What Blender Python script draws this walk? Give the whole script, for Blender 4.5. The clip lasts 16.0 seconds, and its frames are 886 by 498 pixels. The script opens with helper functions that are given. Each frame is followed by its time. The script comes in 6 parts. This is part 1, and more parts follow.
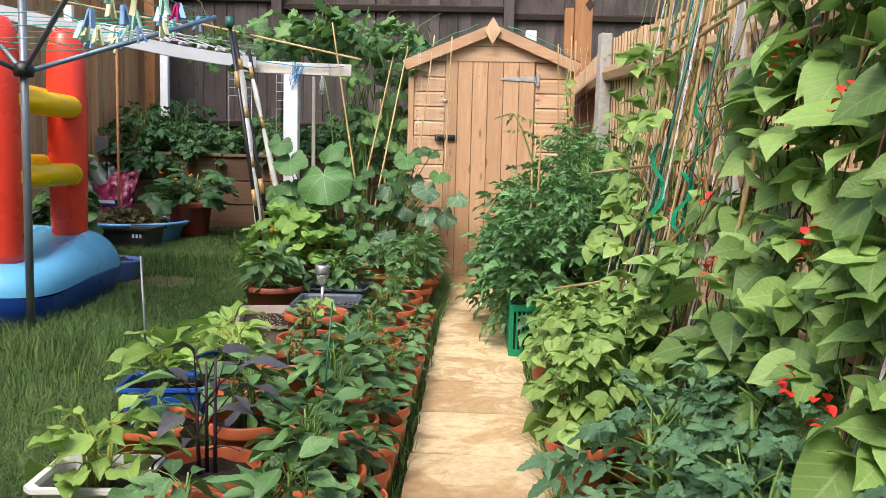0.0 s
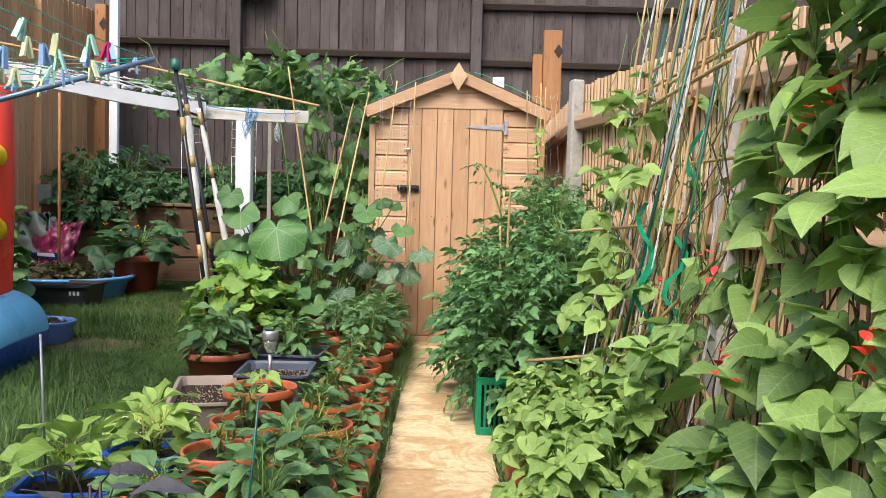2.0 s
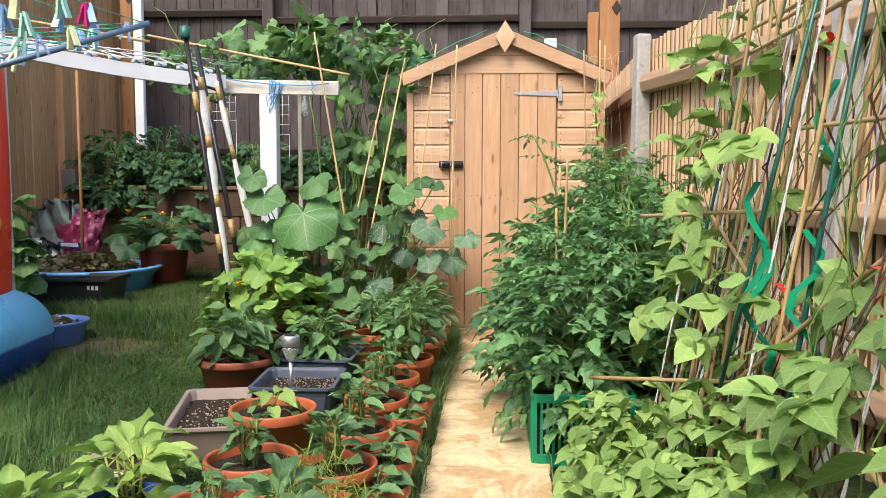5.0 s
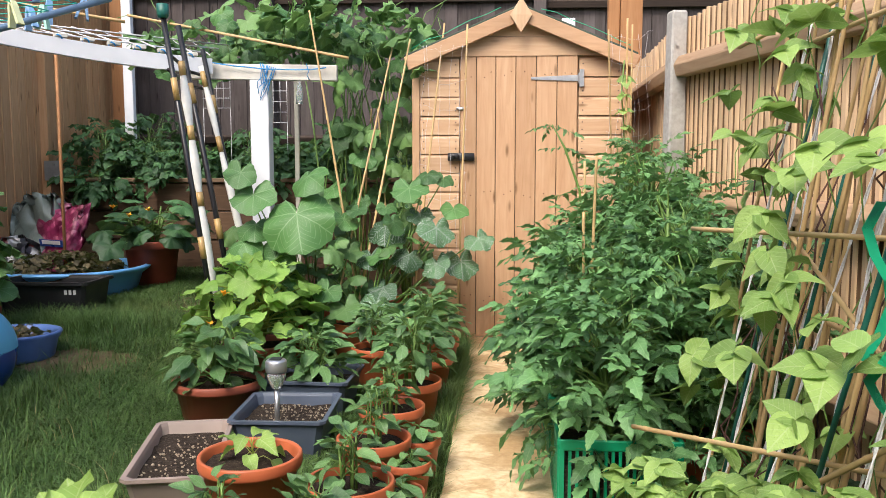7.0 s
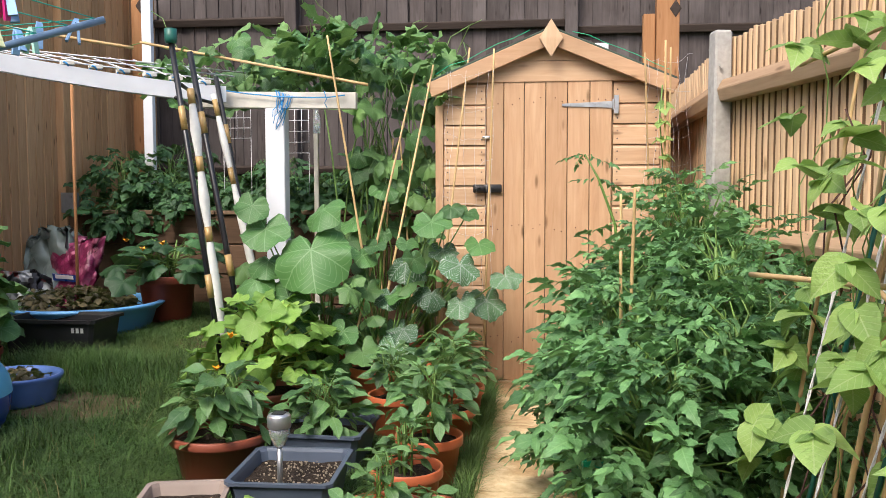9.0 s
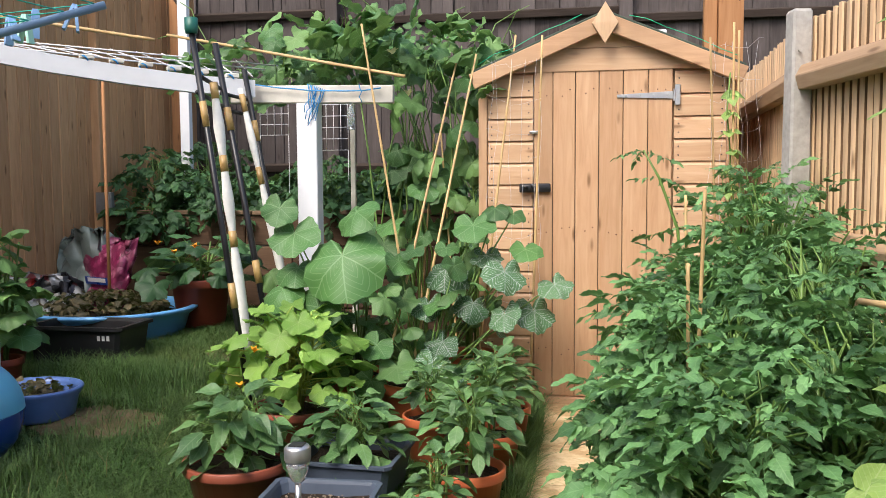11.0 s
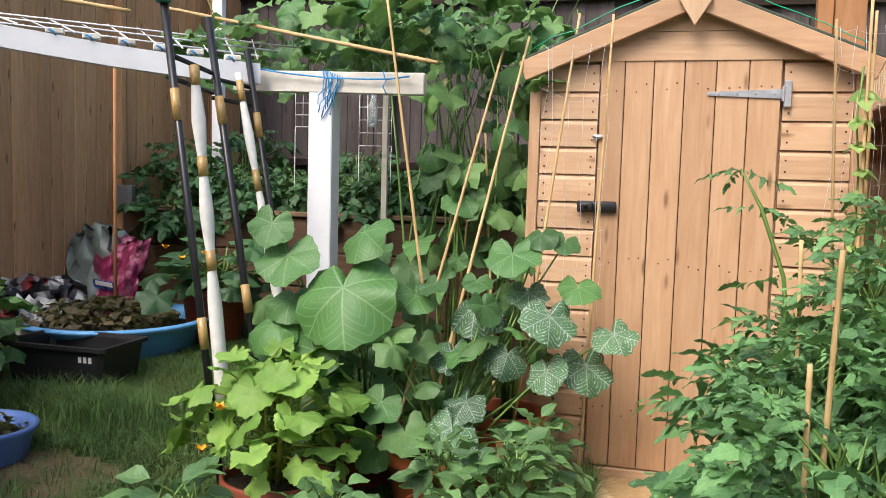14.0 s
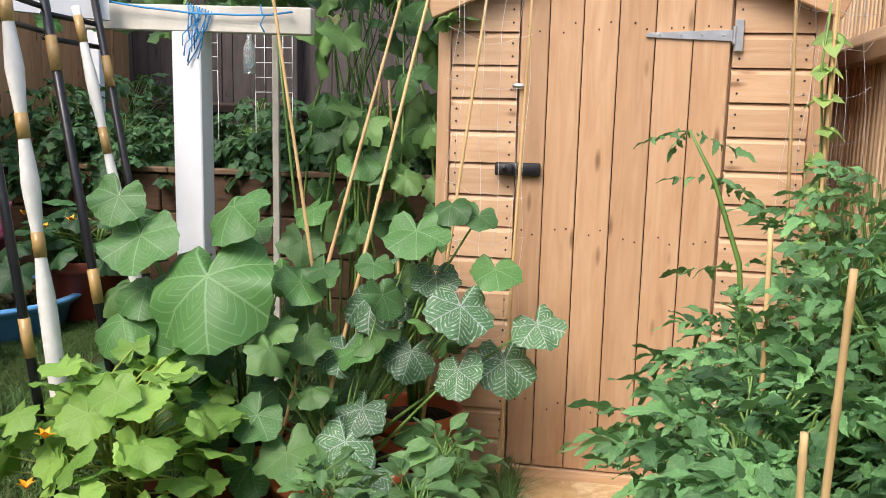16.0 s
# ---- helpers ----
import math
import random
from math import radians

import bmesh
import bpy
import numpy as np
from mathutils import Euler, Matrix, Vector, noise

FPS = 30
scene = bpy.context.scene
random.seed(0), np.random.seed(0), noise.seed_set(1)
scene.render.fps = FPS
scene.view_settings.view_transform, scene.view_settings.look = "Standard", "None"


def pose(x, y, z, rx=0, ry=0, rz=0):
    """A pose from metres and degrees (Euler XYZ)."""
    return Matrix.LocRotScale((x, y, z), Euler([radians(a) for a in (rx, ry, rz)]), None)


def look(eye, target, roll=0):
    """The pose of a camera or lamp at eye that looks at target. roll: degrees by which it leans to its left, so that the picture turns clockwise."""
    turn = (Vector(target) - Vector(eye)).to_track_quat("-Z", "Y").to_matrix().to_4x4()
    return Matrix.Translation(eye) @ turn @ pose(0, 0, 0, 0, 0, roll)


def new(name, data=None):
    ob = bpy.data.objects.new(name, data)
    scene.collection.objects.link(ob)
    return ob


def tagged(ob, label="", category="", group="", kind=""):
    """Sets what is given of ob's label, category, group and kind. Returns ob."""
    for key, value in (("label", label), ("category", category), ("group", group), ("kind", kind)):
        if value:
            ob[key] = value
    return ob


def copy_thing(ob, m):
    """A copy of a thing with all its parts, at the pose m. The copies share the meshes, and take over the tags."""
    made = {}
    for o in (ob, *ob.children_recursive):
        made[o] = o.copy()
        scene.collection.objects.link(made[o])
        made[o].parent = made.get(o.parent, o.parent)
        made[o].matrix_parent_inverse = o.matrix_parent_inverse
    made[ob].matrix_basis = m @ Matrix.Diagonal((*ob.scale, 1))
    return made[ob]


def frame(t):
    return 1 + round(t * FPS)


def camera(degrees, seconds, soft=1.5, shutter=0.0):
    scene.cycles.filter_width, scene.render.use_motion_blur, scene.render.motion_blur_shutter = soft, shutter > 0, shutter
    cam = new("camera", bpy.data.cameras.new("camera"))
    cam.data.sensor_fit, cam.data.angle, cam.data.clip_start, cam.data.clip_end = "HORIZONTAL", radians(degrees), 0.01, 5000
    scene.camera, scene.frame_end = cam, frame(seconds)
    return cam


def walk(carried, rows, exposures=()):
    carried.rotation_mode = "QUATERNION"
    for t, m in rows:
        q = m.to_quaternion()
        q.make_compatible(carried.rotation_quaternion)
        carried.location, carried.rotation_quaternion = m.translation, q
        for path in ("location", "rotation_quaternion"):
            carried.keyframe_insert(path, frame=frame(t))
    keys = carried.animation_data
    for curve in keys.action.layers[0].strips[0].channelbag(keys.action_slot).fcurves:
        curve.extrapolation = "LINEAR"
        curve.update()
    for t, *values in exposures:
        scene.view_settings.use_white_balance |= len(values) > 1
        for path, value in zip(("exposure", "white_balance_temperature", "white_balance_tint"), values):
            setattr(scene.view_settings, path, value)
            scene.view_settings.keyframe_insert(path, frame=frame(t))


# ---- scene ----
cam = camera(55.9, 16.0, soft=0.8)
PATH = [
    (0, (0.209, 0.119, 0.99), (0.138, 2.107, 0.781), 1.4),
    (0.5, (0.148, 0.242, 0.988), (0.101, 2.227, 0.75), 1.4),
    (1, (0.169, 0.378, 1.004), (0.116, 2.368, 0.813), 1.5),
    (1.5, (0.215, 0.459, 1.037), (0.177, 2.455, 0.924), 1.6),
    (2, (0.231, 0.544, 1.043), (0.233, 2.541, 0.943), 1.5),
    (2.5, (0.198, 0.664, 1.044), (0.248, 2.66, 0.921), 1.8),
    (3, (0.164, 0.765, 1.048), (0.242, 2.757, 0.888), 1.7),
    (3.5, (0.166, 0.874, 1.051), (0.198, 2.868, 0.893), 1.3),
    (4, (0.233, 1.0, 1.076), (0.171, 2.996, 0.954), 0.7),
    (4.5, (0.267, 1.082, 1.083), (0.143, 3.073, 0.946), -0.0),
    (4.7, (0.269, 1.127, 1.076), (0.145, 3.118, 0.927), 0.1),
    (6.8, (0.238, 1.696, 1.133), (0.09, 3.679, 0.919), -0.2),
    (7, (0.237, 1.729, 1.138), (0.088, 3.713, 0.935), -0.0),
    (7.5, (0.202, 1.814, 1.137), (0.091, 3.799, 0.927), 0.3),
    (8, (0.171, 1.879, 1.137), (0.081, 3.868, 0.947), 0.4),
    (8.5, (0.199, 1.975, 1.144), (0.035, 3.963, 1.002), 0.3),
    (9, (0.251, 2.053, 1.153), (0.026, 4.036, 1.02), -0.1),
    (9.2, (0.279, 2.081, 1.155), (0.041, 4.062, 1.011), -0.1),
    (11.5, (0.24, 2.56, 1.204), (-0.187, 4.508, 1.06), 0.0),
    (12, (0.3, 2.712, 1.249), (-0.225, 4.637, 1.102), 1.0),
    (12.5, (0.309, 2.847, 1.239), (-0.226, 4.769, 1.088), 1.5),
    (13, (0.27, 3.018, 1.276), (-0.214, 4.953, 1.129), 1.6),
    (13.5, (0.25, 3.126, 1.288), (-0.222, 5.064, 1.133), 1.6),
    (14, (0.271, 3.309, 1.288), (-0.254, 5.231, 1.116), 1.6),
    (14.5, (0.314, 3.476, 1.34), (-0.287, 5.373, 1.138), 1.2),
    (15, (0.303, 3.637, 1.34), (-0.262, 5.543, 1.12), 1.0),
    (15.5, (0.257, 3.793, 1.366), (-0.208, 5.721, 1.106), 1.2),
    (16, (0.253, 3.88, 1.353), (-0.107, 5.823, 1.045), 1.4),
]
walk(cam, [(t, look(eye, target, roll)) for t, eye, target, roll in PATH],
     [(0, 0.98), (1.7, 1.0), (2.6, 1.12), (4.5, 1.12), (8, 1.10), (12, 1.03), (16, 1.0)])

# ---- world and light ----
world = bpy.data.worlds.new("world")
scene.world = world
world.use_nodes = True
SUN_EL, SUN_AZ = radians(51), radians(202)
sky = world.node_tree.nodes.new("ShaderNodeTexSky")
sky.sky_type, sky.sun_disc = "NISHITA", False
sky.sun_elevation, sky.sun_rotation = SUN_EL, SUN_AZ
sky.air_density, sky.dust_density, sky.ozone_density = 1.0, 4.0, 1.0
back = world.node_tree.nodes["Background"]
back.inputs["Strength"].default_value = 0.15
world.node_tree.links.new(sky.outputs[0], back.inputs["Color"])
lamp = bpy.data.lights.new("sun", "SUN")
lamp.energy, lamp.angle, lamp.color = 1.4, radians(24), (1.0, 0.955, 0.90)
sun = new("sun", lamp)
sun.matrix_world = look((-3.6, -5.0, 12.0), (0.0, 4.0, 0.0))


# ---- materials ----
def node(nt, kind, **vals):
    n = nt.nodes.new(kind)
    for k, v in vals.items():
        if k in n.inputs:
            n.inputs[k].default_value = v
        elif k == "op":
            n.operation = v
        elif k == "blend":
            n.blend_type = v
        elif k == "dtype":
            n.data_type = v
        elif k == "feature":
            n.feature = v
    return n


def lk(nt, a, b):
    nt.links.new(a, b)


def ramp(nt, fac, stops):
    r = nt.nodes.new("ShaderNodeValToRGB")
    while len(r.color_ramp.elements) < len(stops):
        r.color_ramp.elements.new(0.5)
    for e, (p, c) in zip(r.color_ramp.elements, stops):
        e.position, e.color = p, (*c, 1)
    lk(nt, fac, r.inputs[0])
    return r.outputs[0]


def mixc(nt, fac, a, b, blend="MIX"):
    m = nt.nodes.new("ShaderNodeMix")
    m.data_type, m.blend_type = "RGBA", blend
    for sock, v in ((m.inputs[0], fac), (m.inputs[6], a), (m.inputs[7], b)):
        if isinstance(v, (int, float)):
            sock.default_value = v
        elif isinstance(v, tuple):
            sock.default_value = (*v, 1)
        else:
            lk(nt, v, sock)
    return m.outputs[2]


def calc(nt, op, a, b=0.0, clamp=False):
    m = nt.nodes.new("ShaderNodeMath")
    m.operation, m.use_clamp = op, clamp
    for sock, v in ((m.inputs[0], a), (m.inputs[1], b)):
        if isinstance(v, (int, float)):
            sock.default_value = v
        else:
            lk(nt, v, sock)
    return m.outputs[0]


def base_mat(name, rough=0.6, metal=0.0, spec=0.5):
    m = bpy.data.materials.new(name)
    m.use_nodes = True
    nt = m.node_tree
    b = nt.nodes["Principled BSDF"]
    b.inputs["Roughness"].default_value, b.inputs["Metallic"].default_value = rough, metal
    b.inputs["Specular IOR Level"].default_value = spec
    return m, nt, b


def coords(nt, scale=(1, 1, 1), jitter=True):
    tc = nt.nodes.new("ShaderNodeTexCoord")
    out = tc.outputs["Object"]
    if jitter:
        oi = nt.nodes.new("ShaderNodeObjectInfo")
        ad = nt.nodes.new("ShaderNodeVectorMath")
        ad.operation = "MULTIPLY_ADD"
        lk(nt, oi.outputs["Random"], ad.inputs[0])
        ad.inputs[1].default_value = (37.0, 53.0, 71.0)
        lk(nt, out, ad.inputs[2])
        out = ad.outputs[0]
    mp = nt.nodes.new("ShaderNodeMapping")
    mp.inputs["Scale"].default_value = scale
    lk(nt, out, mp.inputs["Vector"])
    return mp.outputs[0]


def noise_of(nt, vec, scale, detail=4.0, rough=0.55, dist=0.0):
    n = node(nt, "ShaderNodeTexNoise", Scale=scale, Detail=detail, Roughness=rough, Distortion=dist)
    lk(nt, vec, n.inputs["Vector"])
    return n.outputs["Fac"]


def bump(nt, b, height, strength=0.3, dist=0.01):
    n = node(nt, "ShaderNodeBump", Strength=strength, Distance=dist)
    lk(nt, height, n.inputs["Height"])
    lk(nt, n.outputs[0], b.inputs["Normal"])


def wood(name, dark, mid, light, axis="z", rough=0.6, knots=True, stain=None, spread=0.35):
    """Sawn timber with grain along one axis, knots, and a tint of its own for each board."""
    m, nt, b = base_mat(name, rough, spec=0.3)
    s = {"x": (2, 22, 22), "y": (22, 2, 22), "z": (22, 22, 2)}[axis]
    v = coords(nt, s)
    g = noise_of(nt, v, 1.6, 6, 0.6, 0.8)
    col = ramp(nt, g, [(0.12, dark), (0.5, mid), (0.88, light)])
    s2 = {"x": (0.5, 5, 5), "y": (5, 0.5, 5), "z": (5, 5, 0.5)}[axis]
    g2 = noise_of(nt, coords(nt, s2), 1.5, 3)
    col = mixc(nt, calc(nt, "MULTIPLY", g2, 0.5), col, mixc(nt, 1.0, col, mid, "MULTIPLY"))
    if knots:
        s3 = {"x": (3.4, 13, 13), "y": (13, 3.4, 13), "z": (13, 13, 3.4)}[axis]
        vo = node(nt, "ShaderNodeTexVoronoi", Scale=1.0)
        lk(nt, coords(nt, s3), vo.inputs["Vector"])
        k = ramp(nt, vo.outputs["Distance"], [(0.06, (1, 1, 1)), (0.17, (0, 0, 0))])
        col = mixc(nt, calc(nt, "MULTIPLY", k, 0.9), col, (dark[0] * 0.45, dark[1] * 0.4, dark[2] * 0.35))
    if stain:
        st = noise_of(nt, coords(nt, (1.5, 1.5, 1.0)), 1.3, 5)
        col = mixc(nt, ramp(nt, st, [(0.45, (0, 0, 0)), (0.75, (0.8, 0.8, 0.8))]), col, stain)
    oi = nt.nodes.new("ShaderNodeObjectInfo")
    f = calc(nt, "MULTIPLY_ADD", oi.outputs["Random"], spread)
    f.node.inputs[2].default_value = 1.0 - spread * 0.5
    hs = node(nt, "ShaderNodeHueSaturation")
    lk(nt, col, hs.inputs["Color"])
    lk(nt, f, hs.inputs["Value"])
    lk(nt, hs.outputs[0], b.inputs["Base Color"])
    bump(nt, b, g, 0.35, 0.004)
    return m


def plain(name, col, rough=0.5, metal=0.0, var=0.25, scale=12.0, bumpy=0.1, spec=0.5, tint=0.15):
    """Painted, moulded or cast surface with slight mottling and scuffs."""
    m, nt, b = base_mat(name, rough, metal, spec)
    v = coords(nt)
    n1, n2 = noise_of(nt, v, scale, 5), noise_of(nt, v, scale * 0.2, 3)
    f = calc(nt, "ADD", calc(nt, "MULTIPLY", n1, 0.6), calc(nt, "MULTIPLY", n2, 0.4))
    lo = tuple(c * (1 - var) for c in col)
    hi = tuple(min(1, c * (1 + var)) for c in col)
    c = ramp(nt, f, [(0.3, lo), (0.7, hi)])
    oi = nt.nodes.new("ShaderNodeObjectInfo")
    hs = node(nt, "ShaderNodeHueSaturation")
    val = calc(nt, "MULTIPLY_ADD", oi.outputs["Random"], tint)
    val.node.inputs[2].default_value = 1 - tint / 2
    lk(nt, val, hs.inputs["Value"])
    lk(nt, c, hs.inputs["Color"])
    lk(nt, hs.outputs[0], b.inputs["Base Color"])
    rr = calc(nt, "MULTIPLY_ADD", n1, 0.3)
    rr.node.inputs[2].default_value = rough - 0.15
    lk(nt, rr, b.inputs["Roughness"])
    bump(nt, b, n1, bumpy, 0.004)
    return m


def leafy(name, dark, light, vein, veins=7.0, veinw=0.5, mottle=0.0, rough=0.42, thru=0.3, spread=0.3, radial=False, patch=False):
    """Leaf blade: midrib and side veins from the leaf's own UV, a tint for each leaf, light shining through."""
    m, nt, b = base_mat(name, rough, spec=0.45)
    uv = nt.nodes.new("ShaderNodeUVMap")
    sp = nt.nodes.new("ShaderNodeSeparateXYZ")
    lk(nt, uv.outputs[0], sp.inputs[0])
    ax = calc(nt, "ABSOLUTE", calc(nt, "SUBTRACT", sp.outputs[0], 0.5))
    oi = nt.nodes.new("ShaderNodeObjectInfo")
    ge = nt.nodes.new("ShaderNodeNewGeometry")
    rnd = calc(nt, "FRACT", calc(nt, "ADD", oi.outputs["Random"], ge.outputs["Random Per Island"]))
    mid = calc(nt, "LESS_THAN", ax, 0.016)
    side = calc(nt, "PINGPONG", calc(nt, "SUBTRACT", calc(nt, "MULTIPLY", sp.outputs[1], veins), calc(nt, "MULTIPLY", ax, veins * 0.9)), 0.5)
    if radial:
        an = calc(nt, "ARCTAN2", calc(nt, "SUBTRACT", sp.outputs[0], 0.5), calc(nt, "SUBTRACT", sp.outputs[1], 0.5))
        ry_ = calc(nt, "SUBTRACT", sp.outputs[1], 0.5)
        rad_ = calc(nt, "SQRT", calc(nt, "ADD", calc(nt, "MULTIPLY", ax, ax), calc(nt, "MULTIPLY", ry_, ry_)))
        spoke = calc(nt, "PINGPONG", calc(nt, "MULTIPLY", an, 7.0 / 6.2832), 0.5)
        mid = calc(nt, "LESS_THAN", calc(nt, "MULTIPLY", spoke, rad_), 0.0075)
        side = calc(nt, "PINGPONG", calc(nt, "SUBTRACT", calc(nt, "MULTIPLY", rad_, 14.0), calc(nt, "MULTIPLY", spoke, 4.0)), 0.5)
    side = calc(nt, "LESS_THAN", side, 0.07)
    vmask = calc(nt, "MULTIPLY", calc(nt, "MAXIMUM", mid, calc(nt, "MULTIPLY", side, 0.6)), veinw)
    cr = node(nt, "ShaderNodeCombineXYZ")
    lk(nt, calc(nt, "ADD", sp.outputs[0], calc(nt, "MULTIPLY", rnd, 17.0)), cr.inputs[0])
    lk(nt, sp.outputs[1], cr.inputs[1])
    n1 = noise_of(nt, cr.outputs[0], 9.0, 5)
    n2 = noise_of(nt, cr.outputs[0], 1.6, 2)
    t = calc(nt, "ADD", calc(nt, "MULTIPLY", rnd, 0.55), calc(nt, "MULTIPLY", n2, 0.45))
    col = mixc(nt, t, dark, light)
    col = mixc(nt, calc(nt, "MULTIPLY", n1, 0.35), col, dark)
    if mottle:
        mk = ramp(nt, noise_of(nt, cr.outputs[0], 13.0, 4, 0.6, 1.2), [(0.5, (0, 0, 0)), (0.62, (1, 1, 1))])
        near = ramp(nt, side.node.inputs[0].links[0].from_socket, [(0.08, (1, 1, 1)), (0.28, (0, 0, 0))])
        col = mixc(nt, calc(nt, "MULTIPLY", calc(nt, "MULTIPLY", mk, near), mottle), col, (0.50, 0.58, 0.50))
    if patch:
        tc = nt.nodes.new("ShaderNodeTexCoord")
        pn = noise_of(nt, tc.outputs["Object"], 2.2, 5, 0.65)
        col = mixc(nt, ramp(nt, pn, [(0.42, (0, 0, 0)), (0.66, (0.8, 0.8, 0.8))]), col, (0.19, 0.26, 0.08))
        pd = noise_of(nt, tc.outputs["Object"], 0.9, 3, 0.5)
        col = mixc(nt, ramp(nt, pd, [(0.42, (0.6, 0.6, 0.6)), (0.58, (0, 0, 0))]), col, (0.045, 0.11, 0.025))
    col = mixc(nt, vmask, col, vein)
    hs = node(nt, "ShaderNodeHueSaturation")
    lk(nt, col, hs.inputs["Color"])
    val = calc(nt, "MULTIPLY_ADD", rnd, spread)
    val.node.inputs[2].default_value = 1 - spread * 0.5
    lk(nt, val, hs.inputs["Value"])
    lk(nt, hs.outputs[0], b.inputs["Base Color"])
    hgt = calc(nt, "SUBTRACT", n1, calc(nt, "MULTIPLY", calc(nt, "MAXIMUM", mid, side), 0.8))
    bump(nt, b, hgt, 0.6, 0.007)
    tr = nt.nodes.new("ShaderNodeBsdfTranslucent")
    lk(nt, mixc(nt, 0.5, hs.outputs[0], (0.20, 0.34, 0.07), "MIX"), tr.inputs[0])
    mx = nt.nodes.new("ShaderNodeMixShader")
    mx.inputs[0].default_value = thru
    lk(nt, b.outputs[0], mx.inputs[1])
    lk(nt, tr.outputs[0], mx.inputs[2])
    lk(nt, mx.outputs[0], nt.nodes["Material Output"].inputs[0])
    return m


M_SHED_V = wood("shed_door_timber", (0.44, 0.262, 0.145), (0.57, 0.372, 0.225), (0.66, 0.46, 0.305), "z", 0.5, True, None, 0.16)
M_SHED_H = wood("shed_cladding_timber", (0.49, 0.300, 0.175), (0.62, 0.425, 0.270), (0.71, 0.53, 0.365), "x", 0.55, True, None, 0.16)
M_FENCE_R = wood("new_featheredge", (0.50, 0.335, 0.195), (0.66, 0.475, 0.30), (0.75, 0.575, 0.39), "z", 0.7, True, None, 0.35)
M_FENCE_L = wood("brown_fence_board", (0.40, 0.230, 0.110), (0.55, 0.335, 0.175), (0.65, 0.42, 0.24), "z", 0.7, True, None, 0.35)
M_FENCE_B = wood("weathered_dark_board", (0.044, 0.034, 0.032), (0.082, 0.066, 0.062), (0.136, 0.114, 0.108), "z", 0.85, True, (0.118, 0.10, 0.097), 0.5)
M_RAIL_B = wood("weathered_dark_rail", (0.035, 0.024, 0.018), (0.060, 0.042, 0.033), (0.09, 0.066, 0.054), "x", 0.85, False, None, 0.2)
M_SLEEPER = wood("dark_sleeper", (0.075, 0.042, 0.024), (0.125, 0.073, 0.043), (0.18, 0.11, 0.068), "x", 0.8, True, None, 0.3)
M_POSTWOOD = wood("orange_post_timber", (0.30, 0.14, 0.055), (0.42, 0.21, 0.09), (0.50, 0.27, 0.13), "z", 0.65, True, None, 0.12)
M_BAMBOO = wood("bamboo_cane", (0.38, 0.25, 0.11), (0.56, 0.40, 0.20), (0.68, 0.53, 0.31), "z", 0.5, False, None, 0.4)
M_WHITE = plain("chalky_white_paint", (0.74, 0.75, 0.78), 0.55, 0, 0.06, 9, 0.15, 0.4, 0.05)
M_NETROLL = plain("rolled_white_netting", (0.74, 0.73, 0.69), 0.8, 0, 0.12, 25, 0.4, 0.3, 0.05)
M_TAPE = plain("tan_parcel_tape", (0.42, 0.27, 0.10), 0.3, 0, 0.2, 20, 0.15)
M_BLACKPOLE = plain("black_coated_pole", (0.012, 0.012, 0.014), 0.35, 0, 0.3, 20, 0.1)
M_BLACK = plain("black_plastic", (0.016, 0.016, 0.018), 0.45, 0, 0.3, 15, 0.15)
M_STEEL = plain("galvanised_steel", (0.55, 0.56, 0.58), 0.38, 0.85, 0.15, 30, 0.1)
M_GREYTUBE = plain("grey_aluminium_tube", (0.20, 0.22, 0.25), 0.4, 0.3, 0.15, 14, 0.05)
M_CONCRETE = plain("cast_concrete", (0.40, 0.38, 0.35), 0.85, 0, 0.22, 40, 0.5, 0.3)
M_TERRA = plain("terracotta_plastic", (0.44, 0.112, 0.045), 0.42, 0, 0.16, 7, 0.1, 0.45, 0.3)
M_TERRA_B = plain("brown_red_plastic", (0.25, 0.066, 0.038), 0.42, 0, 0.18, 7, 0.1, 0.45, 0.2)
M_TERRA_D = plain("dull_red_plastic", (0.22, 0.045, 0.025), 0.5, 0, 0.2, 7, 0.1, 0.4, 0.2)
M_SLATE = plain("slate_blue_plastic", (0.075, 0.095, 0.135), 0.4, 0, 0.2, 8, 0.1)
M_TAUPE = plain("taupe_plastic", (0.27, 0.21, 0.18), 0.5, 0, 0.15, 8, 0.1)
M_BLUE = plain("bright_blue_plastic", (0.02, 0.10, 0.50), 0.35, 0, 0.2, 8, 0.08)
M_TUB = plain("sky_blue_plastic", (0.13, 0.36, 0.68), 0.35, 0, 0.12, 6, 0.08)
M_TUB2 = plain("denim_blue_plastic", (0.09, 0.17, 0.42), 0.4, 0, 0.2, 8, 0.08)
M_GREENCRATE = plain("green_plastic", (0.0, 0.22, 0.10), 0.4, 0, 0.2, 8, 0.08)
M_CREAM = plain("cream_plastic", (0.62, 0.58, 0.45), 0.5, 0, 0.15, 8, 0.1)
M_BUCKET = plain("white_bucket_plastic", (0.72, 0.72, 0.70), 0.4, 0, 0.1, 8, 0.08)
M_RED = plain("red_vinyl", (0.78, 0.05, 0.025), 0.3, 0, 0.08, 3, 0.05)
M_YELLOW = plain("yellow_vinyl", (0.85, 0.52, 0.0), 0.3, 0, 0.08, 3, 0.05)
M_SKYVINYL = plain("light_blue_vinyl", (0.13, 0.46, 0.74), 0.3, 0, 0.08, 3, 0.05)
M_NAVYVINYL = plain("navy_vinyl", (0.01, 0.05, 0.28), 0.3, 0, 0.15, 3, 0.05)
M_LINE = plain("green_line", (0.02, 0.42, 0.30), 0.5, 0, 0.1, 5, 0.0)
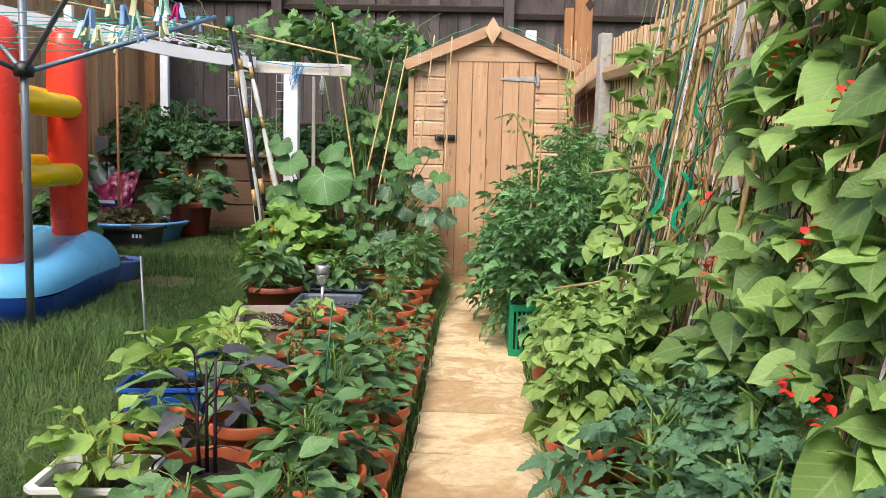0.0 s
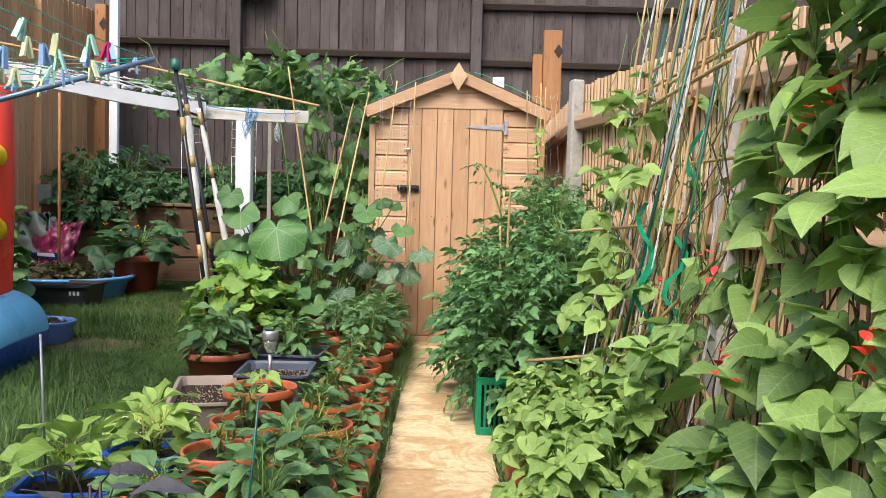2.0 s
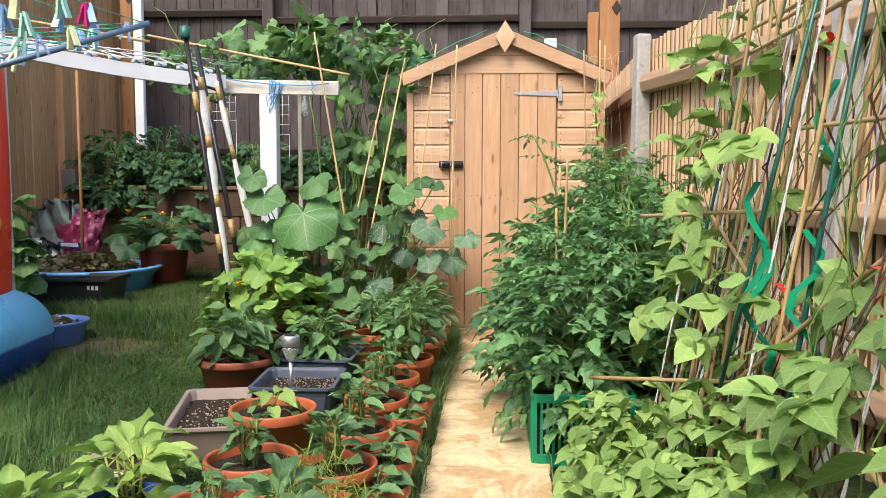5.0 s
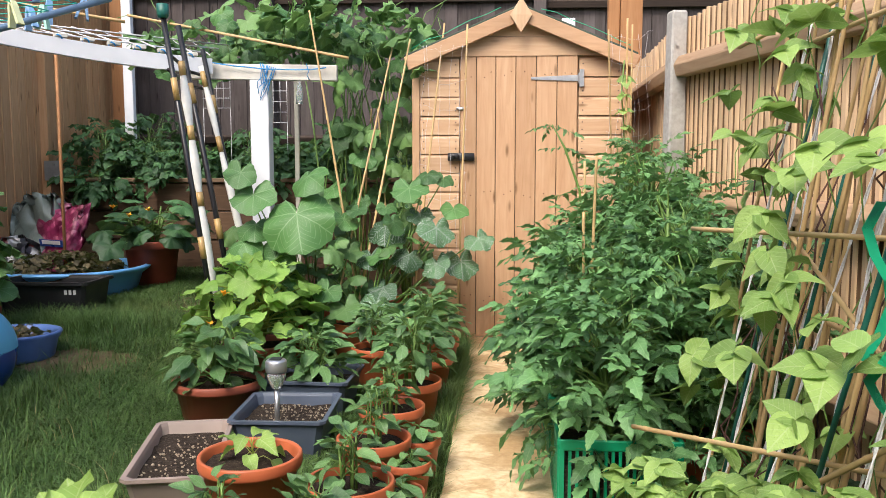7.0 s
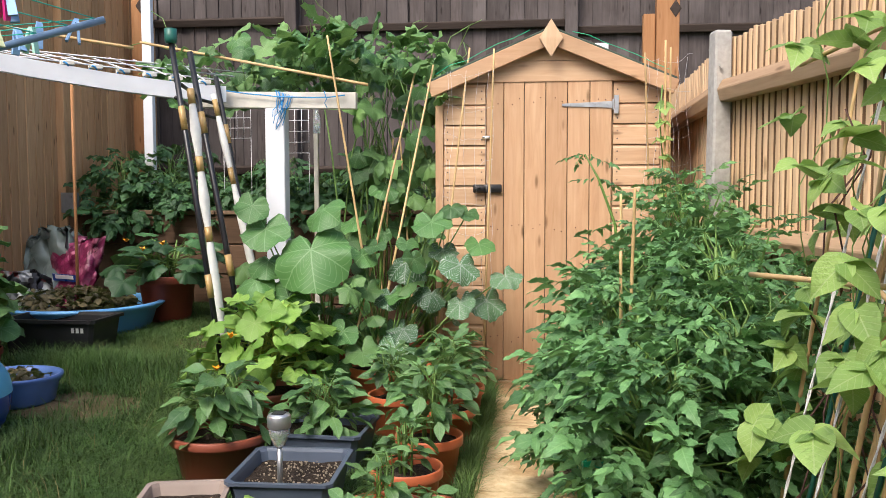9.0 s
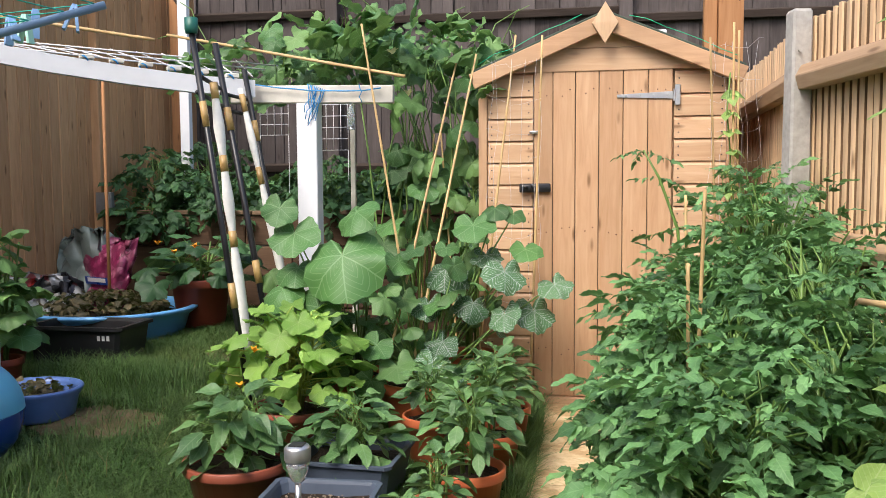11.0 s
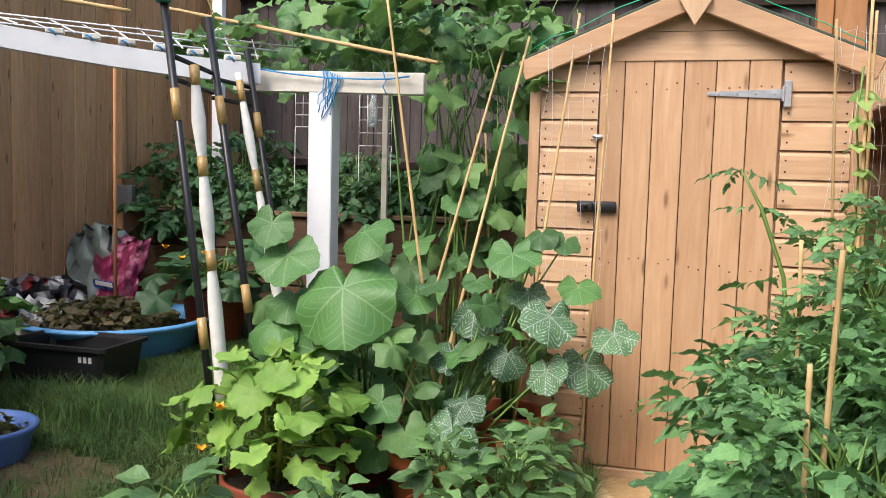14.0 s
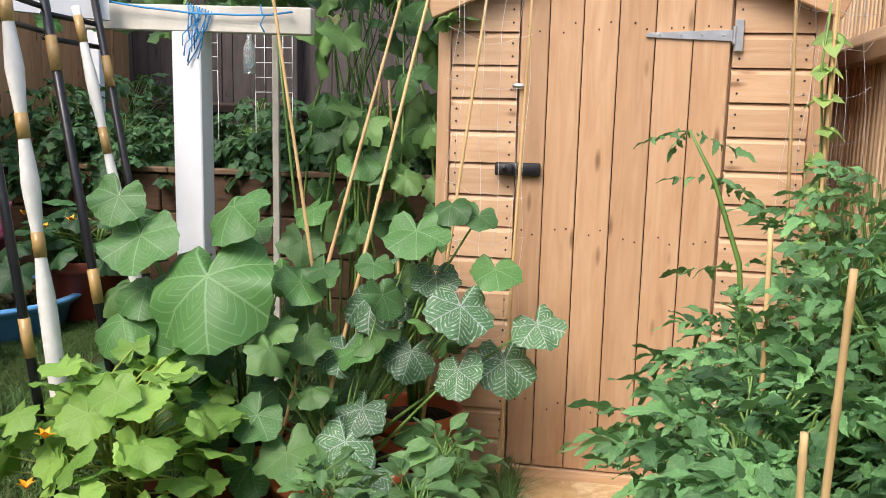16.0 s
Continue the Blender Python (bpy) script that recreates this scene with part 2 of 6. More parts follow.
M_CORD = plain("blue_cord", (0.03, 0.25, 0.55), 0.6, 0, 0.2, 40, 0.2)
M_TWINE = plain("white_twine", (0.70, 0.69, 0.70), 0.6, 0.0, 0.2, 90, 0.3)
M_RIBBON = plain("green_ribbon", (0.01, 0.42, 0.20), 0.35, 0, 0.1, 5, 0.0)
M_GREENSTICK = plain("green_coated_stick", (0.01, 0.10, 0.075), 0.4, 0, 0.2, 20, 0.1)
M_VINE = plain("dry_brown_vine", (0.10, 0.045, 0.035), 0.8, 0, 0.3, 30, 0.3)
M_STEM = plain("green_stem", (0.13, 0.23, 0.05), 0.5, 0, 0.25, 25, 0.1)
M_STEM_Y = plain("yellow_green_stem", (0.30, 0.36, 0.06), 0.5, 0, 0.25, 25, 0.1)
M_STEM_P = plain("purple_stem", (0.035, 0.015, 0.03), 0.5, 0, 0.25, 25, 0.1)
M_PEG_B = plain("pale_blue_peg", (0.25, 0.42, 0.70), 0.4, 0, 0.1, 9, 0.05)
M_PEG_G = plain("pale_green_peg", (0.38, 0.68, 0.55), 0.4, 0, 0.1, 9, 0.05)
M_PEG_Y = plain("pale_yellow_peg", (0.68, 0.70, 0.40), 0.4, 0, 0.1, 9, 0.05)
M_PEG_P = plain("pink_peg", (0.65, 0.02, 0.20), 0.4, 0, 0.1, 9, 0.05)
M_FLOWER = plain("scarlet_petal", (0.75, 0.035, 0.02), 0.5, 0, 0.15, 30, 0.05)
M_ORANGE = plain("orange_petal", (0.85, 0.36, 0.01), 0.5, 0, 0.15, 30, 0.05)
M_PALE = plain("pale_petal", (0.70, 0.72, 0.45), 0.5, 0, 0.15, 30, 0.05)
M_BRICK = plain("buff_render", (0.45, 0.38, 0.30), 0.9, 0, 0.15, 6, 0.3)
M_ROOF = plain("green_mineral_felt", (0.05, 0.07, 0.05), 0.9, 0, 0.3, 60, 0.5)
M_GREYBAG = plain("grey_green_sack", (0.16, 0.20, 0.18), 0.35, 0, 0.3, 14, 0.4)

L_SQUASH = leafy("squash_leaf", (0.040, 0.122, 0.036), (0.105, 0.240, 0.064), (0.22, 0.36, 0.17), 6, 0.6, 0.0, 0.5, 0.22, 0.6, radial=True)
L_MOTTLE = leafy("mottled_squash_leaf", (0.040, 0.122, 0.052), (0.105, 0.225, 0.090), (0.40, 0.46, 0.42), 6, 0.75, 0.95, 0.5, 0.2, 0.6, radial=True)
L_VINE = leafy("vine_leaf", (0.070, 0.170, 0.055), (0.215, 0.375, 0.115), (0.27, 0.40, 0.18), 6, 0.4, 0.0, 0.5, 0.3, 0.6, radial=True)
L_COURG = leafy("yellow_green_leaf", (0.15, 0.33, 0.05), (0.40, 0.62, 0.14), (0.46, 0.60, 0.24), 6, 0.35, 0.0, 0.5, 0.35, radial=True)
L_BEAN = leafy("bean_leaf", (0.12, 0.255, 0.060), (0.40, 0.57, 0.17), (0.44, 0.57, 0.27), 6, 0.5, 0.0, 0.42, 0.38, 0.75)
L_LIME = leafy("lime_bean_leaf", (0.15, 0.30, 0.065), (0.46, 0.62, 0.18), (0.463, 0.563, 0.267), 6, 0.5, 0.0, 0.5, 0.35)
L_PEPPER = leafy("pepper_leaf", (0.050, 0.138, 0.050), (0.190, 0.345, 0.115), (0.242, 0.349, 0.179), 5, 0.5, 0.0, 0.32, 0.25, 0.55)
L_TOMATO = leafy("tomato_leaf", (0.055, 0.165, 0.062), (0.205, 0.405, 0.145), (0.25, 0.43, 0.18), 6, 0.45, 0.0, 0.40, 0.30, 0.8)
L_TOMATO_G = leafy("grey_green_tomato_leaf", (0.060, 0.155, 0.075), (0.180, 0.330, 0.165), (0.22, 0.36, 0.19), 5, 0.4, 0.0, 0.5, 0.22, 0.4)
# greens darkened to carry the shade the back plants stand in
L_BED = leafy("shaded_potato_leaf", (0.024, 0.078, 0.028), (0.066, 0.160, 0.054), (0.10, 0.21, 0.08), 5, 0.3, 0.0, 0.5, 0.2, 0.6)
L_BRONZE = leafy("bronze_leaf", (0.055, 0.050, 0.022), (0.16, 0.12, 0.055), (0.17, 0.12, 0.07), 5, 0.3, 0.0, 0.5, 0.2, 0.5)
L_LETTUCE = leafy("lettuce_leaf", (0.19, 0.35, 0.06), (0.44, 0.61, 0.16), (0.48, 0.60, 0.27), 6, 0.5, 0.0, 0.45, 0.35)
L_PURPLE = leafy("purple_leaf", (0.045, 0.04, 0.055), (0.12, 0.13, 0.13), (0.10, 0.05, 0.09), 5, 0.5, 0.0, 0.55, 0.1)
L_DILL = leafy("feathery_leaf", (0.188, 0.272, 0.034), (0.397, 0.466, 0.092), (0.397, 0.466, 0.092), 5, 0.1, 0.0, 0.5, 0.4)
L_GRASS = leafy("grass_blade", (0.046, 0.130, 0.034), (0.205, 0.345, 0.098), (0.20, 0.32, 0.10), 2, 0.1, 0.0, 0.5, 0.26, 0.9, patch=True)
L_DRY = leafy("dry_straw", (0.30, 0.22, 0.09), (0.50, 0.40, 0.20), (0.5, 0.4, 0.2), 2, 0.1, 0.0, 0.6, 0.2, 0.4)


def soil_mat(name, dark, light):
    m, nt, b = base_mat(name, 0.95, spec=0.15)
    v = coords(nt)
    n1 = noise_of(nt, v, 70, 6, 0.7)
    vo = node(nt, "ShaderNodeTexVoronoi", Scale=110.0)
    lk(nt, v, vo.inputs["Vector"])
    c = ramp(nt, n1, [(0.35, dark), (0.68, light)])
    c = mixc(nt, ramp(nt, vo.outputs["Distance"], [(0.12, (0.5, 0.5, 0.5)), (0.25, (0, 0, 0))]), c, (0.22, 0.18, 0.14))
    lk(nt, c, b.inputs["Base Color"])
    bump(nt, b, n1, 0.9, 0.02)
    return m


L_DRYDARK = leafy("dry_brown_bits", (0.10, 0.05, 0.025), (0.22, 0.13, 0.07), (0.2, 0.12, 0.06), 2, 0.1, 0.0, 0.7, 0.1)
M_STEEL_D = plain("dull_galvanised_steel", (0.30, 0.31, 0.31), 0.5, 0.7, 0.2, 30, 0.1)

M_SOIL = soil_mat("potting_soil", (0.018, 0.013, 0.010), (0.075, 0.055, 0.040))


def lawn_mat():
    m, nt, b = base_mat("lawn_ground", 0.95, spec=0.1)
    v = coords(nt, jitter=False)
    n1, n2 = noise_of(nt, v, 30, 6, 0.7), noise_of(nt, v, 1.2, 4)
    c = ramp(nt, n1, [(0.3, (0.020, 0.034, 0.010)), (0.7, (0.070, 0.105, 0.028))])
    c = mixc(nt, ramp(nt, n2, [(0.58, (0, 0, 0)), (0.72, (0.8, 0.8, 0.8))]), c, (0.15, 0.105, 0.06))
    lk(nt, c, b.inputs["Base Color"])
    bump(nt, b, n1, 0.8, 0.03)
    return m


def dirt_mat():
    m, nt, b = base_mat("bare_earth", 0.95, spec=0.1)
    v = coords(nt, jitter=False)
    n1, n2 = noise_of(nt, v, 45, 6, 0.7), noise_of(nt, v, 5, 4)
    c = ramp(nt, n1, [(0.3, (0.12, 0.082, 0.047)), (0.7, (0.25, 0.18, 0.11))])
    c = mixc(nt, ramp(nt, n2, [(0.45, (0, 0, 0)), (0.65, (0.8, 0.8, 0.8))]), c, (0.07, 0.09, 0.03))
    lk(nt, c, b.inputs["Base Color"])
    bump(nt, b, n1, 0.8, 0.02)
    return m


def slab_mat():
    """Riven buff paving with darker damp stains, each slab its own shade."""
    m, nt, b = base_mat("riven_buff_slab", 0.8, spec=0.3)
    v = coords(nt)
    n1, n2, n3 = noise_of(nt, v, 26, 7, 0.65), noise_of(nt, v, 3.2, 5, 0.6, 0.9), noise_of(nt, v, 9, 5, 0.6, 1.8)
    c = ramp(nt, n1, [(0.3, (0.52, 0.38, 0.21)), (0.55, (0.66, 0.51, 0.31)), (0.8, (0.74, 0.61, 0.41))])
    damp = ramp(nt, n2, [(0.50, (0, 0, 0)), (0.545, (1, 1, 1))])
    c = mixc(nt, calc(nt, "MULTIPLY", damp, 0.62), c, mixc(nt, 1.0, c, (0.62, 0.47, 0.31), "MULTIPLY"))
    c = mixc(nt, ramp(nt, n3, [(0.55, (0, 0, 0)), (0.72, (0.7, 0.7, 0.7))]), c, (0.40, 0.25, 0.12))
    oi = nt.nodes.new("ShaderNodeObjectInfo")
    hs = node(nt, "ShaderNodeHueSaturation")
    val = calc(nt, "MULTIPLY_ADD", oi.outputs["Random"], 0.16)
    val.node.inputs[2].default_value = 0.92
    lk(nt, val, hs.inputs["Value"])
    lk(nt, c, hs.inputs["Color"])
    lk(nt, hs.outputs[0], b.inputs["Base Color"])
    rr = calc(nt, "MULTIPLY_ADD", damp, -0.3)
    rr.node.inputs[2].default_value = 0.85
    lk(nt, rr, b.inputs["Roughness"])
    h = calc(nt, "ADD", n1, calc(nt, "MULTIPLY", n3, 1.5))
    bump(nt, b, h, 0.5, 0.008)
    return m


M_LAWN, M_DIRT, M_SLAB = lawn_mat(), dirt_mat(), slab_mat()
M_MORTAR = plain("sandy_joint", (0.36, 0.27, 0.16), 0.95, 0, 0.3, 40, 0.6)


def glass_mat():
    m, nt, b = base_mat("clear_plastic", 0.1)
    b.inputs["Base Color"].default_value = (0.85, 0.88, 0.9, 1)
    b.inputs["Transmission Weight"].default_value = 0.8
    return m


M_CLEAR = glass_mat()


# ---- mesh helpers ----
def part(name, bm, material, parent=None, label="", smooth=True):
    me = bm if isinstance(bm, bpy.types.Mesh) else bpy.data.meshes.new(name)
    if not isinstance(bm, bpy.types.Mesh):
        bm.to_mesh(me)
        bm.free()
        me.materials.append(material)
        if smooth:
            me.shade_smooth()
    ob = new(name, me)
    ob.parent = parent
    if label:
        ob["label"] = label
    return ob


def thing(name, at, label, category, group="", kind="", rz=0.0):
    ob = new(name)
    ob.empty_display_size = 0.1
    ob.matrix_basis = pose(at[0], at[1], at[2], 0, 0, rz)
    return tagged(ob, label, category, group, kind)


def box(bm, size, m=None, bevel=0.004):
    """A box of full sizes, centred on m, with softened edges."""
    m = m or Matrix()
    r = bmesh.ops.create_cube(bm, size=1.0, matrix=m @ Matrix.Diagonal((*size, 1)))
    if bevel:
        es = list({e for v in r["verts"] for e in v.link_edges})
        bmesh.ops.bevel(bm, geom=es, offset=bevel, segments=1, affect="EDGES")
    return bm


def box_mesh(name, size, material, bevel=0.004):
    bm = box(bmesh.new(), size, None, bevel)
    me = bpy.data.meshes.new(name)
    bm.to_mesh(me)
    bm.free()
    me.materials.append(material)
    return me


def piece(name, me, m, parent=None):
    ob = new(name, me)
    ob.parent = parent
    ob.matrix_basis = m
    return ob


def tube(bm, pts, rad, seg=6, cap=True):
    """A round tube along points; rad: one radius or one a point."""
    pts = [Vector(p) for p in pts]
    rads = rad if isinstance(rad, (list, tuple)) else [rad] * len(pts)
    rings = []
    up = Vector((0.13, 0.21, 0.97))
    for i, p in enumerate(pts):
        d = (pts[min(i + 1, len(pts) - 1)] - pts[max(i - 1, 0)]).normalized()
        a = d.cross(up)
        if a.length < 0.05:
            a = d.cross(Vector((1, 0, 0)))
        a.normalize()
        c = d.cross(a)
        rings.append([bm.verts.new(p + (a * math.cos(2 * math.pi * k / seg) + c * math.sin(2 * math.pi * k / seg)) * rads[i]) for k in range(seg)])
    for r0, r1 in zip(rings, rings[1:]):
        for k in range(seg):
            bm.faces.new((r0[k], r0[(k + 1) % seg], r1[(k + 1) % seg], r1[k]))
    if cap:
        bm.faces.new(rings[0][::-1])
        bm.faces.new(rings[-1])
    return bm


def lathe(bm, prof, seg=28, sx=1.0, sy=1.0):
    """A turned shape from (radius, z) pairs; sx, sy squash it to an oval."""
    rings = [[bm.verts.new((r * sx * math.cos(2 * math.pi * k / seg), r * sy * math.sin(2 * math.pi * k / seg), z)) for k in range(seg)] for r, z in prof]
    for r0, r1 in zip(rings, rings[1:]):
        for k in range(seg):
            bm.faces.new((r0[k], r0[(k + 1) % seg], r1[(k + 1) % seg], r1[k]))
    bm.faces.new(rings[0][::-1])
    bm.faces.new(rings[-1])
    return bm


def bent(p, q, sag=0.0, n=5, wob=0.0, rng=random):
    p, q = Vector(p), Vector(q)
    out = []
    for i in range(n + 1):
        t = i / n
        v = p.lerp(q, t)
        v.z -= sag * 4 * t * (1 - t)
        if wob and 0 < i < n:
            v += Vector((rng.uniform(-wob, wob), rng.uniform(-wob, wob), rng.uniform(-wob, wob)))
        out.append(v)
    return out


def rod(name, p, q, r, material, parent=None, r2=None, seg=8, knots=0, label=""):
    """A straight rod whose own z runs along it, with swollen joints where it is a cane."""
    p, q = Vector(p), Vector(q)
    L = (q - p).length
    zs, rs = [0.0], [r]
    r2 = r if r2 is None else r2
    for i in range(1, knots + 1):
        z = L * (i - 0.4) / knots
        rr = r + (r2 - r) * z / L
        zs += [z - 0.012, z, z + 0.012]
        rs += [rr, rr * 1.22, rr]
    zs.append(L)
    rs.append(r2)
    bm = tube(bmesh.new(), [(0, 0, z) for z in zs], rs, seg)
    ob = part(name, bm, material, parent, label)
    rot = (q - p).to_track_quat("Z", "Y").to_matrix().to_4x4()
    ob.matrix_basis = Matrix.Translation(p) @ rot
    return ob


def sack_mat(name, cols, scale):
    """Printed plastic film: patches of a few ink colours, creased and glossy."""
    m, nt, b = base_mat(name, 0.3)
    v = coords(nt)
    vo = node(nt, "ShaderNodeTexVoronoi", Scale=scale)
    lk(nt, v, vo.inputs["Vector"])
    sp = nt.nodes.new("ShaderNodeSeparateColor")
    lk(nt, vo.outputs["Color"], sp.inputs[0])
    st = [(i / len(cols), c) for i, c in enumerate(cols)]
    r = ramp(nt, sp.outputs[0], st)
    r.node.color_ramp.interpolation = "CONSTANT"
    edge = ramp(nt, vo.outputs["Distance"], [(0.35, (0, 0, 0)), (0.6, (0.7, 0.7, 0.7))])
    lk(nt, mixc(nt, edge, r, cols[0]), b.inputs["Base Color"])
    bump(nt, b, noise_of(nt, v, 14, 5), 0.6, 0.02)
    return m


M_PINKBAG = sack_mat("magenta_printed_film", ((0.16, 0.012, 0.05), (0.36, 0.05, 0.14), (0.50, 0.16, 0.24), (0.24, 0.02, 0.08)), 22)
M_DARKBAG = sack_mat("mixed_printed_film", ((0.02, 0.02, 0.022), (0.55, 0.55, 0.56), (0.35, 0.02, 0.02), (0.03, 0.02, 0.03), (0.45, 0.44, 0.42), (0.02, 0.015, 0.02)), 13)


# ---- large structure ----
FENCE_TURN = math.atan2(0.40, 1.87)
RPOSTS = [(1.10, 6.15), (1.50, 4.28), (1.90, 2.41), (2.30, 0.54), (2.70, -1.33), (3.10, -3.2)]


def gz(x, y):
    """Height of the lawn, which rises gently away from the path towards the raised bed."""
    f = min(1.0, max(0.0, (-1.15 - x) / 0.7))
    return 0.062 * min(4.2, max(0.0, y - 4.6)) * f * f * (3 - 2 * f)


def ground():
    bm = bmesh.new()
    xs = [-150, -60, -20, -8] + [-5 + 0.2 * i for i in range(26)] + [3, 8, 20, 60, 150]
    ys = [-150, -60, -20, -8, -3, 1] + [3 + 0.25 * i for i in range(37)] + [16, 25, 60, 150]
    rows = [[bm.verts.new((x, y, gz(x, y) - 0.012)) for x in xs] for y in ys]
    for r0, r1 in zip(rows, rows[1:]):
        for i in range(len(xs) - 1):
            bm.faces.new((r0[i], r0[i + 1], r1[i + 1], r1[i]))
    tagged(part("ground", bm, M_LAWN), "mown green lawn with worn earthy patches", "lawn", kind="structure")
    for cx, cy, rx, ry, s in ((-2.06, 5.98, 0.34, 0.24, 1), (-1.80, 7.35, 0.4, 0.3, 2)):
        rng = random.Random(s)
        bm = bmesh.new()
        ring = [bm.verts.new((cx + rx * (1 + rng.uniform(-.25, .2)) * math.cos(a * .2618), cy + ry * (1 + rng.uniform(-.25, .2)) * math.sin(a * .2618), 0)) for a in range(24)]
        for v in ring:
            v.co.z = gz(v.co.x, v.co.y) - 0.006
        mid = bm.verts.new((cx, cy, gz(cx, cy) + 0.004))
        for i in range(24):
            bm.faces.new((ring[i], ring[(i + 1) % 24], mid))
        tagged(part("bare_earth_patch", bm, M_DIRT), "patch of bare dry earth worn into the lawn", "bare earth", kind="stuff")


def paving():
    path = thing("garden_path", (0.245, 3.0, 0), "narrow path of riven buff paving slabs", "path", kind="structure")
    bm = box(bmesh.new(), (0.44, 10.4, 0.03), pose(0, -1.0, -0.012), 0)
    part("bedding", bm, M_MORTAR, path)
    rng = random.Random(4)
    meshes = []
    for k in range(4):
        bm = bmesh.new()
        bmesh.ops.create_grid(bm, x_segments=6, y_segments=6, size=0.5)
        for v in bm.verts:
            edge = max(abs(v.co.x), abs(v.co.y)) > 0.49
            v.co.x *= 0.452
            v.co.y *= 0.465
            v.co.x += rng.uniform(-.004, .004)
            v.co.y += rng.uniform(-.003, .003)
            v.co.z = 0.014 + rng.uniform(-.0008, .0008) - (0.003 if edge else 0)
        ext = bmesh.ops.extrude_edge_only(bm, edges=[e for e in bm.edges if e.is_boundary])
        for v in (g for g in ext["geom"] if isinstance(g, bmesh.types.BMVert)):
            v.co.z = -0.02
        me = bpy.data.meshes.new("slab")
        bm.to_mesh(me)
        bm.free()
        me.materials.append(M_SLAB)
        meshes.append(me)
    for i in range(22):
        y = 6.83 - 0.47 * i
        piece("slab", rng.choice(meshes), pose(rng.uniform(-.006, .006), y - 3.0, 0.002, rng.uniform(-.12, .12), rng.uniform(-.15, .15), rng.choice((0, 180)) + rng.uniform(-.6, .6)), path)


def board_mesh(name, w, t, h, material):
    """A tapered featheredge board, thick on one side, its base at z 0."""
    bm = bmesh.new()
    vs = [bm.verts.new(c) for z in (0, h) for c in ((-w / 2, 0, z), (w / 2, 0, z), (w / 2, -t, z), (-w / 2, -t * 0.35, z))]
    for q in ((0, 3, 2, 1), (4, 5, 6, 7), (0, 1, 5, 4), (1, 2, 6, 5), (2, 3, 7, 6), (3, 0, 4, 7)):
        bm.faces.new([vs[i] for i in q])
    bmesh.ops.bevel(bm, geom=[e for e in bm.edges], offset=0.0015, segments=1, affect="EDGES")
    me = bpy.data.meshes.new(name)
    bm.to_mesh(me)
    bm.free()
    me.materials.append(material)
    return me


def batten_mesh(name, w, t, h, faces_mat, edges_mat):
    """A sawn batten with a rounded face and edges coloured darker for shade, its base at z 0."""
    bm = bmesh.new()
    prof = [(-w / 2, 0), (-w / 2, -t * .72), (-w * .30, -t), (w * .34, -t), (w / 2, -t * .80), (w / 2, 0)]
    r0 = [bm.verts.new((x, y, 0)) for x, y in prof]
    r1 = [bm.verts.new((x, y, h - (0.006 if abs(x) > w * .4 else 0))) for x, y in prof]
    for k in range(6):
        f = bm.faces.new((r0[k], r0[(k + 1) % 6], r1[(k + 1) % 6], r1[k]))
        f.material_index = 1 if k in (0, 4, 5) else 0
    bm.faces.new(r0[::-1])
    bm.faces.new(r1)
    bmesh.ops.recalc_face_normals(bm, faces=bm.faces)
    me = bpy.data.meshes.new(name)
    bm.to_mesh(me)
    bm.free()
    me.materials.append(faces_mat)
    me.materials.append(edges_mat)
    return me


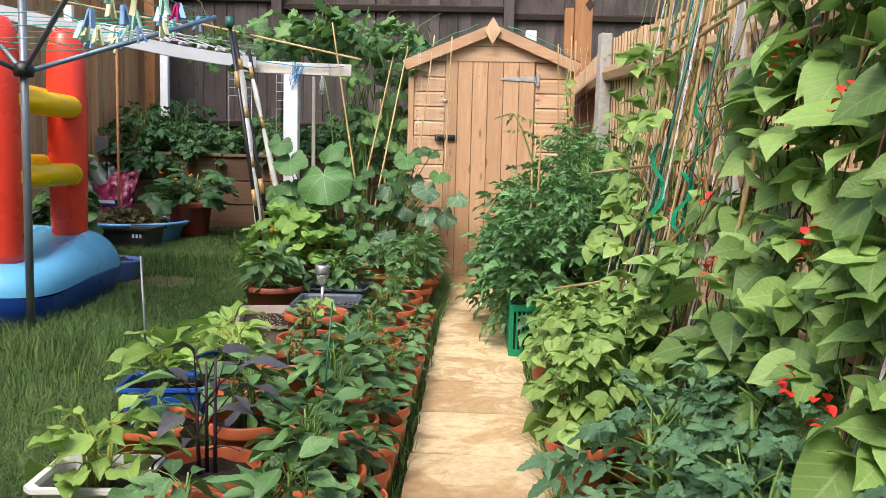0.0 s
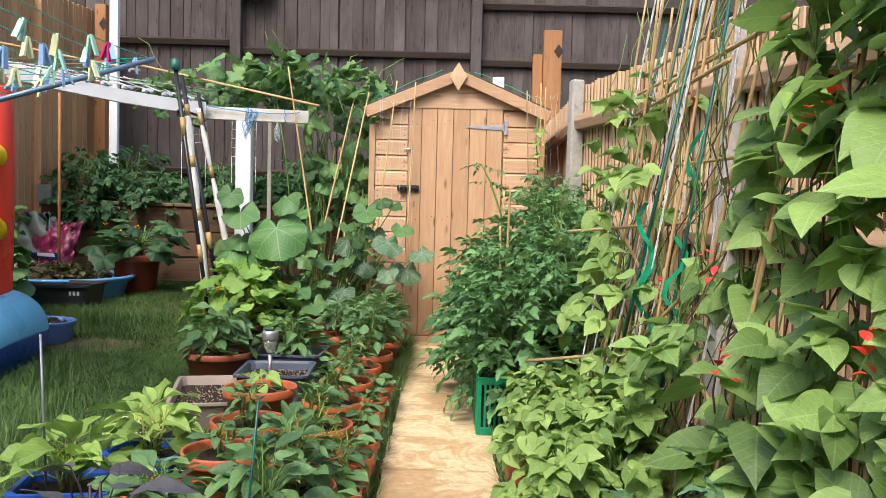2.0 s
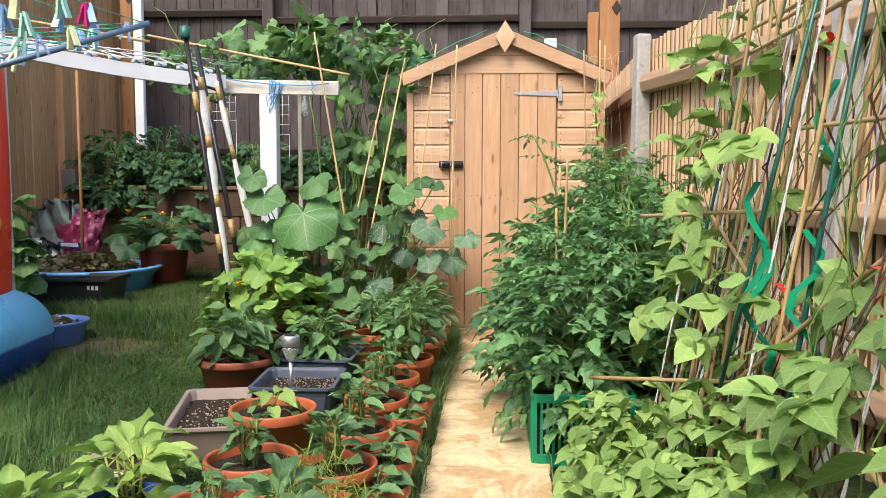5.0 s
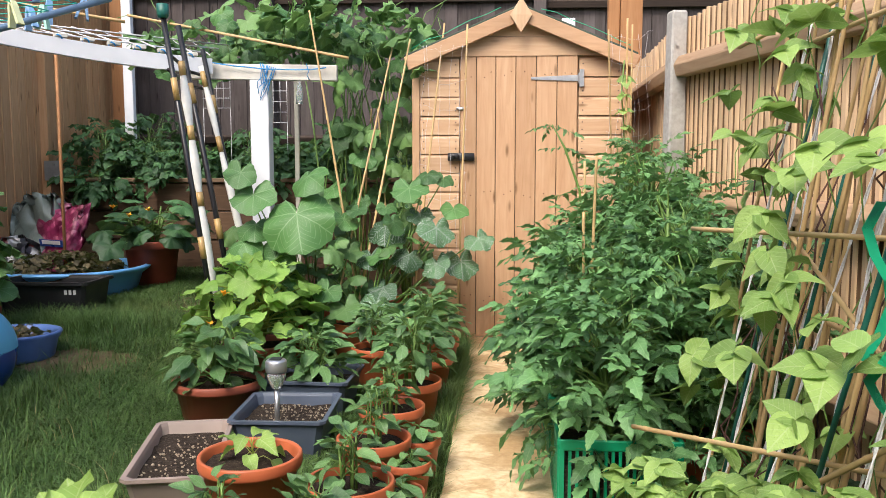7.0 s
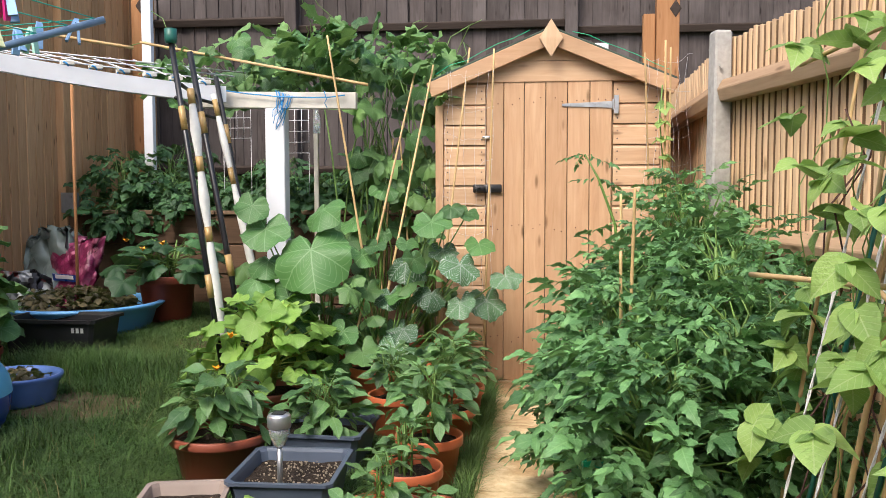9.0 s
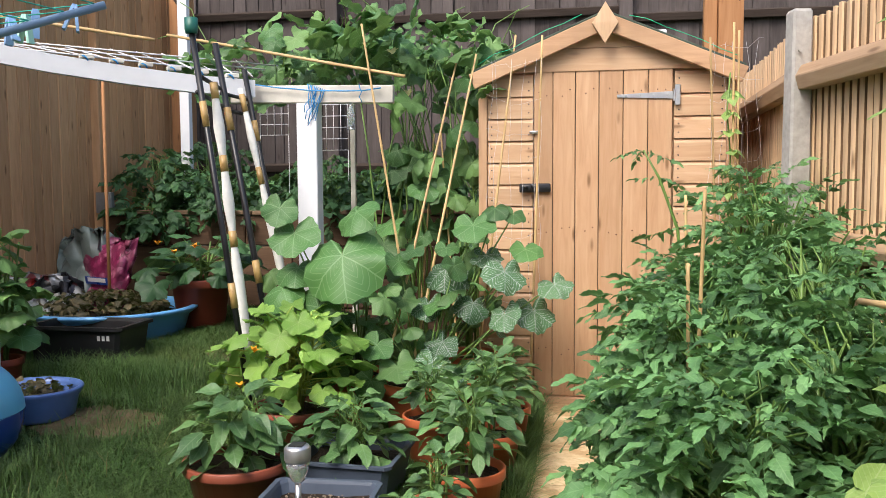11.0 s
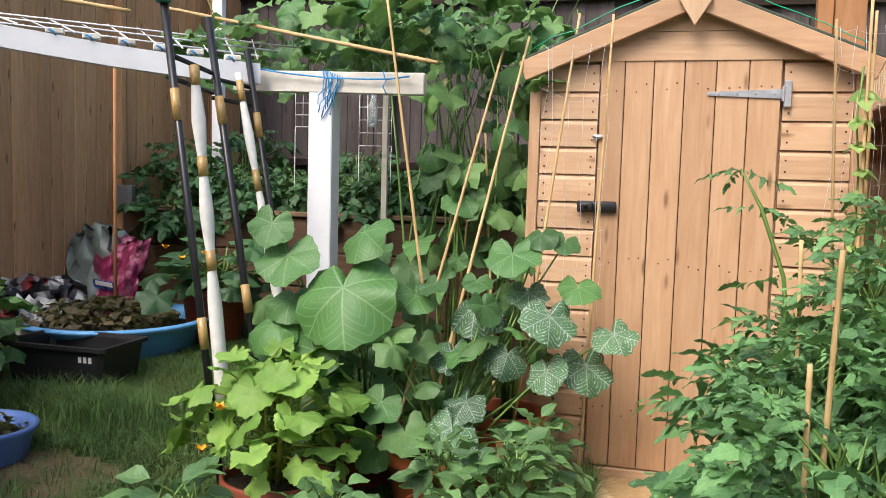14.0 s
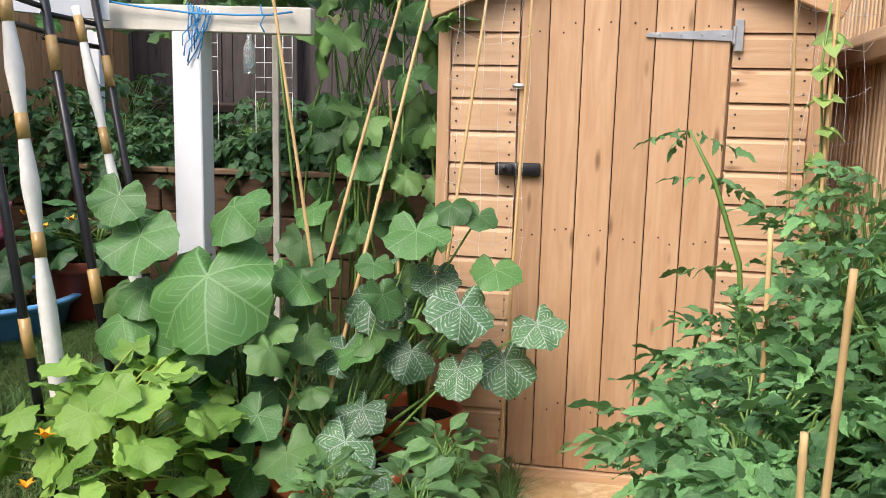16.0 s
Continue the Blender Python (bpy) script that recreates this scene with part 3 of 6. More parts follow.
def right_fence():
    rng = random.Random(7)
    f = thing("fence_right", (1.1, 6.15, 0), "pale new featheredge boundary fence with rails and concrete posts", "fence", kind="structure")
    W = f.matrix_basis.inverted()
    boards = [batten_mesh("board", w, 0.030, 1.865, M_FENCE_R, M_FENCE_SHADE) for w in (0.032, 0.036, 0.040)]
    post = bmesh.new()
    box(post, (0.11, 0.11, 1.91), pose(0, 0, 0.955), 0.012)
    for v in post.verts:
        if v.co.z > 1.89:
            v.co.x *= 0.75
            v.co.y *= 0.75
        elif 1.87 < v.co.z:
            v.co.z -= 0.03
    bmesh.ops.create_cone(post, cap_ends=True, segments=10, radius1=0.009, radius2=0.009, depth=0.006, matrix=pose(-0.02, -0.056, 1.74, 90, 0, 0))
    pme = bpy.data.meshes.new("concrete_post")
    post.to_mesh(pme)
    post.free()
    pme.materials.append(M_CONCRETE)
    runs = list(zip(RPOSTS, RPOSTS[1:])) + [((1.22, 10.5), RPOSTS[0])]
    for (x0, y0), (x1, y1) in runs:
        a, b = Vector((x0, y0, 0)), Vector((x1, y1, 0))
        L = (b - a).length
        ang = math.degrees(math.atan2((b - a).y, (b - a).x))
        side = Matrix.Translation(a) @ pose(0, 0, 0, 0, 0, ang)
        n = int(L / 0.052)
        for i in range(n):
            d = (i + 0.5) * L / n + rng.uniform(-.003, .003)
            piece("board", rng.choice(boards), W @ side @ pose(d, 0.082, 0.02 + rng.uniform(-.010, .008), 0, rng.uniform(-.25, .25), rng.uniform(-4, 4)), f)
        # backing in the dark edge brown, painting the shade between battens
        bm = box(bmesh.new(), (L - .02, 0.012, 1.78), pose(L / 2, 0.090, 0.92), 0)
        o = part("backing", bm, M_FENCE_SHADE, f, smooth=False)
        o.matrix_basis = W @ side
        for z in (1.63, 0.95, 0.30):
            bm = bmesh.new()
            prof = [(0.048, -0.052), (0.048, 0.052), (-0.010, 0.050), (-0.036, 0.004), (-0.020, -0.052)]
            r0 = [bm.verts.new((0.04, y, zz)) for y, zz in prof]
            r1 = [bm.verts.new((L - 0.04, y, zz)) for y, zz in prof]
            for k in range(5):
                bm.faces.new((r0[k], r1[k], r1[(k + 1) % 5], r0[(k + 1) % 5]))
            bm.faces.new(r0)
            bm.faces.new(r1[::-1])
            bmesh.ops.recalc_face_normals(bm, faces=bm.faces)
            bmesh.ops.bevel(bm, geom=bm.edges[:], offset=0.004, segments=1, affect="EDGES")
            o = part("rail", bm, M_RAIL_R2, f, smooth=False)
            o.matrix_basis = W @ side @ pose(0, 0.003, z)
    for x, y in RPOSTS:
        piece("concrete_post", pme, W @ pose(x, y, 0, 0, 0, math.degrees(FENCE_TURN)), f)


# darker brown that puts shadow lines into the batten sides and gaps
M_FENCE_SHADE = wood("shaded_edge_timber", (0.15, 0.085, 0.045), (0.24, 0.145, 0.08), (0.32, 0.20, 0.115), "z", 0.8, False, None, 0.3)
M_RAIL_R2 = wood("new_rail_long", (0.34, 0.225, 0.135), (0.47, 0.325, 0.205), (0.56, 0.41, 0.27), "x", 0.7, True, None, 0.15)


def left_fence():
    rng = random.Random(8)
    f = thing("fence_left", (-3.75, 5, 0), "tall brown close-boarded boundary fence", "fence", kind="structure")
    for i in range(112):
        y = 10.5 - i * 0.115
        top = 3.12 - max(0.0, (10.3 - y)) * 0.08
        me = LBOARDS[rng.randrange(3)]
        o = piece("board", me, pose(0.0 + rng.uniform(-.002, .002), y - 5, 0.05, 0, 0, -90 + 3 + rng.uniform(-1.5, 1.5)), f)
        o.scale = (1, 1, top / 3.0)
    for y in (8.70, 6.87, 5.04, 3.21, 1.38, -0.45):
        bm = box(bmesh.new(), (0.075, 0.045, 3.0), pose(0.03, y - 5, 1.5), 0.004)
        part("cover_strip", bm, M_FENCE_L, f, smooth=False)
    bm = box(bmesh.new(), (0.02, 12.9, 3.0), pose(-0.05, -0.9, 1.5), 0)
    part("backing", bm, M_FENCE_L, f, smooth=False)


LBOARDS = [board_mesh("board", w, 0.02, 3.0, M_FENCE_L) for w in (0.108, 0.112, 0.116)]


def back_fence():
    rng = random.Random(9)
    f = thing("fence_back", (0, 10.6, 0), "high weathered dark fence with posts and rails on the bank", "fence", kind="structure")
    bds = [board_mesh("board", w, 0.018, 3.3, M_FENCE_B) for w in (0.122, 0.135, 0.15)]
    x = -7.2
    while x < 5.2:
        k = rng.randrange(3)
        x += (0.112, 0.125, 0.14)[k]
        piece("board", bds[k], pose(x, rng.uniform(-.004, .004), 0.75 + rng.uniform(-.03, .03), 0, rng.uniform(-.3, .3), 180 * 0 + rng.uniform(-1.2, 1.2)), f)
    for px in (-5.09, -2.26, 0.57, 3.40):
        bm = box(bmesh.new(), (0.125, 0.125, 3.4), pose(px, -0.10, 2.4), 0.006)
        part("post", bm, M_FENCE_B, f, smooth=False)
    for x0, x1, zs in ((-7.2, -5.15, (2.95, 3.7)), (-5.03, -2.32, (2.93, 3.7)), (-2.20, 0.51, (2.84, 3.6)), (0.63, 3.34, (2.76, 3.43)), (3.46, 5.2, (2.7, 3.4))):
        for z in zs + (1.4,):
            bm = box(bmesh.new(), (x1 - x0, 0.06, 0.075), pose((x0 + x1) / 2, -0.055, z, rng.uniform(10, 30), rng.uniform(-.4, .4), 0), 0.006)
            part("rail", bm, M_RAIL_B, f, smooth=False)
    bm = box(bmesh.new(), (12.4, 0.02, 3.3), pose(-1.0, 0.04, 2.4), 0)
    part("backing", bm, M_FENCE_B, f, smooth=False)
    bm = box(bmesh.new(), (12.4, 0.12, 1.0), pose(-1.0, 0.10, 0.45), 0)
    part("gravel_board", bm, M_CONCRETE, f, smooth=False)


def raised_bed():
    rng = random.Random(10)
    b = thing("raised_bed", (-2.05, 8.7, 0), "deep raised bed walled with dark timber sleepers", "raised bed", kind="structure")
    for c in range(4):
        z = 0.0 + 0.245 * c
        cuts = [-1.68, -0.2 + rng.uniform(-.6, .6), 1.68]
        for x0, x1 in zip(cuts, cuts[1:]):
            bm = box(bmesh.new(), (x1 - x0 - 0.006, 0.07, 0.238), pose((x0 + x1) / 2, 0.035 + rng.uniform(-.006, .006), z + 0.12), 0.008)
            part("sleeper", bm, M_SLEEPER, b, smooth=False)
    for x0, x1 in ((-1.68, -0.35), (-0.34, 1.68)):
        bm = box(bmesh.new(), (x1 - x0, 0.10, 0.035), pose((x0 + x1) / 2, 0.03, 1.0, 0, rng.uniform(-.3, .3), 0), 0.006)
        part("capping", bm, M_SLEEPER_L, b, smooth=False)
    bm = box(bmesh.new(), (0.06, 1.8, 0.98), pose(1.66, 0.97, 0.49), 0.005)
    part("end_wall", bm, M_SLEEPER, b, smooth=False)
    bm = bmesh.new()
    bmesh.ops.create_grid(bm, x_segments=40, y_segments=24, size=0.5, matrix=Matrix.Diagonal((3.26, 1.70, 1, 1)))
    for v in bm.verts:
        v.co.z = 0.92 + 0.05 * noise.noise(v.co * 4)
    o = part("soil", bm, M_SOIL, b)
    o.location = (-0.01, 0.93, 0)


M_SLEEPER_L = wood("worn_sleeper_cap", (0.14, 0.09, 0.055), (0.22, 0.145, 0.09), (0.29, 0.20, 0.13), "x", 0.8, False, None, 0.2)


def house_wall():
    bm = box(bmesh.new(), (9.6, 0.25, 5.2), pose(-0.4, -4.2, 2.6), 0)
    tagged(part("wall_house", bm, M_BRICK, smooth=False), "plain rendered house wall behind the garden", "wall", kind="structure")


# ---- shed ----
def shed():
    SX0, SX1, SY, D, H = -0.34, 0.98, 6.92, 1.75, 1.74
    cx = (SX0 + SX1) / 2
    s = thing("garden_shed", (cx, SY, 0), "small honey-coloured timber shed with shiplap walls and a closed plank door", "shed")
    rng = random.Random(3)
    dx0, dx1, dz0, dz1 = -0.05 - cx, 0.67 - cx, 0.06, 1.81
    hw = (SX1 - SX0) / 2
    # frame core behind the boards
    bm = bmesh.new()
    vs = [(-hw + .02, 0.03, 0.03), (hw - .02, 0.03, 0.03), (hw - .02, 0.03, H), (0, 0.03, 2.02), (-hw + .02, 0.03, H)]
    a = [bm.verts.new(v) for v in vs]
    b = [bm.verts.new((v[0], D, v[2])) for v in vs]
    bm.faces.new(a)
    bm.faces.new(b[::-1])
    for i in range(5):
        bm.faces.new((a[i], b[i], b[(i + 1) % 5], a[(i + 1) % 5]))
    bmesh.ops.recalc_face_normals(bm, faces=bm.faces)
    part("wall", bm, M_SHED_H, s, smooth=False)
    # shiplap boards on the front, beside the door
    for x0, x1 in ((-hw + 0.045, dx0 - 0.003), (dx1 + 0.006, hw - 0.045)):
        bm = bmesh.new()
        w, h = x1 - x0, 0.1165
        prof = [(0.028, 0), (0.0, 0.0), (0.0, h * 0.80), (0.012, h * 0.97), (0.028, h * 0.97)]
        r0 = [bm.verts.new((0, y, z)) for y, z in prof]
        r1 = [bm.verts.new((w, y, z)) for y, z in prof]
        for k in range(5):
            bm.faces.new((r0[k], r1[k], r1[(k + 1) % 5], r0[(k + 1) % 5]))
        bm.faces.new(r0)
        bm.faces.new(r1[::-1])
        bmesh.ops.recalc_face_normals(bm, faces=bm.faces)
        me = bpy.data.meshes.new("cladding_board")
        bm.to_mesh(me)
        bm.free()
        me.materials.append(M_SHED_H)
        nail = bmesh.new()
        for nx in (0.022, w - 0.022):
            bmesh.ops.create_cone(nail, cap_ends=True, segments=6, radius1=0.0042, radius2=0.0042, depth=0.003, matrix=pose(nx, -0.0015, 0.03, 90, 0, 0))
            bmesh.ops.create_cone(nail, cap_ends=True, segments=6, radius1=0.0042, radius2=0.0042, depth=0.003, matrix=pose(nx, -0.0015, 0.075, 90, 0, 0))
        nme = bpy.data.meshes.new("nails")
        nail.to_mesh(nme)
        nail.free()
        nme.materials.append(M_BLACK)
        for i in range(15):
            o = piece("cladding_board", me, pose(x0, -0.0 + rng.uniform(-.0012, .0012), 0.035 + i * 0.1165, 0, 0, rng.uniform(-.15, .15)), s)
            q = piece("nail_heads", nme, Matrix(), o)
    # gable panel over the door
    for z0, z1 in ((1.79, 1.905), (1.908, 2.02)):
        bm = bmesh.new()
        def half(z):
            return max(0.02, (2.03 - z) / (2.03 - 1.74) * hw)
        q = [(-min(half(z0), 0.60), -0.012, z0), (min(half(z0), 0.60), -0.012, z0), (half(z1), -0.012, z1), (-half(z1), -0.012, z1)]
        a = [bm.verts.new(v) for v in q]
        c = [bm.verts.new((v[0], 0.03, v[2])) for v in q]
        bm.faces.new(a)
        bm.faces.new(c[::-1])
        for i in range(4):
            bm.faces.new((a[i], c[i], c[(i + 1) % 4], a[(i + 1) % 4]))
        bmesh.ops.recalc_face_normals(bm, faces=bm.faces)
        part("gable_board", bm, M_SHED_H, s, smooth=False)
    # corner posts
    for x in (-hw + 0.02, hw - 0.02):
        bm = box(bmesh.new(), (0.046, 0.05, H - 0.03), pose(x, 0.012, H / 2 + 0.01), 0.003)
        part("corner_trim", bm, M_SHED_V, s, smooth=False)
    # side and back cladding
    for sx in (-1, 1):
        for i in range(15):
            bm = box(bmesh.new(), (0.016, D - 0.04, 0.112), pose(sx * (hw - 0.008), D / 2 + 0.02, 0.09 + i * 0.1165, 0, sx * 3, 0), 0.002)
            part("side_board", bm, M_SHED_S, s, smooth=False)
    # roof and bargeboards
    for sx in (-1, 1):
        ang = math.degrees(math.atan2(2.065 - 1.775, 0.69))
        L = math.hypot(0.69, 0.29) + 0.01
        bm = box(bmesh.new(), (L, D + 0.14, 0.022), pose(sx * 0.345, D / 2 - 0.0, 1.925 + 0.008, 0, sx * ang, 0), 0.004)
        part("roof_panel", bm, M_ROOF, s, smooth=False)
        bm = box(bmesh.new(), (L - 0.005, 0.022, 0.085), pose(sx * 0.345, -0.062, 1.885 + 0.002, 0, sx * ang, 0), 0.004)
        part("bargeboard", bm, M_SHED_H2, s, smooth=False)
    bm = bmesh.new()
    d = [(0, 0.105), (0.065, 0.0), (0, -0.105), (-0.065, 0.0)]
    a = [bm.verts.new((x, -0.098, z)) for x, z in d]
    c = [bm.verts.new((x, -0.076, z)) for x, z in d]
    m = bm.verts.new((0, -0.104, 0))
    for i in range(4):
        bm.faces.new((a[i], a[(i + 1) % 4], m))
        bm.faces.new((a[i], c[i], c[(i + 1) % 4], a[(i + 1) % 4]))
    bm.faces.new(c)
    bmesh.ops.recalc_face_normals(bm, faces=bm.faces)
    o = part("finial", bm, M_SHED_P, s, "pale diamond-shaped timber finial", smooth=False)
    o.location = (0, 0, 2.02)
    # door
    # black sheet behind the planks stands in for shade in their grooves
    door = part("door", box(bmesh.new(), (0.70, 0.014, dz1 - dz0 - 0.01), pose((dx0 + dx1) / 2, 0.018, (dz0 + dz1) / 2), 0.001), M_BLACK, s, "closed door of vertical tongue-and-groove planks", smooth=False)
    ws = (0.100, 0.118, 0.122, 0.124, 0.126, 0.124)
    x = dx0 + 0.003
    for i, w in enumerate(ws):
        me = box_mesh("door_plank", (w - 0.0035, 0.018, dz1 - dz0), M_SHED_V, 0.003)
        piece("door_plank", me, pose(x + w / 2, 0.003 + rng.uniform(-.0008, .0008), (dz0 + dz1) / 2 - 0.002), door)
        x += w
    bm = bmesh.new()
    for z in (0.30, 0.95, 1.68):
        for i in range(6):
            px = dx0 + 0.05 + i * 0.122
            for k in (-0.02, 0.02):
                bmesh.ops.create_cone(bm, cap_ends=True, segments=6, radius1=0.0035, radius2=0.0035, depth=0.003, matrix=pose(px + k, -0.008, z + rng.uniform(-.02, .02), 90, 0, 0))
    part("nail_heads", bm, M_VINE, door)
    part("threshold", box(bmesh.new(), (1.26, 0.04, 0.05), pose(0, 0.0, 0.028), 0.004), M_SHED_H, s, smooth=False)
    # hasp, latch and hinges
    bm = box(bmesh.new(), (0.165, 0.016, 0.048), pose(-0.04 - cx, -0.022, 1.18), 0.005)
    box(bm, (0.06, 0.024, 0.040), pose(-0.085 - cx, -0.036, 1.18), 0.006)
    tube(bm, [(-0.085 - cx, -0.045, 1.185), (-0.085 - cx, -0.06, 1.185)], 0.009, 8)
    part("hasp", bm, M_BLACK, s, "black padlock hasp")
    bm = box(bmesh.new(), (0.045, 0.008, 0.018), pose(-0.045 - cx, -0.012, 1.475), 0.002)
    tube(bm, [(-0.07 - cx, -0.02, 1.475), (-0.02 - cx, -0.02, 1.475)], 0.005, 8)
    part("latch", bm, M_STEEL, s, "small steel bolt")
    for z in (1.655, 0.30):
        bm = bmesh.new()
        q = [(0.385, z - 0.007), (0.67, z - 0.019), (0.67, z + 0.019), (0.385, z + 0.007)]
        a = [bm.verts.new((x - cx, -0.014, zz)) for x, zz in q]
        c = [bm.verts.new((x - cx, -0.004, zz)) for x, zz in q]
        bm.faces.new(a)
        bm.faces.new(c[::-1])
        for i in range(4):
            bm.faces.new((a[i], c[i], c[(i + 1) % 4], a[(i + 1) % 4]))
        box(bm, (0.028, 0.010, 0.105), pose(0.69 - cx, -0.013, z), 0.002)
        tube(bm, [(0.674 - cx, -0.016, z - 0.03), (0.674 - cx, -0.016, z + 0.03)], 0.007, 8)
        for hx in (0.43, 0.50, 0.57, 0.64):
            bmesh.ops.create_cone(bm, cap_ends=True, segments=8, radius1=0.005, radius2=0.003, depth=0.006, matrix=pose(hx - cx, -0.016, z, 90, 0, 0))
        bmesh.ops.recalc_face_normals(bm, faces=bm.faces)
        part("hinge", bm, M_STEEL, s, "galvanised tee hinge", smooth=False)
    bm = box(bmesh.new(), (0.022, 0.008, 0.07), pose(-0.065 - cx, -0.014, 0.47), 0.002)
    part("bracket", bm, M_STEEL, s, "small steel bracket")


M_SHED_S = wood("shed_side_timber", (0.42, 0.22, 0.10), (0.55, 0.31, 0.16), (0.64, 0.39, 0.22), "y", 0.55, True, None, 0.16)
M_SHED_H2 = wood("shed_bargeboard", (0.44, 0.262, 0.15), (0.57, 0.37, 0.225), (0.66, 0.46, 0.305), "x", 0.55, True, (0.34, 0.21, 0.12), 0.10)
M_SHED_P = wood("pale_finial", (0.50, 0.32, 0.19), (0.64, 0.45, 0.29), (0.72, 0.54, 0.37), "z", 0.55, False, None, 0.05)

ground()
paving()
right_fence()
left_fence()
back_fence()
raised_bed()
house_wall()
shed()


# ---- posts behind the shed ----
def notched_post(at, w, h, notch, label):
    o = thing("timber_post", (at[0], at[1], 0), label, "post")
    bm = box(bmesh.new(), (w, 0.10, h), pose(0, 0, h / 2), 0.004)
    part("post", bm, M_POSTWOOD, o, smooth=False)
    if notch:
        bm = bmesh.new()
        q = [(-0.05, 0), (0.0, 0.075), (0.05, 0), (0.0, -0.075)]
        a = [bm.verts.new((x + w * 0.32, -0.0525, z + h - 0.22)) for x, z in q]
        b = [bm.verts.new((x * .7 + w * 0.32, -0.056, z * .7 + h - 0.22)) for x, z in q]
        bm.faces.new(b)
        for i in range(4):
            bm.faces.new((a[i], a[(i + 1) % 4], b[(i + 1) % 4], b[i]))
        part("diamond_mark", bm, M_RAIL_B, o, "dark diamond-shaped notch", smooth=False)


notched_post((1.34, 9.46), 0.19, 2.93, True, "tall orange timber post with a diamond notch")
notched_post((1.19, 9.50), 0.10, 2.68, False, "shorter orange timber post beside the notched one")
notched_post((-3.60, 9.9), 0.12, 3.18, True, "orange timber corner post with a diamond notch")
bm = box(bmesh.new(), (0.11, 0.09, 2.34), pose(0, 0, 1.17), 0.006)
o = tagged(part("white_post", bm, M_WHITE, smooth=False), "white painted post standing behind the shed", "post")
o.location = (0.745, 8.9, 0)


def round_plaque():
    o = thing("round_plaque", (-2.05, 10.42, 3.62), "round pale blue plaque with a dark rim on the fence", "plaque")
    r = part("disc", lathe(bmesh.new(), [(0.0005, -0.01), (0.21, -0.01), (0.21, 0.01), (0.0005, 0.014)], 36), M_PLAQUE, o)
    r.matrix_basis = pose(0, 0, 0, 90, 0, 0)
    bm = bmesh.new()
    tube(bm, [(0.215 * math.cos(a * .175), 0, 0.215 * math.sin(a * .175)) for a in range(37)], 0.012, 6)
    part("rim", bm, M_BLACK, o)
    bm = bmesh.new()
    tube(bm, [((0.03 + 0.004 * a) * math.cos(a * .3), -0.018, (0.03 + 0.004 * a) * math.sin(a * .3)) for a in range(40)], 0.005, 5)
    part("scroll", bm, M_BLACK, o)


M_PLAQUE = plain("pale_blue_enamel", (0.45, 0.52, 0.66), 0.35, 0, 0.08, 8, 0.05)
round_plaque()


# ---- leaf shapes ----
def blade(L, W, prof, lobe=0.0, fold=0.25, arch=0.3, ripple=0.0, tooth=0.0, cols=4, at=None, rng=random, twist=0.0):
    """One leaf from base (origin) to tip (+Y): half widths along its length, heart lobes, fold, arch, wavy and toothed edge."""
    n = len(prof)
    V, F, U = [], [], []
    ph = rng.uniform(0, 6)
    for i, w in enumerate(prof):
        v = i / (n - 1)
        for j in range(cols + 1):
            u = 2 * j / cols - 1
            edge = abs(u) ** 4
            tt = tooth * edge * (1 if i % 2 else -1)
            x = u * W * 0.5 * w * (1 + tt)
            y = L * v - lobe * L * abs(u) ** 1.4 * (1 - v) ** 2.2
            z = fold * abs(x) - arch * L * v * v + ripple * W * abs(u) * math.sin(ph + v * 9 + (2 if u > 0 else 0)) + twist * u * v * W
            V.append((x, y, z))
            U.append((0.5 + x / max(L, W), max(0.0, y / L)))
    for i in range(n - 1):
        for j in range(cols):
            a = i * (cols + 1) + j
            F.append((a, a + 1, a + cols + 2, a + cols + 1))
    V = [Vector(p) for p in V]
    if at is not None:
        V = [at @ p for p in V]
    return V, F, U


def round_leaf(R, lobes=5, depth=0.08, notch=0.75, droop=0.35, rng=random, seg=30, wave=0.03, teeth=0.02):
    """A broad gourd leaf round its stalk: shallow lobes, a notch at the stalk, ribs, drooping edge."""
    V, F, U = [Vector((0, 0, 0))], [], [(0.5, 0.5)]
    rings = (0.3, 0.62, 0.85, 1.0)
    ph, irr = rng.uniform(0, 6), rng.uniform(0.02, 0.055)
    for k, f in enumerate(rings):
        for s in range(seg):
            a = -math.pi + 2 * math.pi * (s + 0.5) / seg
            r = R * (0.86 + 0.13 * math.cos(a) + irr * math.sin(2 * a + ph) * .6) * (1 + depth * math.cos(lobes * a + irr * 8 * math.sin(a)))
            back_ = max(0.0, (abs(a) - 2.72) / 0.42)
            r *= 1 - notch * min(1, back_) ** 1.2
            if k == 3:
                r *= 1 + teeth * (1 if s % 2 else -1)
            x, y = r * f * math.sin(a), r * f * math.cos(a)
            rib = 0.05 * R * f * math.cos(lobes * a) + (wave * R * f * f * (math.sin(ph + 4 * a) + 0.5 * math.sin(7 * a - 2 * ph)) if k > 1 else 0)
            z = 0.12 * R * f - droop * R * f * f + rib * 0.7
            V.append(Vector((x, y, z)))
            U.append((0.5 + 0.48 * x / R, 0.5 + 0.48 * y / R))
    for s in range(seg - 1):
        F.append((0, 1 + s + 1, 1 + s))
    for k in range(3):
        for s in range(seg - 1):
            a, b = 1 + k * seg + s, 1 + (k + 1) * seg + s
            F.append((a, a + 1, b + 1, b))
    return V, F, U


def join(items):
    V, F, U = [], [], []
    for v, f, u in items:
        o = len(V)
        V += v
        F += [tuple(i + o for i in q) for q in f]
        U += u
    return V, F, U


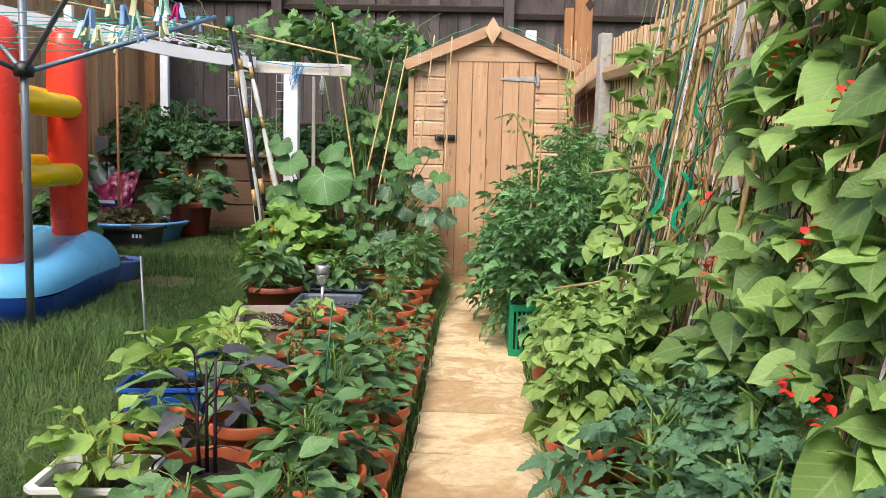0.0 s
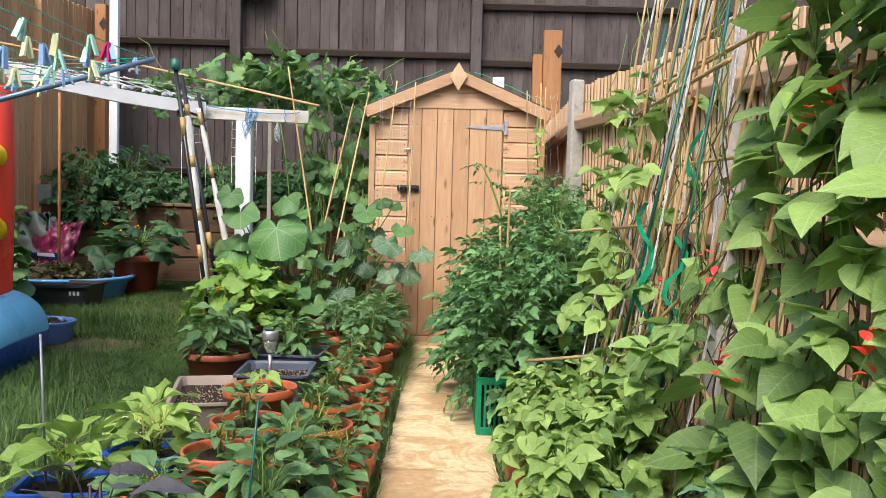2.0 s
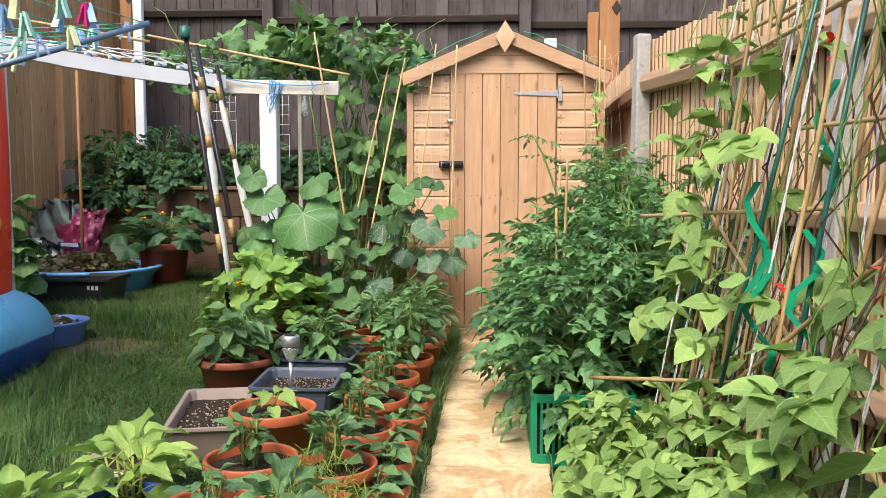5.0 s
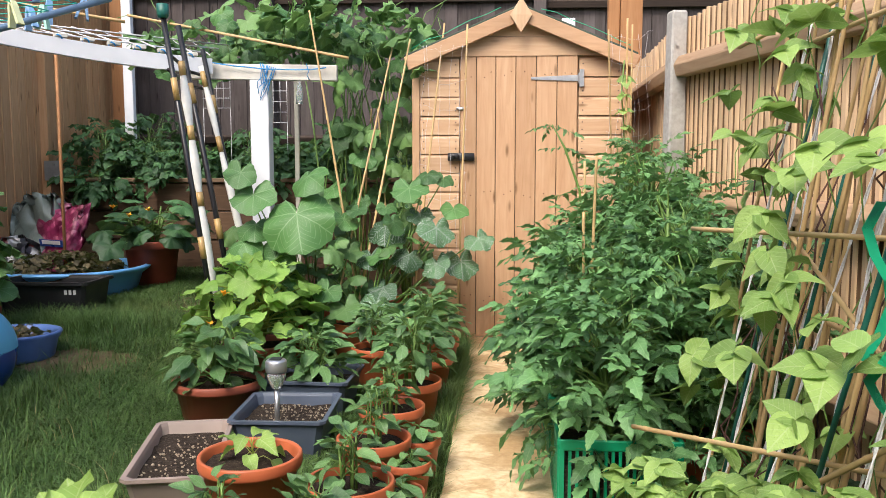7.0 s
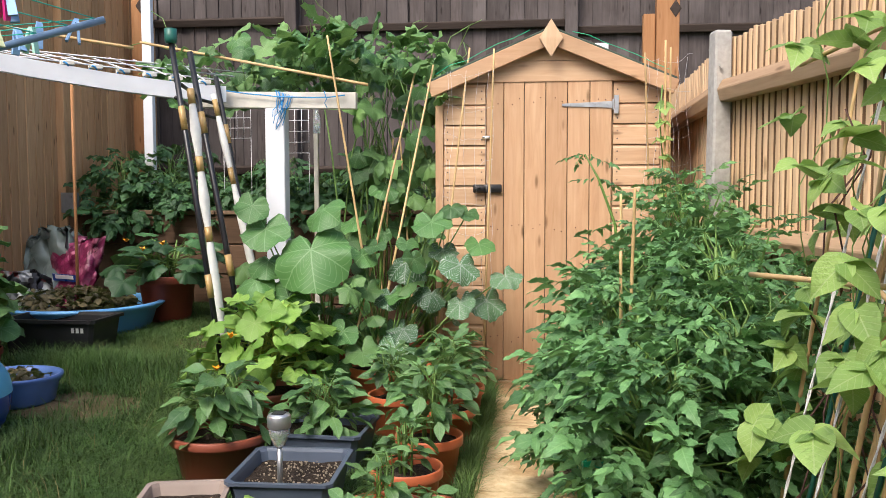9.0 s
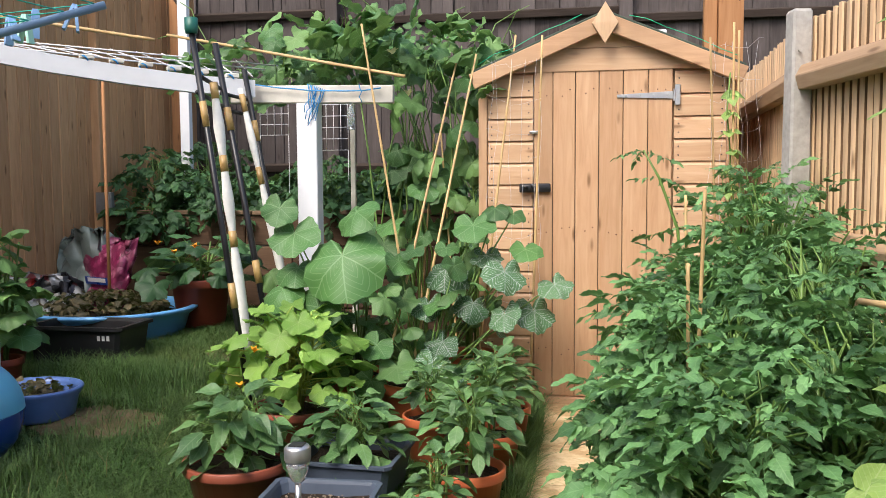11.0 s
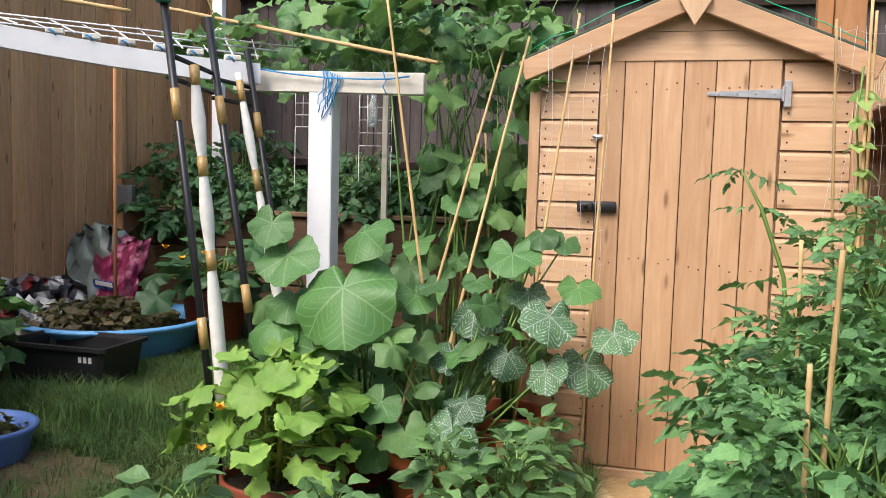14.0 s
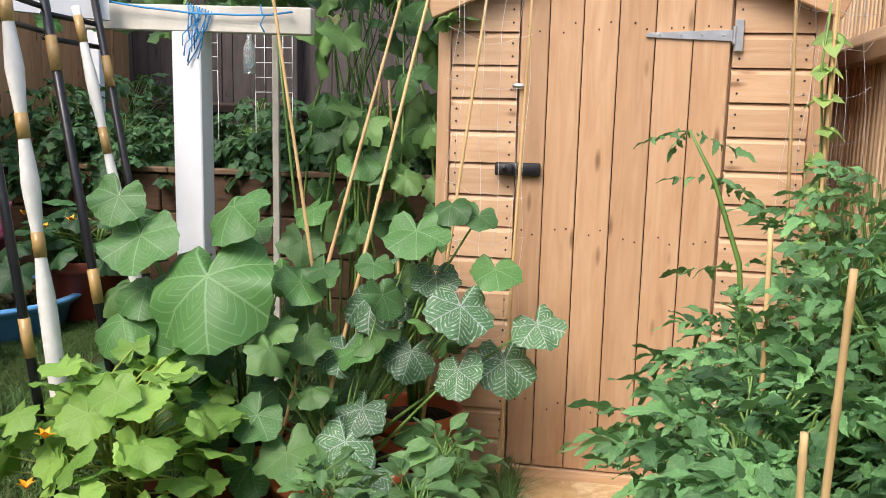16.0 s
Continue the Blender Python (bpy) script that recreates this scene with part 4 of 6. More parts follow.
def mesh_of(name, arrays, material):
    V, F, U = arrays
    me = bpy.data.meshes.new(name)
    me.from_pydata([tuple(v) for v in V], [], F)
    uv = me.uv_layers.new(name="UVMap")
    idx = np.zeros(len(me.loops), dtype=np.int32)
    me.loops.foreach_get("vertex_index", idx)
    uv.data.foreach_set("uv", np.array(U, dtype=np.float32)[idx].ravel())
    me.materials.append(material)
    me.shade_smooth()
    return me


P_OVATE = (0.10, 0.72, 1.0, 0.95, 0.72, 0.38, 0.02)
P_LANCE = (0.08, 0.55, 0.9, 1.0, 0.86, 0.52, 0.02)
P_PEP = (0.08, 0.66, 0.98, 0.97, 0.78, 0.46, 0.02)
P_HEART = (0.58, 0.92, 1.0, 0.99, 0.90, 0.73, 0.50, 0.24, 0.02)
P_TOM = (0.10, 0.62, 0.98, 0.66, 1.0, 0.56, 0.78, 0.36, 0.46, 0.16, 0.01)
R_LEAF = random.Random(11)


def tri_leaf(s, rng):
    """Three bean leaflets on a short stalk."""
    a = math.radians
    out = []
    for rz, off in ((0, 0.03), (78, 0), (-78, 0)):
        k = s * (1.0 if rz == 0 else 0.88) * rng.uniform(0.9, 1.1)
        m = pose(0, off, 0, rng.uniform(-25, 10), rng.uniform(-25, 25), rz + rng.uniform(-14, 14))
        out.append(blade(k, k * 0.80, P_HEART, 0.07, rng.uniform(.05, .35), rng.uniform(.1, .4), 0.03, 0, 4, m, rng))
    return join(out)


def pinnate(s, rng, pairs=3, prof=P_TOM, wr=0.62, lf=1.0):
    """A compound leaf: broad toothed leaflets in pairs along an arching stalk, tiny ones between."""
    out = []
    bend = rng.uniform(.15, .75)
    for k in range(pairs):
        t = (k + 0.8) / (pairs + 0.5)
        y, z = s * t, -bend * s * t * t * 0.5
        for sd in (-1, 1):
            ll = s * lf * rng.uniform(.26, .38) * (1.1 - 0.45 * abs(t - 0.55))
            m = pose(0, y, z, rng.uniform(-28, 18) - 15 * t * bend, rng.uniform(-38, 38), -sd * rng.uniform(42, 80))
            out.append(blade(ll, ll * wr * rng.uniform(.85, 1.15), prof, 0.04, rng.uniform(.0, .45), rng.uniform(.0, .55), 0.10, 0.10, 2, m, rng))
            if rng.random() < .6:
                m = pose(0, y - s * .08, z, rng.uniform(-20, 20), rng.uniform(-30, 30), -sd * rng.uniform(55, 95))
                out.append(blade(ll * .34, ll * .24, P_OVATE, 0.0, .2, .2, 0.05, 0, 2, m, rng))
    m = pose(0, s * 0.90, -bend * s * 0.40, -40 * bend, rng.uniform(-20, 20), rng.uniform(-15, 15))
    out.append(blade(s * 0.46 * lf ** .5, s * 0.31 * lf, prof, 0.05, 0.2, rng.uniform(.1, .5), 0.08, 0.10, 2, m, rng))
    out.append(blade(s * 0.98, 0.007, (1, 1, 1, 1, .6), 0, 0, bend * 0.5, 0, 0, 2, None, rng))
    return join(out)


def variants(name, n, fn, material):
    return [mesh_of(name, fn(), material) for _ in range(n)]


rl = R_LEAF
ML_PEPPER = variants("leaf", 8, lambda: blade(1, 0.60 * rl.uniform(.9, 1.15), P_PEP, 0.02, rl.uniform(.05, .5), rl.uniform(.0, .38), 0.07, 0, 4, None, rl), L_PEPPER)
ML_BEAN = variants("leaf", 5, lambda: tri_leaf(1, rl), L_BEAN)
ML_LIME = variants("leaf", 4, lambda: tri_leaf(1, rl), L_LIME)
ML_BIGBEAN = variants("leaf", 4, lambda: blade(1, 0.80, P_HEART, 0.08, rl.uniform(.1, .35), rl.uniform(.15, .45), 0.03, 0, 4, None, rl), L_BEAN)
ML_TOM = variants("leaf", 9, lambda: pinnate(1, rl, rl.choice((3, 4, 4)), P_TOM, 0.56), L_TOMATO)
ML_TOMG = variants("leaf", 4, lambda: pinnate(1, rl, 4, P_TOM, 0.55), L_TOMATO_G)
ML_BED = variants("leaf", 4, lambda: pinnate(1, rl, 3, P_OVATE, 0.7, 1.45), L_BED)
ML_SQ = variants("leaf", 4, lambda: round_leaf(0.5, 5, 0.03, 0.85, rl.uniform(.1, .5), rl, 36, 0.15, 0.022), L_SQUASH)
ML_MOT = variants("leaf", 4, lambda: round_leaf(0.5, 5, 0.05, 0.8, rl.uniform(.2, .6), rl, 36, 0.15, 0.035), L_MOTTLE)
ML_VINE = variants("leaf", 4, lambda: round_leaf(0.5, 5, 0.12, 0.75, rl.uniform(.05, .7), rl, 30, 0.19, 0.05), L_VINE)
ML_COURG = variants("leaf", 5, lambda: round_leaf(0.5, 5, 0.085, 0.7, rl.uniform(-.1, .35), rl, 36, 0.16, 0.045), L_COURG)
ML_LET = variants("leaf", 4, lambda: blade(1, 0.72, P_OVATE, 0, 0.4, rl.uniform(.2, .5), 0.12, 0.05, 4, None, rl), L_LETTUCE)
ML_PURP = variants("leaf", 3, lambda: blade(1, 0.52, P_OVATE, 0.03, 0.3, rl.uniform(.3, .6), 0.08, 0.06, 4, None, rl), L_PURPLE)
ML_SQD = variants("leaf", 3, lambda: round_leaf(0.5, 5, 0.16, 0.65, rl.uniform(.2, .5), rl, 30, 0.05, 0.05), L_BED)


def put_leaf(parent, meshes, p, az, pitch, roll, s, rng, name="leaf"):
    o = new(name, rng.choice(meshes))
    o.parent = parent
    o.matrix_basis = pose(p[0], p[1], p[2], pitch, roll, az) @ Matrix.Diagonal((s, s, s, 1))
    return o


def dome(parent, meshes, n, h, spread, z0, s0, s1, rng, stem=M_STEM, low=0.25, pitch=(-45, 15), stems=4, rad=0.0035, edge=0.75):
    """A bushy crown: stalks fan out from the middle and each leaf points outwards at a stalk's end."""
    bm = bmesh.new()
    tops = []
    for k in range(stems):
        a = 6.283 * k / stems + rng.uniform(-.5, .5)
        r = spread * rng.uniform(.1, .4) if stems > 1 else 0
        top = Vector((r * math.cos(a), r * math.sin(a), z0 + h * rng.uniform(.7, .92)))
        foot = Vector((0.02 * math.cos(a), 0.02 * math.sin(a), z0 - 0.01))
        midp = foot.lerp(top, .5)
        tube(bm, [foot, midp, top], [rad * 1.5, rad * 1.2, rad * 0.8], 5)
        tops.append((foot, top))
    for i in range(n):
        a = 2.399963 * i + rng.uniform(-.4, .4)
        f = (i + 0.5) / n
        zf = low + (1 - low) * f
        rr = spread * math.sqrt(max(0.06, 1 - (zf * 0.92) ** 2.4)) * rng.uniform(.35, 1) * edge
        p = Vector((rr * math.cos(a), rr * math.sin(a), z0 + h * zf + rng.uniform(-.02, .02)))
        foot, top = rng.choice(tops)
        q = foot.lerp(top, min(1, zf * 0.85))
        tube(bm, [q, q.lerp(p, .55) + Vector((0, 0, 0.012)), p], [rad * .7, rad * .55, rad * .45], 3, False)
        s = rng.uniform(s0, s1) * (1.0 - 0.25 * max(0, f - 0.75) / 0.25)
        put_leaf(parent, meshes, p, math.degrees(a) - 90 + rng.uniform(-35, 35), rng.uniform(*pitch) + 30 * (f - .5), rng.uniform(-28, 28), s, rng)
    tagged(part("stem", bm, stem, parent), kind="stuff")


# ---- containers ----
def pot_mesh(r, h, material, seg=30):
    """A round pot: tapered wall, thick rolled rim, hollow inside."""
    t = 0.006
    bm = lathe(bmesh.new(), [(0.02, 0.0), (r * .70, 0.0), (r * .74, 0.008), (r * .90, h * .80), (r * .985, h * .82), (r * 1.0, h * .86), (r * 1.0, h * .985), (r * .985, h), (r * .93, h), (r * .915, h * .97), (r * .88, h * .80), (r * .72, 0.02), (0.02, 0.018)], seg)
    return bm


def soil_mesh(r, z, rng):
    bm = bmesh.new()
    bmesh.ops.create_circle(bm, cap_ends=True, segments=20, radius=r)
    bmesh.ops.inset_individual(bm, faces=bm.faces[:], thickness=r * .5)
    for v in bm.verts:
        v.co.z = z + rng.uniform(-.006, .008)
    return bm


def potted(name, at, r, h, label, cat, group="", mat_pot=M_TERRA, rng=None, fill=0.84):
    t = thing(name, (at[0], at[1], gz(*at)), label, cat, group)
    part("pot", pot_mesh(r, h, mat_pot), mat_pot, t, "round terracotta-coloured plastic pot" if mat_pot == M_TERRA else "")
    part("soil", soil_mesh(r * .88, h * fill, rng or random), M_SOIL, t, "dark potting soil")
    return t


def open_box(sx, sy, h, taper=0.86, t=0.005, rim=0.012):
    """A rectangular open tray with sloping sides and a turned-out rim."""
    bm = bmesh.new()
    lv = [(taper, 0, 0), (1, h - rim, 0), (1, h - rim, rim), (1, h, rim), (1, h, -t), (1, h - rim, -t * 2), (taper, t, -t * 2)]
    rings = []
    for k, z, off in lv:
        x, y = sx / 2 * k + off, sy / 2 * k + off
        c = 0.022
        rings.append([bm.verts.new(p) for p in ((-x + c, -y, z), (x - c, -y, z), (x, -y + c, z), (x, y - c, z), (x - c, y, z), (-x + c, y, z), (-x, y - c, z), (-x, -y + c, z))])
    for a, b in zip(rings, rings[1:]):
        for i in range(8):
            bm.faces.new((a[i], a[(i + 1) % 8], b[(i + 1) % 8], b[i]))
    bm.faces.new(rings[0][::-1])
    bm.faces.new(rings[-1])
    bmesh.ops.recalc_face_normals(bm, faces=bm.faces)
    return bm


def tray(name, at, sx, sy, h, rz, material, label, cat="tray", fill=0.7, group=""):
    t = thing(name, (at[0], at[1], 0), label, cat, group, rz=rz)
    part("shell", open_box(sx, sy, h), material, t, smooth=False)
    bm = bmesh.new()
    bmesh.ops.create_grid(bm, x_segments=10, y_segments=10, size=0.5, matrix=Matrix.Diagonal((sx * .92, sy * .92, 1, 1)))
    for v in bm.verts:
        v.co.z = h * fill + 0.012 * noise.noise(v.co * 20 + Vector(at + (0,)))
    part("soil", bm, M_SOIL, t, "dark gritty compost")
    return t


# ---- potted vegetables beside the path ----
RP = random.Random(21)
PEPPERS = [(-0.50, 3.74, .148, .17, 22), (-0.49, 3.34, .145, .14, 14), (-0.23, 3.70, .138, .18, 26), (-0.22, 4.10, .135, .20, 26),
           (-0.21, 4.50, .13, .20, 26), (-0.20, 4.88, .13, .21, 28), (-0.20, 2.99, .135, .24, 40), (-0.18, 2.16, .135, .22, 36),
           (-0.20, 2.58, .14, .26, 46), (-0.46, 2.56, .12, .22, 36), (-0.17, 5.27, .135, .32, 66), (-0.15, 5.72, .135, .34, 70), (-0.13, 6.12, .125, .30, 54), (-0.42, 5.92, .13, .26, 44), (-0.40, 1.45, .13, .20, 30), (-0.15, 1.75, .13, .22, 30)]
for x, y, r, h, n in PEPPERS:
    t = potted("pepper_plant", (x, y), r, 0.205, "leafy green pepper plant in a terracotta pot", "potted plant", "pepper plants by the path", M_TERRA, RP)
    wide = 0.075 + 0.0020 * n
    if n < 30:
        dome(t, ML_PEPPER, int(n * 1.3), h, 0.115, 0.17, 0.045, 0.085, RP, M_STEM, 0.30, (-22, 40), 5, 0.0035, 0.62)
    else:
        dome(t, ML_PEPPER, int(n * 1.35), h, wide, 0.17, 0.06, 0.105, RP, M_STEM, 0.30, (-32, 34), 5)
for y in (1.72, 1.92, 2.12, 2.32, 2.53, 2.72, 2.90, 3.10, 3.28, 3.47, 3.67, 3.90, 4.15, 4.42, 4.66):
    x = -0.078 + RP.uniform(-.01, .008)
    t = potted("seedling_pot", (x, y), 0.086, 0.155, "small terracotta pot with a young pepper plant", "potted plant", "small pots lining the path", M_TERRA, RP)
    dome(t, ML_PEPPER, 16, RP.uniform(.06, .10), 0.075, 0.125, 0.055, 0.09, RP, M_STEM, 0.35, (-35, 20), 2, 0.003)
t = potted("pepper_plant", (-1.02, 5.25), 0.20, 0.20, "broad-leaved pepper plant in a wide brownish-red bowl", "potted plant", "", M_TERRA_B, RP)
dome(t, ML_PEPPER, 74, 0.28, 0.25, 0.16, 0.085, 0.14, RP, M_STEM, 0.16, (-45, 22), 5, 0.005)
t = potted("seedling_pot", (-0.57, 4.26), 0.165, 0.22, "wide terracotta pot with one small seedling", "potted plant", "", M_TERRA, RP)
dome(t, ML_LET, 9, 0.10, 0.10, 0.18, 0.05, 0.09, RP, M_STEM_Y, 0.3, (-30, 20), 1, 0.003)
t = potted("seedling_pot", (-0.57, 2.96), 0.12, 0.20, "terracotta pot with reddish seedlings", "potted plant", "", M_TERRA, RP)
dome(t, [mesh_of("leaf", blade(1, .45, P_LANCE, 0, .3, .3, 0, 0, 4), L_BRONZE)] + ML_PEPPER[:1], 16, 0.10, 0.13, 0.17, 0.05, 0.085, RP, M_STEM, 0.3, (-20, 30), 4, 0.003)
t = potted("salad_pot", (-0.76, 2.62), 0.135, 0.17, "terracotta pot with young salad leaves", "potted plant", "", M_TERRA, RP)
dome(t, ML_PEPPER + ML_LET[:2], 18, 0.12, 0.13, 0.14, 0.06, 0.11, RP, M_STEM, 0.3, (-30, 20), 4, 0.003)
t = potted("herb_pot", (-0.43, 1.86), 0.135, 0.21, "terracotta pot with small mixed herbs", "potted plant", "", M_TERRA, RP)
dome(t, ML_PEPPER, 18, 0.13, 0.12, 0.17, 0.05, 0.09, RP, M_STEM, 0.3, (-30, 30), 4, 0.003)
# aubergine with purple leaves
t = potted("aubergine_plant", (-0.46, 2.18), 0.14, 0.20, "dark-stemmed aubergine with grey-purple leaves in a pot", "potted plant", "", M_TERRA, RP)
dome(t, ML_PURP + ML_PEPPER[:1], 17, 0.34, 0.19, 0.17, 0.09, 0.145, RP, M_STEM_P, 0.25, (-20, 50), 3, 0.004)
# feathery herb
t = potted("dill_pot", (-0.22, 3.36), 0.14, 0.20, "feathery yellow-green dill in a terracotta pot", "potted plant", "", M_TERRA, RP)
bits = []
for i in range(420):
    a, f = RP.uniform(0, 6.283), RP.uniform(0, 1)
    r = 0.15 * math.sqrt(RP.uniform(0, 1))
    m = pose(r * math.cos(a), r * math.sin(a), 0.18 + 0.15 * f * (1.2 - r / .15 * .6), RP.uniform(10, 80), 0, RP.uniform(0, 360))
    bits.append(blade(RP.uniform(.03, .07), 0.004, (.6, 1, .2), 0, 0, .2, 0, 0, 2, m, RP))
tagged(part("fronds", mesh_of("fronds", join(bits), L_DILL), None, t), kind="stuff")
# lettuces in blue boxes, white bucket, cream pot
for (x, y, sx, sy, rz, hue) in ((-0.92, 3.14, .30, .24, 8, M_BLUE), (-0.80, 3.52, .26, .22, -12, M_BLUE)):
    t = tray("lettuce_box", (x, y), sx, sy, 0.15, rz, hue, "bright blue box crowded with pale green lettuce", "planter box", 0.8)
    dome(t, ML_LET, 26, 0.20, 0.19, 0.11, 0.09, 0.16, RP, M_STEM_Y, 0.25, (-10, 55), 5, 0.004)
t = tray("lettuce_bucket", (-0.71, 2.10), 0.25, 0.22, 0.20, 4, M_BUCKET, "square white bucket growing pale green lettuce", "planter box", 0.8)
dome(t, ML_LET, 26, 0.19, 0.18, 0.15, 0.08, 0.13, RP, M_STEM_Y, 0.25, (-15, 45), 5, 0.004)
bm = bmesh.new()
for i in range(5):
    box(bm, (0.018, 0.002, 0.012), pose(-0.03 + i * 0.024, -0.128, 0.07), 0)
part("printed_mark", bm, M_CORD, t, "faded coloured print", smooth=False)
t = potted("cream_pot", (-1.00, 3.95), 0.15, 0.12, "low cream plastic bowl with a lettuce leaf", "planter", "", M_CREAM, RP, 0.8)
for k in range(4):
    put_leaf(t, ML_LET, (0.05 * k - 0.02, 0.03, 0.10), 40 - 50 * k, 55 - 12 * k, 10, 0.14, RP)
o = rod("thin_stake", (-0.96, 3.06, 0.10), (-1.00, 3.10, 0.62), 0.004, M_GREYTUBE)
tagged(o, "thin grey stake standing in the blue lettuce box", "stake")
o = rod("thin_stake", (-0.22, 2.46, 0.15), (-0.19, 2.48, 0.58), 0.003, M_GREENSTICK)
tagged(o, "thin green stake among the pepper plants", "stake")

# rectangular trays and solar light
t = tray("seed_tray", (-0.64, 4.98), 0.36, 0.40, 0.16, 2, M_SLATE, "slate-blue plastic tray of bare gritty soil")
t = tray("seed_tray", (-0.66, 5.50), 0.40, 0.36, 0.17, -3, M_SLATE, "slate-blue plastic tray of young pepper plants")
dome(t, ML_PEPPER, 84, 0.25, 0.25, 0.12, 0.07, 0.115, RP, M_STEM, 0.2, (-35, 20), 8, 0.004)
t = tray("seed_tray", (-0.90, 4.53), 0.27, 0.60, 0.14, 12, M_TAUPE, "taupe plastic trough of bare dark soil")


def solar_light(at):
    t = thing("solar_light", (*at, 0.10), "small steel solar garden light stuck in the tray", "solar light")
    part("stake", tube(bmesh.new(), [(0, 0, 0), (0, 0, 0.15)], 0.010, 10), M_STEEL, t)
    part("lens", lathe(bmesh.new(), [(0.004, .15), (.022, .165), (.036, .205), (.038, .225), (.004, .23)], 18), M_CLEAR, t, "clear ribbed plastic lens")
    part("cap", lathe(bmesh.new(), [(0.004, .225), (.040, .226), (.042, .232), (.042, .268), (.036, .276), (.004, .278)], 20), M_STEEL, t, "brushed steel cap")
    part("solar_cell", box(bmesh.new(), (.044, .044, .003), pose(0, 0, .279), 0), M_BLACK, t, smooth=False)


solar_light((-0.655, 4.88))


# ---- courgette, squash and vines ----
def flowers(parent, pts, material, size, rng, name="flower"):
    for p in pts:
        bm = bmesh.new()
        for k in range(5):
            m = pose(p[0], p[1], p[2], 0, 0, 72 * k) @ pose(0, 0, 0, rng.uniform(40, 70), 0, 0)
            V, F, U = blade(size, size * .55, (.3, .8, 1, .6, .05), 0, .3, .3, 0, 0, 2, m, rng)
            vs = [bm.verts.new(v) for v in V]
            for f in F:
                bm.faces.new([vs[i] for i in f])
        part(name, bm, material, parent, "")


t = potted("courgette_plant", (-1.07, 6.0), 0.20, 0.20, "yellow-green courgette plant with orange flowers in a brownish-red pot", "potted plant", "", M_TERRA_B, RP)
dome(t, ML_COURG, 84, 0.50, 0.41, 0.15, 0.10, 0.185, RP, M_STEM_Y, 0.26, (-66, 16), 14, 0.006, 0.98)
flowers(t, [(-.1, -.22, .48), (-.18, -.2, .32)], M_ORANGE, 0.034, RP)

SQUASH = ((-1.22, 6.25, 1.09, 0.19, 0), (-1.15, 6.25, 0.97, 0.27, 0), (-0.85, 6.28, 1.07, 0.25, 0), (-0.89, 6.17, 0.87, 0.43, 0),
          (-1.15, 6.28, 0.80, 0.22, 0), (-1.0, 6.36, 0.72, 0.22, 0), (-0.63, 6.3, 0.65, 0.17, 3), (-0.59, 6.36, 0.88, 0.13, 0), (-0.87, 6.5, 0.98, 0.16, 0))
SQUASH2 = ((-0.31, 6.45, 1.0, 0.23, 0), (-0.44, 6.42, 0.89, 0.13, 0), (-0.44, 6.42, 0.79, 0.23, 1), (-0.25, 6.48, 0.85, 0.17, 1), (-0.15, 6.38, 0.78, 0.23, 2),
           (-0.52, 6.36, 0.62, 0.18, 2), (-0.3, 6.36, 0.63, 0.18, 2), (-0.15, 6.36, 0.58, 0.18, 2), (-0.02, 6.5, 0.58, 0.23, 1), (0.08, 6.5, 0.71, 0.19, 1),
           (-0.06, 6.5, 0.88, 0.18, 0), (-0.44, 6.3, 0.45, 0.18, 2), (-0.47, 6.22, 0.37, 0.2, 2), (-0.21, 6.5, 1.08, 0.15, 0), (-0.12, 6.52, 1.05, 0.13, 0), (-0.62, 6.12, 0.36, 0.2, 3), (-0.72, 6.14, 0.46, 0.18, 0), (-0.36, 6.10, 0.33, 0.17, 1), (-0.76, 6.18, 0.28, 0.2, 0))


def squash(at, r, h, leaves, extra, label):
    t = potted("squash_plant", at, r, h, label, "potted plant", "", M_TERRA, RP)
    bm = bmesh.new()
    kinds = (ML_SQ, ML_MOT, ML_MOT, ML_VINE)
    for x, y, z, w, k in leaves:
        p = Vector((x - at[0], y - at[1], z))
        foot = Vector((RP.uniform(-.06, .06), RP.uniform(-.05, .05), h * .8))
        mid = foot.lerp(p, .5) + Vector((RP.uniform(-.03, .03), 0.05, .03))
        tube(bm, [foot, mid, p], [.0065, .005, .0035], 5)
        put_leaf(t, kinds[k], p, 180 + RP.uniform(-28, 28), -RP.uniform(32, 62), RP.uniform(-16, 16), w * 1.08, RP)
    for i in range(extra):
        a = RP.uniform(0, 6.283)
        rr = RP.uniform(.08, .36)
        p = Vector((rr * math.cos(a), rr * math.sin(a) + 0.12, h + RP.uniform(0, .6)))
        tube(bm, [(0, 0, h * .8), p.lerp(Vector((0, 0, h)), .5), p], [.005, .004, .003], 4)
        put_leaf(t, ML_SQ if RP.random() < .7 else ML_VINE, p, RP.uniform(90, 270), -RP.uniform(5, 60), RP.uniform(-20, 20), RP.uniform(.12, .2), RP)
    part("stem", bm, M_STEM, t)
    return t


t = squash((-0.93, 6.52), 0.17, 0.25, SQUASH + ((-1.27, 6.36, .60, .20, 0), (-1.22, 6.34, .45, .22, 0), (-1.12, 6.30, .58, .20, 3), (-1.05, 6.3, .44, .22, 0), (-1.33, 6.4, .76, .17, 3), (-1.02, 6.2, .62, .27, 0), (-.98, 6.16, .50, .24, 0), (-1.14, 6.2, .50, .23, 0), (-1.2, 6.22, .70, .22, 0), (-1.26, 6.38, .32, .24, 0), (-1.14, 6.36, .27, .24, 0), (-1.02, 6.34, .30, .22, 0), (-1.36, 6.42, .48, .20, 0)), 26, "large-leaved squash plant in a pot by the white post")
t = squash((-0.53, 6.32), 0.235, 0.27, SQUASH2, 26, "silver-mottled squash plant in a large terracotta pot")
